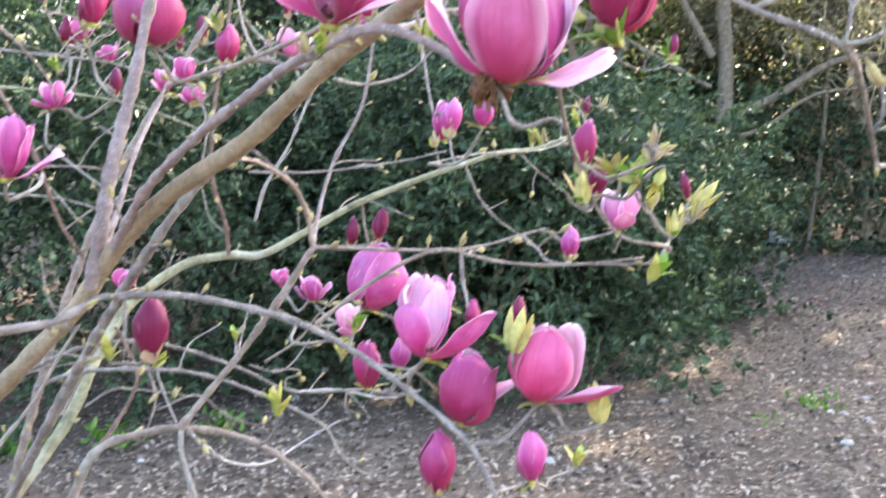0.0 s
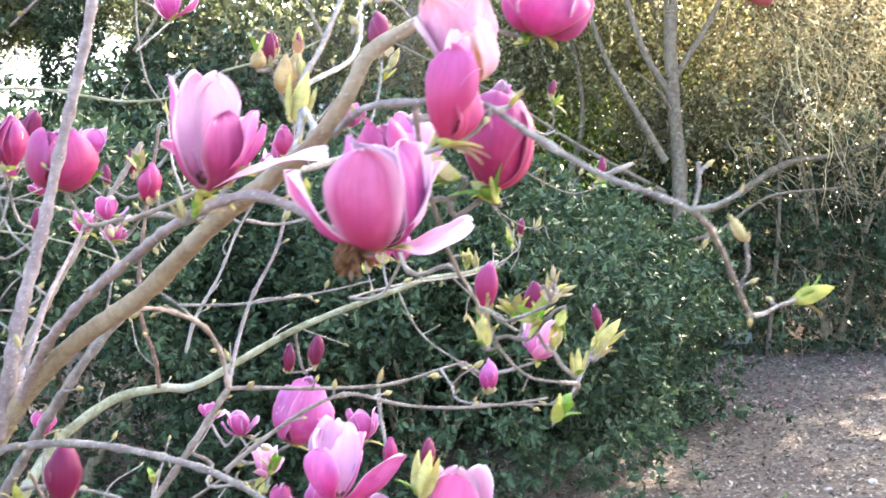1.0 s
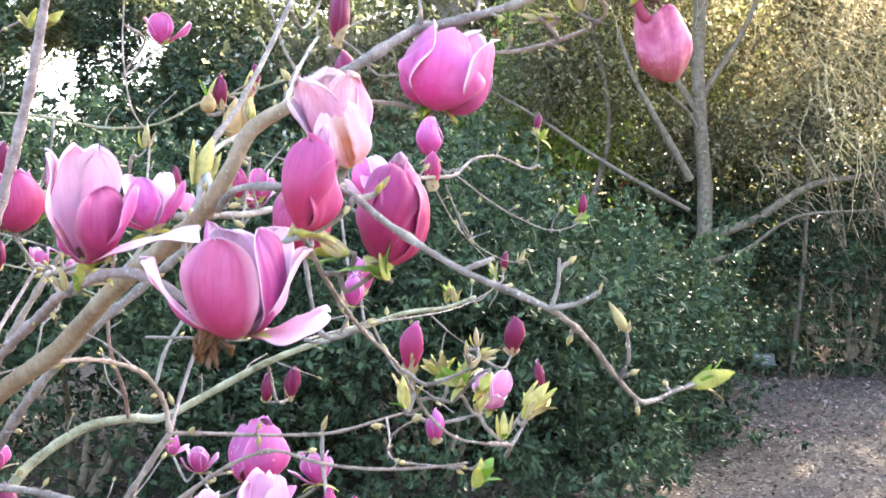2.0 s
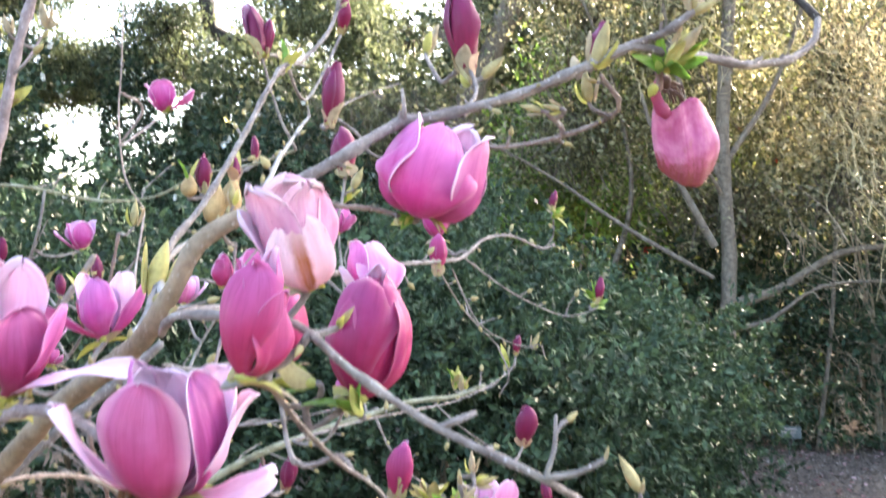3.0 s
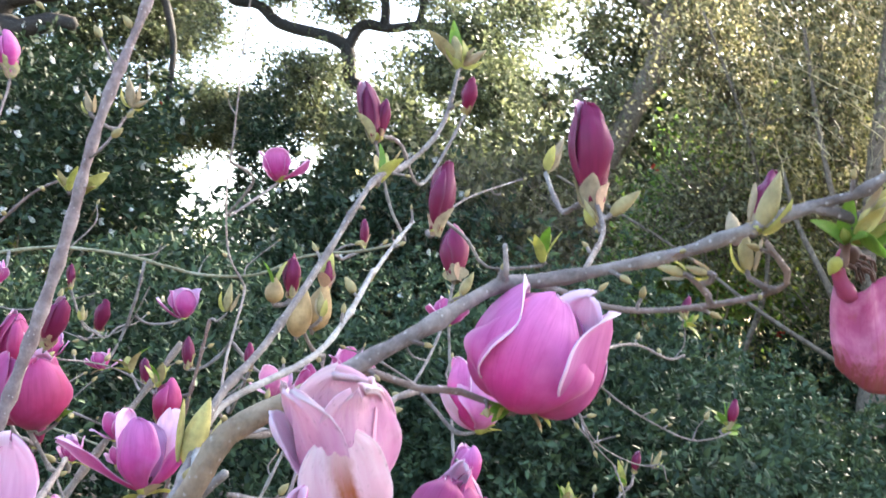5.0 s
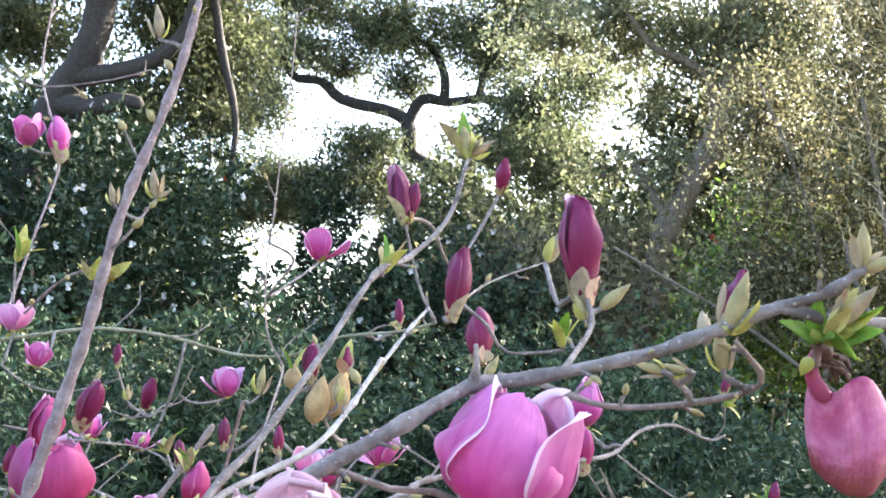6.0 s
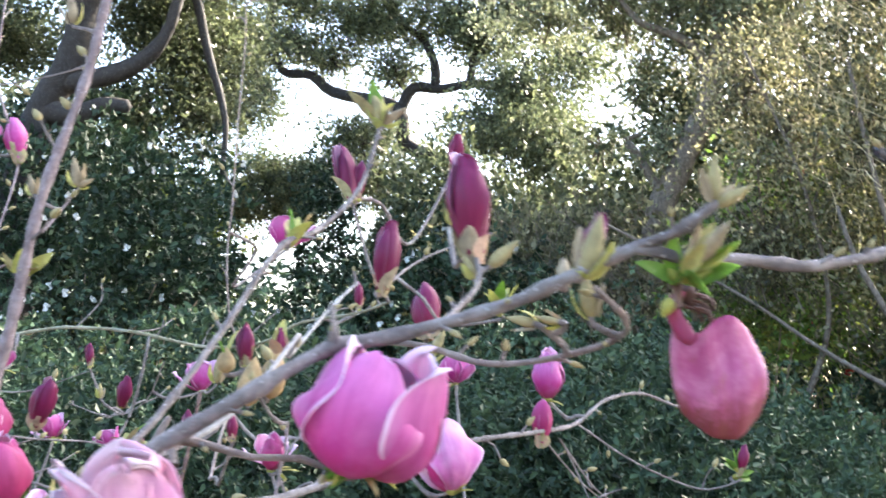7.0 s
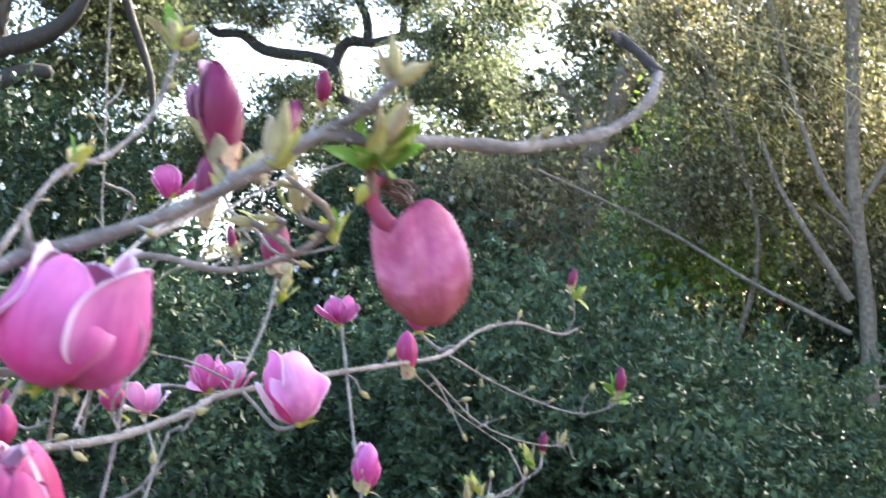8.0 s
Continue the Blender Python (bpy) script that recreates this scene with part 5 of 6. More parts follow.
stem("branch", bark_lilac, 7.7, 3.5, [(-0.500, 1.780, 1.175), (-0.447, 1.700, 1.245), (-0.393, 1.620, 1.299), (-0.309, 1.500, 1.360), (-0.221, 1.360, 1.409), (-0.152, 1.220, 1.441), (-0.072, 1.120, 1.468), (-0.020, 1.100, 1.458), (0.040, 1.055, 1.420)])
stem("twig", bark_brown, 3.5, 2.4, [(-0.485, 2.100, 1.433), (-0.407, 1.900, 1.437), (-0.290, 1.600, 1.449), (-0.263, 1.500, 1.446), (-0.144, 1.250, 1.470), (-0.111, 1.170, 1.479)])
stem("branch", bark_grey, 5.9, 3.3, [(-0.561, 1.830, 1.087), (-0.516, 1.800, 1.105), (-0.386, 1.760, 1.112), (-0.234, 1.700, 1.091), (-0.140, 1.660, 1.057), (-0.050, 1.600, 1.008), (0.035, 1.550, 0.945), (0.071, 1.500, 0.885)])
stem("branch", bark_grey, 4.2, 2.1, [(-0.824, 2.100, 0.875), (-0.681, 2.050, 0.957), (-0.581, 2.050, 0.983), (-0.482, 2.050, 0.977), (-0.363, 2.050, 0.938), (-0.264, 2.050, 0.895), (-0.144, 2.050, 0.898)])
stem("branch", bark_grey, 4.7, 1.5, [(-0.776, 2.200, 0.866), (-0.679, 2.200, 0.896), (-0.506, 2.150, 0.910), (-0.402, 2.150, 0.889), (-0.298, 2.150, 0.846), (-0.220, 2.150, 0.803), (-0.194, 2.150, 0.754), (-0.147, 2.150, 0.713), (-0.099, 2.150, 0.720)])
stem("branch", bark_brown, 5.9, 4.7, [(-0.438, 1.930, 0.864), (-0.380, 1.930, 0.935), (-0.332, 1.930, 0.994), (-0.274, 1.930, 1.075), (-0.213, 1.928, 1.166)])
stem("branch", bark_brown, 4.7, 2.6, [(-0.213, 1.928, 1.166), (-0.220, 1.920, 1.216), (-0.233, 1.850, 1.272), (-0.254, 1.750, 1.304), (-0.265, 1.620, 1.324), (-0.279, 1.520, 1.329)])
stem("branch", bark_pale, 4.2, 3.5, [(-0.438, 1.930, 0.864), (-0.438, 1.930, 0.820), (-0.427, 1.930, 0.772), (-0.415, 1.930, 0.722)])
stem("branch", bark_brown, 7.7, 3.5, [(-0.629, 1.920, 0.726), (-0.583, 1.920, 0.819), (-0.516, 1.920, 0.851), (-0.438, 1.930, 0.862), (-0.338, 1.950, 0.839), (-0.256, 1.970, 0.783), (-0.192, 2.000, 0.703)])
stem("branch", bark_lilac, 3.5, 2.1, [(-0.213, 1.928, 1.166), (-0.208, 2.000, 1.228), (-0.186, 2.030, 1.303), (-0.140, 2.050, 1.394), (-0.123, 2.080, 1.491), (-0.114, 2.100, 1.579), (-0.110, 2.100, 1.618)])
stem("branch", bark_pale, 4.2, 2.4, [(-0.433, 2.720, 1.133), (-0.405, 2.700, 1.213), (-0.349, 2.680, 1.303), (-0.300, 2.650, 1.404), (-0.250, 2.600, 1.477)])
stem("twig", bark_brown, 3.5, 2.1, [(-0.213, 1.928, 1.166), (-0.144, 1.940, 1.163), (-0.079, 1.950, 1.159), (0.044, 1.970, 1.159), (0.135, 2.000, 1.179), (0.175, 2.020, 1.187)])
stem("twig", bark_brown, 3.5, 1.5, [(-0.183, 1.690, 1.084), (-0.115, 1.660, 1.139), (-0.050, 1.640, 1.182), (0.005, 1.620, 1.200), (0.066, 1.600, 1.188), (0.134, 1.580, 1.184), (0.207, 1.560, 1.190), (0.265, 1.550, 1.199)])
stem("twig", bark_grey, 2.1, 1.5, [(0.135, 2.000, 1.179), (0.148, 1.850, 1.174), (0.164, 1.700, 1.171), (0.278, 1.550, 1.190)])
stem("twig", bark_red, 3.3, 2.4, [(-0.664, 1.750, 1.444), (-0.603, 1.750, 1.329), (-0.576, 1.770, 1.226), (-0.549, 1.800, 1.162)])
stem("twig", bark_lilac, 2.1, 1.2, [(-0.604, 1.600, 1.514), (-0.574, 1.650, 1.472), (-0.561, 1.700, 1.435), (-0.553, 1.720, 1.403)])
stem("twig", bark_pale, 2.1, 1.2, [(-0.629, 1.900, 1.385), (-0.634, 1.900, 1.336), (-0.616, 1.920, 1.314), (-0.554, 1.920, 1.267)])
stem("twig", bark_grey, 4.2, 3.0, [(-0.395, 1.000, 1.204), (-0.363, 1.020, 1.206), (-0.341, 1.030, 1.209), (-0.322, 1.050, 1.220)])
stem("twig", bark_brown, 3.5, 2.4, [(-0.711, 1.800, 0.850), (-0.636, 1.800, 0.941), (-0.599, 1.800, 1.004), (-0.561, 1.800, 1.061)])
stem("twig", bark_red, 4.2, 2.4, [(-0.598, 1.950, 0.800), (-0.561, 1.980, 0.855), (-0.532, 2.000, 0.910), (-0.529, 2.000, 0.950), (-0.561, 2.000, 1.019)])
stem("twig", bark_pale, 2.1, 1.8, [(-0.473, 1.900, 0.982), (-0.462, 1.910, 0.932), (-0.443, 1.920, 0.872)])
stem("twig", bark_pale, 3.0, 1.8, [(-0.445, 2.000, 0.840), (-0.396, 2.100, 0.753), (-0.339, 2.200, 0.717), (-0.275, 2.300, 0.733), (-0.207, 2.300, 0.773)])
stem("twig", bark_grey, 3.5, 1.8, [(0.017, 1.170, 1.527), (0.051, 1.080, 1.545), (0.095, 1.050, 1.547), (0.151, 1.020, 1.543), (0.194, 0.995, 1.513), (0.253, 0.985, 1.477), (0.322, 0.971, 1.447), (0.361, 1.030, 1.415), (0.396, 1.100, 1.372), (0.433, 1.177, 1.338), (0.464, 1.200, 1.345), (0.494, 1.230, 1.349)])
stem("spur", bark_grey, 2.4, 1.8, [(0.322, 0.971, 1.447), (0.344, 0.970, 1.451), (0.362, 0.965, 1.461)])
stem("spur", bark_grey, 2.1, 1.5, [(0.324, 0.970, 1.448), (0.330, 0.975, 1.466), (0.331, 0.980, 1.487)])
stem("spur", bark_grey, 2.4, 1.8, [(0.252, 0.985, 1.477), (0.265, 0.985, 1.482), (0.278, 0.990, 1.487)])
stem("spur", bark_grey, 2.1, 1.8, [(0.396, 1.100, 1.372), (0.406, 1.100, 1.390), (0.404, 1.100, 1.414)])
stem("twig", bark_grey, 3.0, 1.8, [(0.097, 1.050, 1.546), (0.101, 1.120, 1.513), (0.117, 1.250, 1.448), (0.142, 1.400, 1.384), (0.173, 1.530, 1.331), (0.211, 1.600, 1.255), (0.250, 1.630, 1.216), (0.294, 1.650, 1.204)])
stem("branch", bark_grey, 4.2, 2.4, [(-0.048, 1.240, 1.491), (-0.027, 1.280, 1.534), (-0.032, 1.380, 1.601), (-0.014, 1.450, 1.650), (0.011, 1.530, 1.730), (0.038, 1.609, 1.819), (0.056, 1.680, 1.846), (0.086, 1.730, 1.899), (0.094, 1.779, 1.977)])
stem("twig", bark_pale, 3.5, 2.1, [(-0.003, 1.250, 1.530), (-0.032, 1.380, 1.592), (0.021, 1.520, 1.647), (0.025, 1.720, 1.732), (0.011, 1.730, 1.709), (0.024, 1.850, 1.773), (0.029, 1.940, 1.808)])
stem("twig", bark_brown, 3.0, 2.1, [(0.126, 1.170, 1.633), (0.116, 1.200, 1.648), (0.160, 1.220, 1.637), (0.187, 1.240, 1.636), (0.223, 1.236, 1.625)])
stem("twig", bark_brown, 3.0, 1.8, [(0.203, 1.400, 1.721), (0.244, 1.380, 1.716), (0.296, 1.360, 1.704), (0.360, 1.320, 1.712), (0.404, 1.260, 1.729), (0.384, 1.225, 1.754)])
stem("twig", bark_grey, 2.4, 2.1, [(0.263, 1.300, 1.726), (0.270, 1.360, 1.746), (0.276, 1.420, 1.772), (0.265, 1.452, 1.803)])
stem("branch", bark_grey, 5.9, 2.4, [(-0.189, 1.850, 1.518), (-0.143, 1.900, 1.519), (-0.085, 2.000, 1.523), (-0.022, 2.100, 1.547), (-0.000, 2.200, 1.567), (0.121, 2.400, 1.589), (0.205, 2.550, 1.599), (0.252, 2.700, 1.609), (0.297, 2.850, 1.651), (0.362, 3.000, 1.664), (0.438, 3.100, 1.638), (0.475, 3.150, 1.649)])
stem("twig", bark_grey, 2.1, 1.4, [(0.449, 3.120, 1.638), (0.470, 3.120, 1.670), (0.469, 3.120, 1.720)])
stem("twig", bark_grey, 2.1, 1.4, [(0.257, 2.700, 1.606), (0.356, 2.800, 1.536), (0.468, 2.900, 1.484), (0.523, 2.930, 1.484), (0.563, 2.950, 1.500)])
stem("twig", bark_grey, 1.8, 1.2, [(0.206, 2.600, 1.579), (0.256, 2.800, 1.492), (0.338, 3.000, 1.400)])
stem("twig", bark_grey, 1.8, 1.2, [(0.231, 2.600, 1.584), (0.286, 2.900, 1.464), (0.371, 3.100, 1.404), (0.438, 3.200, 1.387)])
stem("twig", bark_grey, 2.4, 1.3, [(-0.026, 2.200, 1.289), (0.070, 2.400, 1.299), (0.231, 2.800, 1.292), (0.320, 3.000, 1.313), (0.373, 3.200, 1.331)])
stem("branch", bark_olive, 4.4, 2.4, [(-1.309, 3.000, 1.711), (-1.045, 3.020, 1.766), (-0.950, 3.030, 1.776), (-0.810, 3.040, 1.769), (-0.642, 3.050, 1.740), (-0.505, 3.050, 1.750), (-0.357, 2.900, 1.793), (-0.197, 2.750, 1.808), (-0.091, 2.600, 1.823)])
stem("twig", bark_brown, 2.4, 1.5, [(-0.531, 3.057, 1.721), (-0.579, 3.060, 1.800), (-0.603, 3.080, 1.947), (-0.605, 3.100, 2.072), (-0.607, 3.120, 2.297), (-0.611, 3.150, 2.476), (-0.625, 3.180, 2.601)])
stem("branch", bark_brown, 3.0, 2.4, [(-0.385, 2.500, 1.494), (-0.446, 2.700, 1.565), (-0.515, 3.000, 1.691), (-0.531, 3.057, 1.721)])
stem("branch", bark_lilac, 3.5, 2.4, [(-1.269, 3.100, 1.802), (-1.252, 3.150, 1.993), (-1.249, 3.231, 2.218), (-1.313, 3.250, 2.354), (-1.375, 3.300, 2.490), (-1.389, 3.350, 2.732)])
stem("twig", bark_grey, 1.8, 1.2, [(-0.892, 3.400, 1.703), (-0.989, 3.500, 1.591), (-1.141, 3.600, 1.547), (-1.267, 3.600, 1.578)])
stem("twig", bark_grey, 1.8, 1.2, [(-0.968, 2.600, 1.676), (-0.901, 2.600, 1.641), (-0.815, 2.600, 1.636), (-0.687, 2.600, 1.678)])
stem("twig", bark_grey, 2.1, 1.4, [(-0.771, 2.300, 1.579), (-0.685, 2.400, 1.559), (-0.601, 2.500, 1.547), (-0.496, 2.500, 1.504)])
stem("twig", bark_grey, 3.0, 2.1, [(0.040, 2.330, 1.744), (0.035, 2.300, 1.686), (0.019, 2.250, 1.618), (-0.004, 2.200, 1.561)])
stem("twig", bark_lilac, 2.1, 1.5, [(-0.370, 1.850, 1.861), (-0.366, 1.870, 1.879), (-0.360, 1.920, 1.930)])
stem("twig", bark_lilac, 2.1, 1.5, [(-0.552, 1.950, 1.762), (-0.473, 1.900, 1.809), (-0.396, 1.860, 1.831)])
stem("twig", bark_grey, 2.1, 1.2, [(0.039, 2.000, 1.800), (0.063, 2.200, 1.868), (0.132, 2.400, 1.930)])
stem("twig", bark_grey, 2.1, 1.4, [(-1.073, 2.600, 2.297), (-0.964, 2.600, 2.251), (-0.814, 2.600, 2.266), (-0.717, 2.600, 2.292)])
stem("twig", bark_grey, 2.6, 1.5, [(-0.650, 2.100, 0.854), (-0.598, 2.100, 0.885), (-0.547, 2.100, 0.885), (-0.470, 2.120, 0.870)])
stem("twig", bark_grey, 2.6, 1.5, [(-0.517, 2.100, 0.849), (-0.445, 2.100, 0.875), (-0.404, 2.150, 0.825), (-0.333, 2.200, 0.781)])
stem("twig", bark_brown, 3, 1.6, [(-0.351, 2.300, 0.893), (-0.277, 2.250, 0.949), (-0.238, 2.200, 1.002), (-0.191, 2.150, 1.053)])
stem("twig", bark_grey, 2.4, 1.4, [(-0.351, 2.100, 0.932), (-0.300, 2.100, 0.917), (-0.272, 2.120, 0.933), (-0.246, 2.150, 0.969)])
stem("twig", bark_pale, 2.8, 1.6, [(-0.296, 2.300, 0.831), (-0.206, 2.300, 0.836), (-0.117, 2.300, 0.819), (-0.044, 2.300, 0.836)])
stem("twig", bark_grey, 2.6, 1.6, [(-0.766, 2.000, 1.290), (-0.678, 2.050, 1.292), (-0.604, 2.100, 1.284), (-0.546, 2.100, 1.249)])
stem("twig", bark_grey, 2.4, 1.5, [(-0.922, 2.400, 1.220), (-0.785, 2.400, 1.210), (-0.694, 2.400, 1.185), (-0.614, 2.400, 1.159)])
stem("twig", bark_grey, 3, 1.8, [(-0.908, 2.400, 1.510), (-0.773, 2.400, 1.494), (-0.661, 2.400, 1.480), (-0.515, 2.400, 1.438)])
stem("twig", bark_olive, 2.8, 1.6, [(-0.988, 2.600, 1.438), (-0.816, 2.600, 1.423), (-0.657, 2.600, 1.392), (-0.487, 2.600, 1.325)])
stem("twig", bark_grey, 3, 1.8, [(-0.426, 2.600, 1.251), (-0.278, 2.600, 1.251), (-0.104, 2.600, 1.273), (0.007, 2.620, 1.296)])
stem("twig", bark_brown, 3, 1.8, [(-0.791, 2.400, 0.758), (-0.740, 2.400, 0.854), (-0.705, 2.400, 0.919)])
stem("twig", bark_grey, 3, 1.6, [(-0.174, 1.900, 1.439), (-0.123, 1.950, 1.431), (-0.060, 2.000, 1.450), (-0.013, 2.000, 1.492)])
stem("twig", bark_lilac, 3, 1.8, [(-0.561, 2.200, 0.905), (-0.546, 2.200, 0.844), (-0.571, 2.200, 0.762)])

woody = len(skeleton)

blossom("spread", petal_pink, 0.84, (0.061, 1.038, 1.427), (0.060, 1.008, 1.524), 1)
blossom("spread", petal_pink, 0.8, (-0.107, 1.155, 1.482), (-0.094, 1.125, 1.588), 2)
blossom("cup", petal_faded, 0.72, (0.149, 1.092, 1.575), (0.131, 1.063, 1.658), 3)
blossom("goblet", petal_coral, 0.54, (0.123, 0.990, 1.514), (0.130, 0.996, 1.601), 4)
blossom("goblet", petal_deep, 0.58, (0.177, 1.224, 1.479), (0.189, 1.254, 1.595), 5)
blossom("cup", petal_pink, 0.72, (0.114, 2.185, 1.532), (0.083, 2.215, 1.639), 6)
blossom("globe", petal_pink, 1.33, (0.231, 1.235, 1.639), (0.254, 1.225, 1.718), 7)
blossom("bud", petal_dark, 0.36, (0.265, 1.452, 1.803), (0.249, 1.459, 1.904), 8)
blossom("bud", petal_dark, 0.36, (0.057, 1.967, 1.807), (0.063, 1.969, 1.906), 9)
blossom("bud", petal_dark, 0.5, (0.042, 2.324, 1.760), (0.027, 2.352, 1.854), 10)
blossom("bud", petal_dark, 0.3, (-0.159, 2.554, 2.016), (-0.197, 2.584, 2.141), 11)
blossom("bud", petal_dark, 0.3, (-0.150, 2.570, 2.016), (-0.141, 2.570, 2.099), 12)
blossom("bud", petal_dark, 0.42, (-0.038, 2.934, 2.138), (-0.028, 2.904, 2.214), 13)
blossom("cup", petal_lilac, 1.0, (-0.592, 3.470, 2.018), (-0.609, 3.470, 2.110), 14)
blossom("cup", petal_lilac, 1.0, (-0.848, 3.550, 1.632), (-0.862, 3.550, 1.725), 15)
blossom("spread", petal_lilac, 0.68, (-0.132, 1.497, 1.506), (-0.148, 1.527, 1.579), 16)
blossom("globe", petal_deep, 1.05, (-0.475, 1.939, 1.505), (-0.468, 1.915, 1.610), 17)
blossom("bud", petal_dark, 0.42, (-0.695, 2.434, 1.586), (-0.656, 2.404, 1.683), 18)
blossom("bud", petal_dark, 0.42, (-1.148, 3.691, 1.577), (-1.119, 3.661, 1.674), 19)
blossom("bud", petal_lilac, 0.4, (-1.249, 3.231, 2.218), (-1.303, 3.261, 2.346), 20)
blossom("cup", petal_lilac, 1.0, (-1.328, 3.200, 2.243), (-1.347, 3.200, 2.333), 21)
blossom("spread", petal_rose, 0.95, (0.135, 1.600, 1.000), (0.152, 1.600, 1.109), 22)
blossom("goblet", petal_deep, 0.75, (0.024, 1.600, 0.969), (0.048, 1.620, 1.075), 23)
blossom("spread", petal_lilac, 0.95, (-0.024, 1.690, 1.040), (-0.013, 1.720, 1.149), 24)
blossom("globe", petal_lilac, 0.75, (-0.145, 2.303, 1.009), (-0.112, 2.273, 1.147), 25)
blossom("goblet", petal_deep, 0.6, (-0.116, 1.800, 0.966), (-0.121, 1.800, 1.041), 26)
blossom("bud", petal_deep, 0.56, (-0.007, 1.580, 0.876), (-0.011, 1.580, 0.969), 27)
blossom("goblet", petal_lilac, 0.6, (0.138, 1.800, 0.818), (0.136, 1.800, 0.900), 28)
blossom("bud", petal_dark, 0.55, (-0.478, 1.900, 0.996), (-0.473, 1.900, 1.109), 29)
blossom("bud", petal_dark, 0.42, (-0.169, 3.031, 1.056), (-0.151, 3.001, 1.152), 30)
blossom("bud", petal_dark, 0.42, (-0.241, 3.100, 1.036), (-0.236, 3.100, 1.118), 31)
blossom("bud", petal_deep, 0.42, (0.187, 1.600, 1.315), (0.199, 1.600, 1.392), 32)
blossom("cup", petal_pale, 0.8, (0.311, 2.100, 1.183), (0.321, 2.100, 1.264), 33)
blossom("bud", petal_lilac, 0.6, (0.215, 2.000, 1.143), (0.215, 2.000, 1.201), 34)
blossom("bud", petal_dark, 0.3, (0.385, 1.860, 1.253), (0.375, 1.860, 1.302), 35)
blossom("bud", petal_dark, 0.5, (0.404, 3.129, 1.163), (0.407, 3.099, 1.270), 36)
blossom("bud", petal_lilac, 0.52, (0.016, 3.006, 1.327), (0.025, 3.036, 1.426), 37)
blossom("bud", petal_deep, 0.6, (-0.416, 2.300, 1.481), (-0.409, 2.300, 1.559), 38)
blossom("spread", petal_lilac, 0.8, (-0.750, 2.300, 1.393), (-0.754, 2.300, 1.449), 39)
blossom("cup", petal_lilac, 0.8, (-0.500, 2.150, 1.424), (-0.501, 2.150, 1.466), 40)
blossom("cup", petal_lilac, 1.1, (-0.486, 2.300, 1.402), (-0.482, 2.300, 1.438), 41)
blossom("bud", petal_dark, 0.45, (-0.630, 2.300, 1.420), (-0.628, 2.300, 1.479), 42)
blossom("bud", petal_dark, 0.5, (-0.655, 2.200, 1.545), (-0.650, 2.200, 1.613), 43)
blossom("bud", petal_dark, 0.5, (-0.694, 2.200, 1.515), (-0.689, 2.200, 1.562), 44)
blossom("spread", petal_lilac, 0.6, (-0.590, 1.600, 1.304), (-0.582, 1.600, 1.399), 45)
blossom("cup", petal_lilac, 0.9, (-0.265, 2.400, 1.001), (-0.270, 2.400, 1.060), 46)
blossom("cup", petal_lilac, 0.9, (-0.342, 2.500, 1.015), (-0.348, 2.500, 1.058), 47)
blossom("cup", petal_pale, 0.8, (-0.160, 1.950, 1.019), (-0.155, 1.950, 1.071), 48)
blossom("bud", petal_deep, 0.45, (0.047, 1.900, 1.038), (0.050, 1.900, 1.091), 49)
blossom("bud", petal_dark, 0.4, (0.105, 1.660, 1.084), (0.109, 1.660, 1.139), 50)
blossom("goblet", petal_lilac, 0.6, (-0.067, 1.800, 0.995), (-0.063, 1.800, 1.048), 51)
blossom("bud", petal_deep, 0.4, (0.202, 2.564, 1.582), (0.204, 2.570, 1.672), 52)
blossom("goblet", petal_lilac, 0.66, (0.193, 2.750, 1.658), (0.194, 2.750, 1.755), 53)
blossom("spread", petal_lilac, 1.0, (-0.071, 3.200, 1.677), (-0.071, 3.200, 1.752), 54)
blossom("bud", petal_dark, 0.4, (0.563, 2.950, 1.519), (0.574, 2.950, 1.578), 55)
blossom("bud", petal_dark, 0.4, (0.467, 3.120, 1.738), (0.473, 3.120, 1.790), 56)
blossom("bud", petal_dark, 0.4, (0.385, 3.220, 1.373), (0.392, 3.220, 1.427), 57)
blossom("goblet", petal_lilac, 0.6, (0.004, 3.100, 1.311), (0.008, 3.100, 1.415), 58)
blossom("bud", petal_dark, 0.4, (-0.140, 2.000, 1.702), (-0.145, 2.000, 1.764), 59)
blossom("bud", petal_dark, 0.4, (-0.091, 2.000, 1.714), (-0.093, 2.000, 1.756), 60)
blossom("cup", petal_lilac, 0.9, (-0.175, 2.600, 1.554), (-0.188, 2.600, 1.629), 61)
blossom("bud", petal_dark, 0.38, (-0.557, 2.800, 1.544), (-0.564, 2.800, 1.614), 62)
blossom("bud", petal_dark, 0.4, (-0.308, 2.400, 1.574), (-0.311, 2.400, 1.624), 63)
blossom("cup", petal_lilac, 0.9, (-0.831, 3.000, 1.508), (-0.837, 3.000, 1.557), 64)
blossom("bud", petal_dark, 0.4, (-0.569, 2.600, 1.519), (-0.575, 2.600, 1.572), 65)
blossom("cup", petal_lilac, 1.0, (-1.057, 2.900, 1.678), (-1.067, 2.900, 1.741), 66)
blossom("cup", petal_pale, 0.9, (-0.952, 2.600, 1.750), (-0.970, 2.600, 1.812), 67)
blossom("cup", petal_lilac, 0.9, (-0.808, 2.700, 1.545), (-0.820, 2.700, 1.596), 68)
blossom("bud", petal_dark, 0.3, (-1.156, 3.500, 1.688), (-1.162, 3.500, 1.761), 69)
blossom("bud", petal_dark, 0.3, (-0.230, 2.900, 1.827), (-0.234, 2.900, 1.897), 70)
blossom("cup", petal_lilac, 0.8, (-0.234, 2.900, 1.538), (-0.235, 2.900, 1.615), 71)
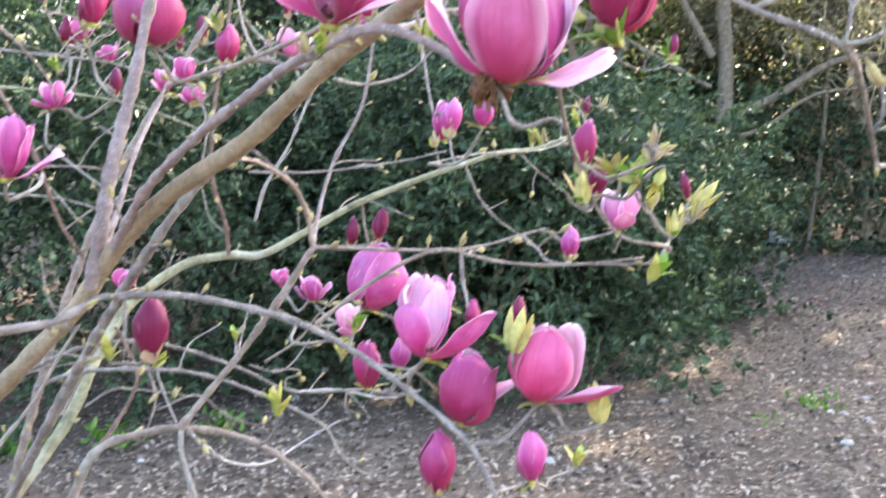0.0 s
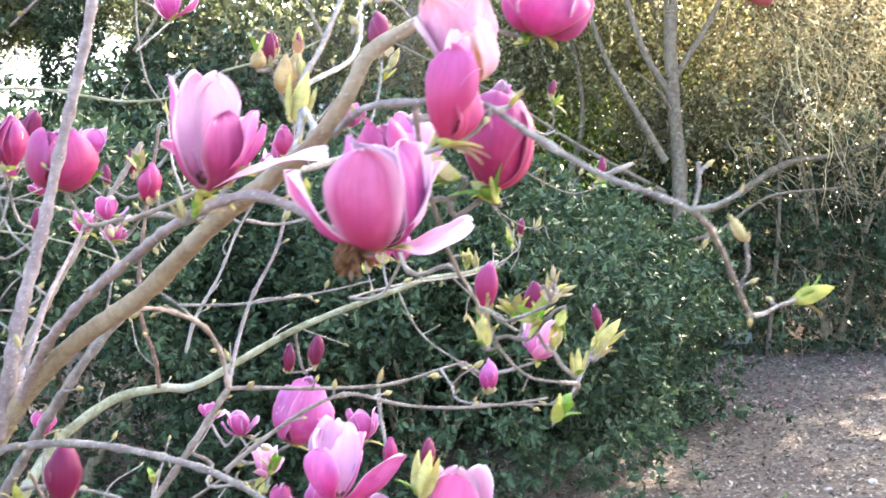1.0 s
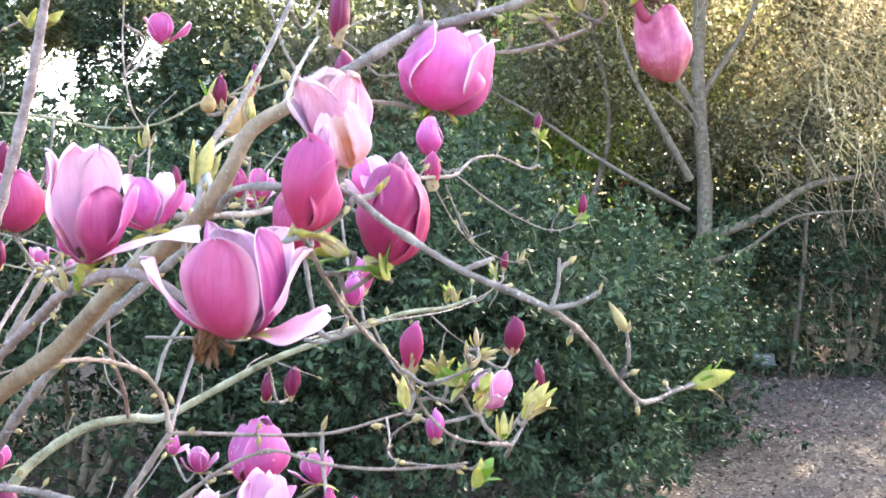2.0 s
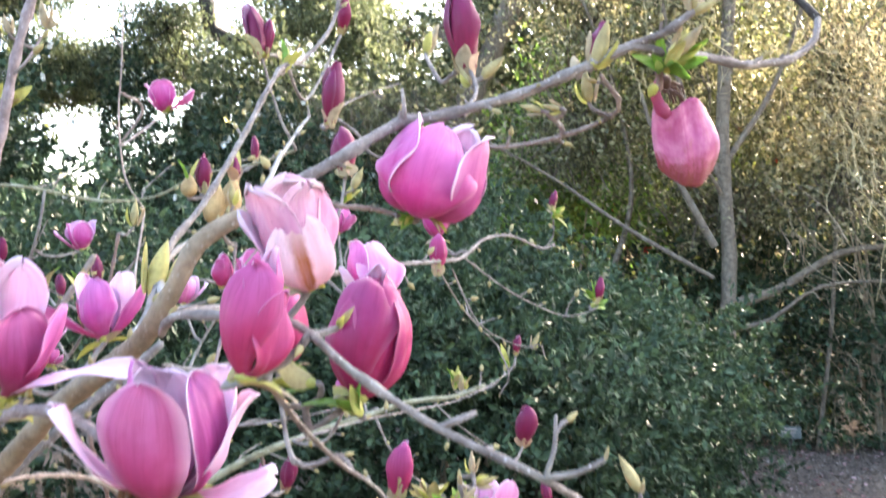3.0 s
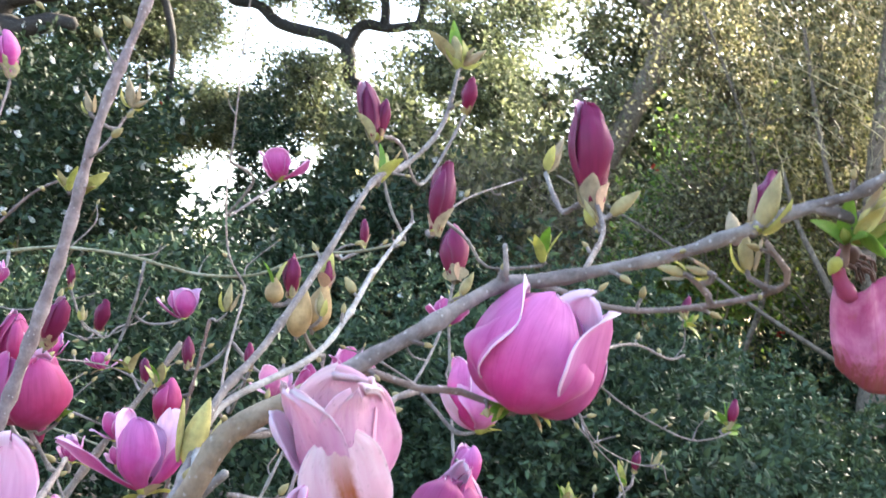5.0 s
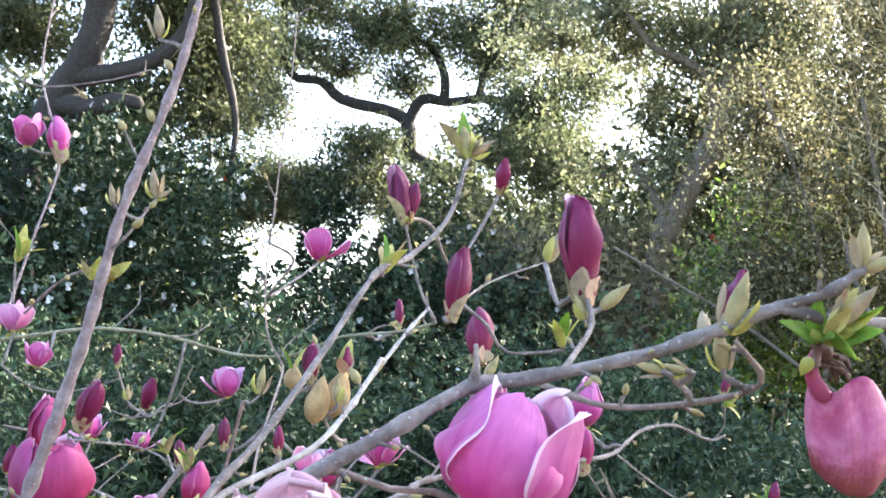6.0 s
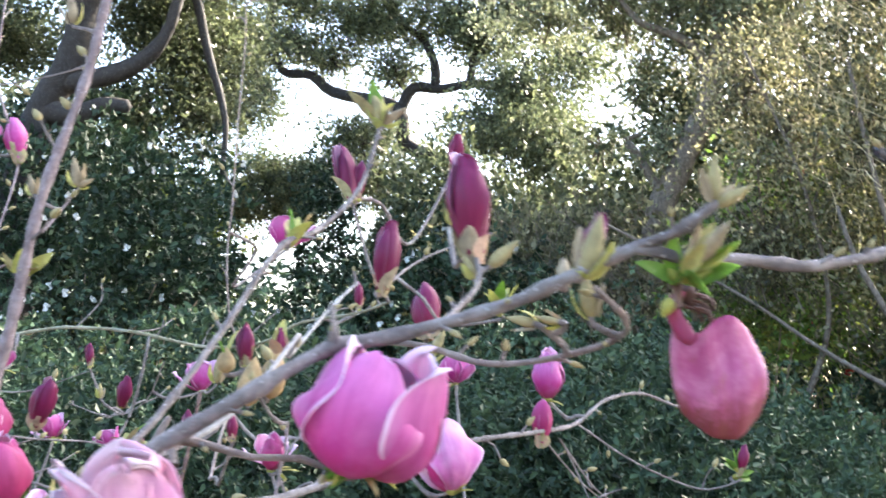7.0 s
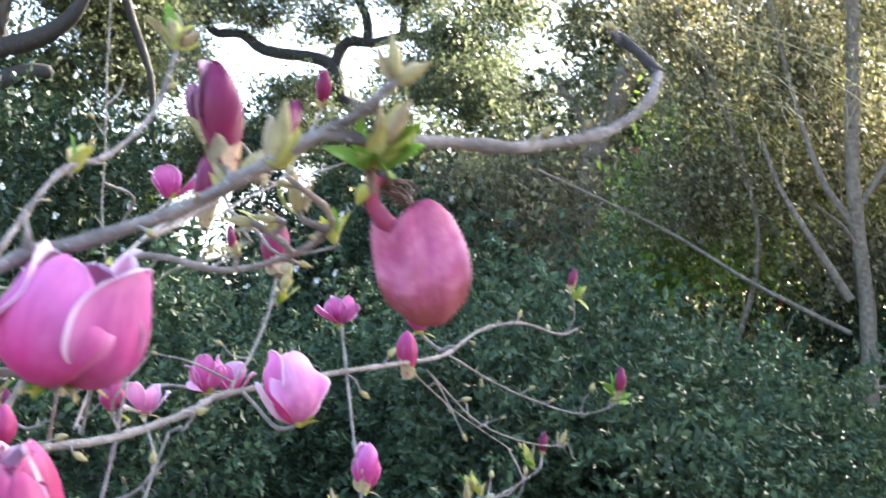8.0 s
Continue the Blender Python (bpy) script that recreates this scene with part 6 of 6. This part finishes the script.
blossom("goblet", petal_deep, 0.6, (-0.132, 2.100, 1.553), (-0.130, 2.100, 1.609), 72)
blossom("cup", petal_pale, 0.9, (-0.341, 2.700, 1.508), (-0.337, 2.700, 1.578), 73)
blossom("goblet", petal_deep, 0.8, (0.059, 1.500, 1.478), (0.053, 1.500, 1.574), 74)
blossom("bud", petal_dark, 0.3, (0.376, 1.220, 1.764), (0.389, 1.240, 1.808), 75)
blossom("goblet", petal_lilac, 0.6, (0.070, 2.100, 1.363), (0.077, 2.100, 1.424), 76)
blossom("cup", petal_lilac, 0.8, (-0.004, 2.200, 1.026), (-0.014, 2.200, 1.094), 77)
blossom("cup", petal_lilac, 0.9, (-0.598, 2.200, 1.051), (-0.597, 2.200, 1.104), 78)
blossom("cup", petal_lilac, 0.9, (-0.495, 2.300, 1.444), (-0.496, 2.300, 1.494), 79)
blossom("goblet", petal_deep, 0.5, (-0.641, 2.200, 1.550), (-0.636, 2.200, 1.653), 80)

shoot("cluster", (0.273, 1.550, 1.167), (0.295, 1.550, 1.207), 5.0)
shoot("leafy", (0.488, 1.230, 1.347), (0.529, 1.240, 1.358), 4.6)
shoot("leafy", (0.094, 1.779, 1.977), (0.073, 1.800, 2.051), 6.1)
shoot("leafy", (0.040, 1.630, 1.822), (0.049, 1.650, 1.875), 4.4)
shoot("fuzzy", (-0.115, 1.950, 1.657), (-0.120, 1.950, 1.717), 3.4)
shoot("fuzzy", (-0.085, 1.950, 1.675), (-0.088, 1.950, 1.723), 3.4)
shoot("plump", (-0.036, 1.330, 1.553), (-0.023, 1.330, 1.608), 5.8)
shoot("plump", (0.440, 1.222, 1.764), (0.466, 1.195, 1.800), 3.9)
shoot("fuzzy", (0.378, 1.220, 1.760), (0.390, 1.210, 1.799), 4.3)
shoot("fuzzy", (0.379, 1.270, 1.736), (0.373, 1.270, 1.763), 3.3)
shoot("fuzzy", (0.281, 1.440, 1.786), (0.312, 1.440, 1.815), 3.4)
shoot("fuzzy", (0.269, 1.440, 1.776), (0.256, 1.440, 1.799), 2.5)
shoot("leafy", (0.193, 2.100, 1.776), (0.189, 2.100, 1.828), 5.0)
shoot("fuzzy", (-0.372, 1.900, 2.152), (-0.379, 1.900, 2.207), 4.8)
shoot("leafy", (-0.397, 1.860, 1.809), (-0.326, 1.800, 1.835), 4.4)
shoot("leafy", (-0.409, 1.860, 1.808), (-0.423, 1.860, 1.853), 3.8)
shoot("fuzzy", (-0.360, 1.920, 1.932), (-0.375, 1.920, 1.984), 4.3)
shoot("fuzzy", (-0.360, 1.920, 1.932), (-0.335, 1.920, 1.943), 2.5)
shoot("fuzzy", (-0.394, 1.870, 1.912), (-0.409, 1.870, 1.948), 3.2)
shoot("fuzzy", (0.404, 1.100, 1.416), (0.385, 1.100, 1.448), 3.2)
shoot("fuzzy", (0.405, 1.100, 1.415), (0.407, 1.100, 1.428), 1.2)
shoot("fuzzy", (0.362, 0.965, 1.461), (0.364, 0.965, 1.468), 0.9)
shoot("leafy", (0.363, 1.840, 1.212), (0.416, 1.840, 1.260), 5.3)
shoot("fuzzy", (0.265, 1.500, 1.328), (0.286, 1.500, 1.346), 2.3)
shoot("fuzzy", (0.263, 1.500, 1.346), (0.262, 1.500, 1.367), 1.9)
shoot("leafy", (0.185, 1.600, 1.265), (0.189, 1.600, 1.311), 4.7)
shoot("leafy", (0.262, 1.580, 1.296), (0.235, 1.550, 1.314), 4.0)
shoot("leafy", (0.235, 1.600, 1.303), (0.212, 1.600, 1.322), 3.6)
shoot("fuzzy", (0.281, 1.600, 1.256), (0.277, 1.600, 1.283), 2.3)
shoot("plump", (0.095, 1.580, 1.064), (0.111, 1.580, 1.138), 6.6)
shoot("plump", (0.218, 1.600, 0.961), (0.209, 1.600, 1.030), 6.2)
shoot("leafy", (0.220, 1.900, 0.805), (0.225, 1.900, 0.849), 4.0)
shoot("leafy", (-0.273, 1.900, 0.889), (-0.270, 1.900, 0.944), 5.1)
shoot("leafy", (-0.355, 2.000, 0.997), (-0.352, 2.000, 1.038), 3.3)
shoot("leafy", (-0.146, 1.900, 1.028), (-0.137, 1.900, 1.056), 4.0)
shoot("leafy", (-0.161, 1.850, 0.997), (-0.154, 1.850, 1.034), 3.7)
shoot("fuzzy", (-0.132, 1.170, 1.447), (-0.137, 1.170, 1.473), 2.7)
shoot("leafy", (-0.123, 1.170, 1.448), (-0.106, 1.160, 1.475), 3.3)
shoot("fuzzy", (-0.322, 1.050, 1.218), (-0.306, 1.050, 1.228), 1.7)
shoot("fuzzy", (0.029, 1.970, 1.164), (0.043, 1.970, 1.202), 2.8)
shoot("leafy", (0.181, 1.210, 1.457), (0.162, 1.200, 1.480), 4.4)
shoot("leafy", (0.143, 1.200, 1.484), (0.104, 1.200, 1.491), 5.0)
shoot("fuzzy", (0.181, 1.030, 1.543), (0.193, 1.020, 1.557), 1.9)
shoot("leafy", (0.108, 1.000, 1.503), (0.127, 1.000, 1.519), 2.5)
shoot("leafy", (0.228, 1.230, 1.632), (0.256, 1.220, 1.635), 2.8)
shoot("leafy", (0.222, 1.236, 1.630), (0.208, 1.226, 1.624), 2.2)
shoot("fuzzy", (0.338, 1.300, 1.732), (0.324, 1.300, 1.736), 2.3)
shoot("leafy", (0.036, 2.350, 1.701), (0.054, 2.350, 1.749), 4.0)
shoot("fuzzy", (0.216, 1.600, 1.842), (0.230, 1.600, 1.878), 3.8)
shoot("leafy", (0.259, 3.100, 1.290), (0.245, 3.100, 1.329), 4.4)
shoot("leafy", (0.232, 3.100, 1.289), (0.233, 3.100, 1.326), 5.5)
shoot("leafy", (0.466, 3.120, 1.714), (0.496, 3.100, 1.731), 4.4)
shoot("leafy", (0.558, 2.950, 1.514), (0.542, 2.950, 1.546), 5.0)
shoot("leafy", (0.546, 2.950, 1.503), (0.603, 2.950, 1.522), 4.4)
shoot("leafy", (0.367, 3.200, 1.337), (0.355, 3.200, 1.363), 5.0)
shoot("fuzzy", (0.425, 3.200, 1.387), (0.445, 3.200, 1.425), 4.3)
shoot("fuzzy", (0.058, 2.300, 1.725), (0.072, 2.300, 1.755), 4.3)
shoot("fuzzy", (0.470, 3.120, 1.726), (0.453, 3.120, 1.751), 2.8)
shoot("leafy", (-0.963, 2.600, 1.887), (-0.945, 2.600, 1.946), 6.6)
shoot("leafy", (-0.638, 2.700, 1.525), (-0.655, 2.700, 1.569), 5.5)
shoot("fuzzy", (-0.422, 2.600, 1.664), (-0.421, 2.600, 1.708), 5.7)
shoot("fuzzy", (-1.067, 3.400, 1.601), (-1.074, 3.400, 1.653), 4.3)
shoot("leafy", (-0.705, 2.200, 1.455), (-0.710, 2.200, 1.467), 3.3)
shoot("leafy", (-0.435, 1.950, 1.503), (-0.426, 1.950, 1.535), 3.8)
shoot("leafy", (-0.431, 2.300, 1.533), (-0.427, 2.300, 1.573), 4.4)
shoot("leafy", (-0.014, 1.200, 1.458), (-0.016, 1.200, 1.475), 3.3)
shoot("fuzzy", (0.250, 2.950, 1.301), (0.249, 2.950, 1.347), 4.3)
shoot("fuzzy", (-0.019, 2.900, 1.295), (-0.026, 2.900, 1.343), 4.3)
shoot("leafy", (-0.544, 1.900, 0.982), (-0.547, 1.900, 1.019), 4.4)
shoot("leafy", (-0.475, 1.900, 0.972), (-0.451, 1.900, 0.996), 3.3)
shoot("fuzzy", (0.095, 1.780, 1.981), (0.080, 1.780, 2.040), 4.3)
shoot("fuzzy", (0.097, 1.780, 1.983), (0.130, 1.780, 2.003), 3.4)
shoot("fuzzy", (0.445, 1.215, 1.769), (0.472, 1.200, 1.796), 3.7)
shoot("fuzzy", (0.364, 1.230, 1.756), (0.361, 1.250, 1.777), 2.9)
shoot("fuzzy", (0.355, 1.300, 1.734), (0.343, 1.300, 1.736), 2.0)
shoot("fuzzy", (0.458, 1.200, 1.805), (0.458, 1.200, 1.835), 3.0)
shoot("fuzzy", (0.459, 1.200, 1.803), (0.481, 1.200, 1.815), 2.6)
shoot("plump", (0.312, 1.600, 1.221), (0.316, 1.600, 1.260), 3.8)
shoot("plump", (0.344, 1.620, 1.258), (0.379, 1.620, 1.297), 5.0)
shoot("plump", (0.185, 1.540, 1.271), (0.179, 1.540, 1.315), 4.4)
shoot("leafy", (0.226, 1.600, 1.297), (0.233, 1.600, 1.335), 4.5)
shoot("leafy", (0.257, 1.600, 1.293), (0.267, 1.600, 1.331), 4.2)
shoot("fuzzy", (0.277, 1.550, 1.351), (0.274, 1.550, 1.377), 2.6)
shoot("fuzzy", (0.281, 1.550, 1.337), (0.306, 1.550, 1.348), 2.8)
shoot("fuzzy", (0.280, 1.600, 1.262), (0.296, 1.600, 1.285), 2.6)
shoot("green", (0.438, 1.228, 1.760), (0.478, 1.205, 1.772), 4.6)
shoot("green", (0.436, 1.228, 1.758), (0.428, 1.205, 1.772), 3.2)
shoot("fuzzy", (0.262, 1.550, 1.343), (0.270, 1.550, 1.321), 2.4)
shoot("leafy", (0.294, 1.580, 1.313), (0.284, 1.580, 1.283), 3.8)
shoot("fuzzy", (0.342, 1.600, 1.247), (0.355, 1.600, 1.274), 3.0)
husk((-0.116, 1.95, 1.646), (-0.107, 1.94, 1.71), 0.42, [(leaf_young, 0.3, 0.62, 20, 8)], 801)
husk((-0.106, 2.0, 1.655), (-0.092, 1.99, 1.722), 0.5, [(leaf_young, 0.75, 0.85, 30, 4), (scale_blush, 0.42, 0.9, 180, 24), (scale_blush, 0.42, 0.9, 0, 22)], 802)
husk((-0.156, 1.97, 1.688), (-0.155, 1.96, 1.722), 0.66, [(leaf_green, 1.2, 0.6, 190, 8), (leaf_young, 1.1, 0.6, 10, 12)], 803)
stem("spur", bark_pale, 5.4, 5.0, [(-0.036, 1.27, 1.492), (-0.027, 1.245, 1.509), (-0.024, 1.24, 1.525)])
stem("spur", bark_grey, 2.4, 1.6, [(0.212, 1.229, 1.711), (0.213, 1.222, 1.722), (0.211, 1.22, 1.739)])


def sprout():
    """Short spurs with a downy tip along the stems."""
    rng = np.random.default_rng(8)
    tips = [pod(0.011 * k, 0.0045 * k, scale_skin, i) for i, k in enumerate((0.7, 1.0, 1.4, 1.9))]
    for line in skeleton[:woody]:
        at = rng.uniform(0.02, 0.08)
        gone = np.concatenate([[0], np.cumsum(np.linalg.norm(np.diff(line, axis=0), axis=1))])
        while at < gone[-1]:
            i = min(int(np.searchsorted(gone, at)), len(line) - 2)
            along = line[i + 1] - line[i]
            along /= np.linalg.norm(along)
            out = np.cross(along, rng.standard_normal(3))
            out = out / np.linalg.norm(out) + 0.55 * along + np.array([0, 0, 0.35])
            out /= np.linalg.norm(out)
            long = rng.choice([0.008, 0.012, 0.02, 0.05, 0.12], p=[0.28, 0.24, 0.2, 0.16, 0.12])
            long = min(long, 0.012) if line[i][1] < 1.6 else long
            end = line[i] + out * long
            bow = line[i] + out * long * 0.5 + rng.normal(0, 0.12 * long, 3)
            me, _ = tube("spur", [tuple(q - ROOT) for q in (line[i], bow, end)], 0.0021, 0.0014, bark_grey, 0.01, 6, 0.25, seed=i)
            twig = part("spur", me, magnolia)
            part("leaf_bud", tips[int(rng.integers(0, 2 if line[i][1] < 1.6 else 4))], twig, Matrix.Translation(Vector(end - ROOT)) @ turned(out, rng.uniform(0, 360)))
            at += rng.uniform(0.04, 0.15)


sprout()


def eased(u, values):
    """A smooth line through evenly spaced values."""
    p = [2 * values[0] - values[1], *values, 2 * values[-1] - values[-2]]
    i = min(int(u * (len(values) - 1)), len(values) - 2)
    k = u * (len(values) - 1) - i
    a, b, c, d = p[i:i + 4]
    return 0.5 * (2 * b + (c - a) * k + (2 * a - 5 * b + 4 * c - d) * k * k + (3 * b - a - 3 * c + d) * k ** 3)


def sheet(name, left, right, top, low, depth, mats, thick=0.0012, cols=19, rows=21):
    """A limp petal: a sheet between two side lines and two end lines, in metres, x across and z up."""
    rng = np.random.default_rng(4)
    ph = rng.uniform(0, 6.28, 6)
    verts, uv = [], []
    for i in range(rows):
        v = i / (rows - 1)
        for j in range(cols):
            u = j / (cols - 1)
            x0, x1 = eased(v, left), eased(v, right)
            z0, z1 = eased(u, top), eased(u, low)
            fold = depth * (0.5 * (2 * u - 1) ** 2 - 0.8 * math.exp(-((u - 0.34 - 0.12 * v) / 0.09) ** 2) * (1 - v) - 0.4 * math.sin(math.pi * v))
            fold += 0.12 * depth * (math.sin(7 * u + ph[0] + 2 * v) + math.sin(9 * v + ph[1] + 3 * u)) + 0.14 * depth * math.sin(15 * u + ph[2]) * v * v
            edge = 1 + 0.01 * math.sin(19 * u + ph[3]) * (v > 0.7)
            verts.append(np.array([x0 + (x1 - x0) * u, fold, (z0 + (z1 - z0) * v) * edge]))
            uv.append((u, v))
    g = np.array(verts).reshape(rows, cols, 3)
    for _ in range(2):
        g[1:-1, 1:-1] = (g[:-2, 1:-1] + g[2:, 1:-1] + g[1:-1, :-2] + g[1:-1, 2:] + 2 * g[1:-1, 1:-1]) / 6
        for line in (g[0], g[-1], g[:, 0], g[:, -1]):
            line[1:-1] = (line[:-2] + line[2:] + 2 * line[1:-1]) / 4
    back = g + np.array([0, thick, 0])
    k = rows * cols
    faces, slots = [], []
    for i in range(rows - 1):
        for j in range(cols - 1):
            q = (i * cols + j, (i + 1) * cols + j, (i + 1) * cols + j + 1, i * cols + j + 1)
            faces += [q, tuple(k + w for w in reversed(q))]
            slots += [0, 1]
    ring = [i * cols for i in range(rows)] + [(rows - 1) * cols + j for j in range(1, cols)] + [i * cols + cols - 1 for i in range(rows - 2, -1, -1)] + list(range(cols - 2, 0, -1))
    for a, b in zip(ring, ring[1:] + ring[:1]):
        faces.append((a, k + a, k + b, b))
        slots.append(0)
    return mesh_from(name, list(g.reshape(-1, 3)) + list(back.reshape(-1, 3)), faces, list(mats), slots, uv + uv)


def withered():
    """The brown remains under the open flower and the last hanging petal of a spent one."""
    at = np.array((0.04, 1.03, 1.437))
    root = part("spent_flower", pod(0.018, 0.01, petal_brown[0], 3), magnolia, Matrix.Translation(Vector(at - ROOT)) @ pose(0, 0, 0, 165, 10, 0), "withered brown petals")
    rng = np.random.default_rng(3)
    for i in range(26):
        bend = rng.uniform(5, 45), 30 * rng.uniform(-1, 1), 60 * rng.uniform(-1, 1)
        me = tepal(0.034 * rng.uniform(0.5, 1.2), petal_brown, 70 + i, i * 63 + rng.uniform(-20, 20), 1.0, rng.uniform(0.22, 0.42), (bend[0], bend[0], bend[1], bend[2], bend[2]),
                   cup=50, wave=4.0, rag=0.1, fine=False)
        part("petal", me, root, pose(0, 0, 0.004 * rng.random()))
    at = np.array((0.436, 1.231, 1.742))
    root = part("spent_flower", pod(0.014, 0.008, leaf_young, 5), magnolia, Matrix.Translation(Vector(at - ROOT)) @ pose(-0.004, 0.0, 0.006, 0, 200, 0), "spent flower with one hanging pink petal")
    up = root.matrix_basis.inverted() @ Matrix.Translation(Vector(at - ROOT)) @ pose(-0.003, 0.012, -0.014, 0, 0, 8)
    me = sheet("petal", (0.002, -0.001, 0.0, 0.002, 0.007), (0.05, 0.057, 0.061, 0.062, 0.058), (0.006, -0.003, 0.007, 0.011, 0.002), (-0.052, -0.064, -0.069, -0.067, -0.053), 0.015, petal_old)
    part("petal", me, root, up)
    me, _ = tube("petal_claw", [(0.005, -0.002, 0.026), (0.001, -0.002, 0.018), (0.001, -0.002, 0.01), (0.005, -0.001, 0.002), (0.013, 0.001, -0.006)], 0.0036, 0.006, petal_deep[0], 0.003, 9)
    part("petal_claw", me, root, up)
    for i in range(15):
        a = rng.uniform(-1, 1)
        q = np.array([0.01 + 0.008 * a, rng.uniform(-0.008, 0.006), 0.024 - 0.012 * rng.random()])
        e = q + np.array([0.006 + 0.01 * rng.random(), rng.uniform(-0.004, 0.004), -0.012 * rng.random() - 0.002])
        me, _ = tube("stamen", [tuple(q), tuple((q + e) / 2 + np.array([0.002, 0, 0.003])), tuple(e)], 0.0012, 0.0008, petal_brown[0], 0.003, 5, seed=i)
        part("stamen", me, root, up)
    part("stamen_cone", pod(0.016, 0.009, petal_brown[0], 9), root, up @ pose(0.01, 0.001, 0.03, 180, 0, 0))
    attach(at + np.array([0, 0, 0.004]), np.array([0, 0, -1.0]), 0.003, bark_red)


withered()
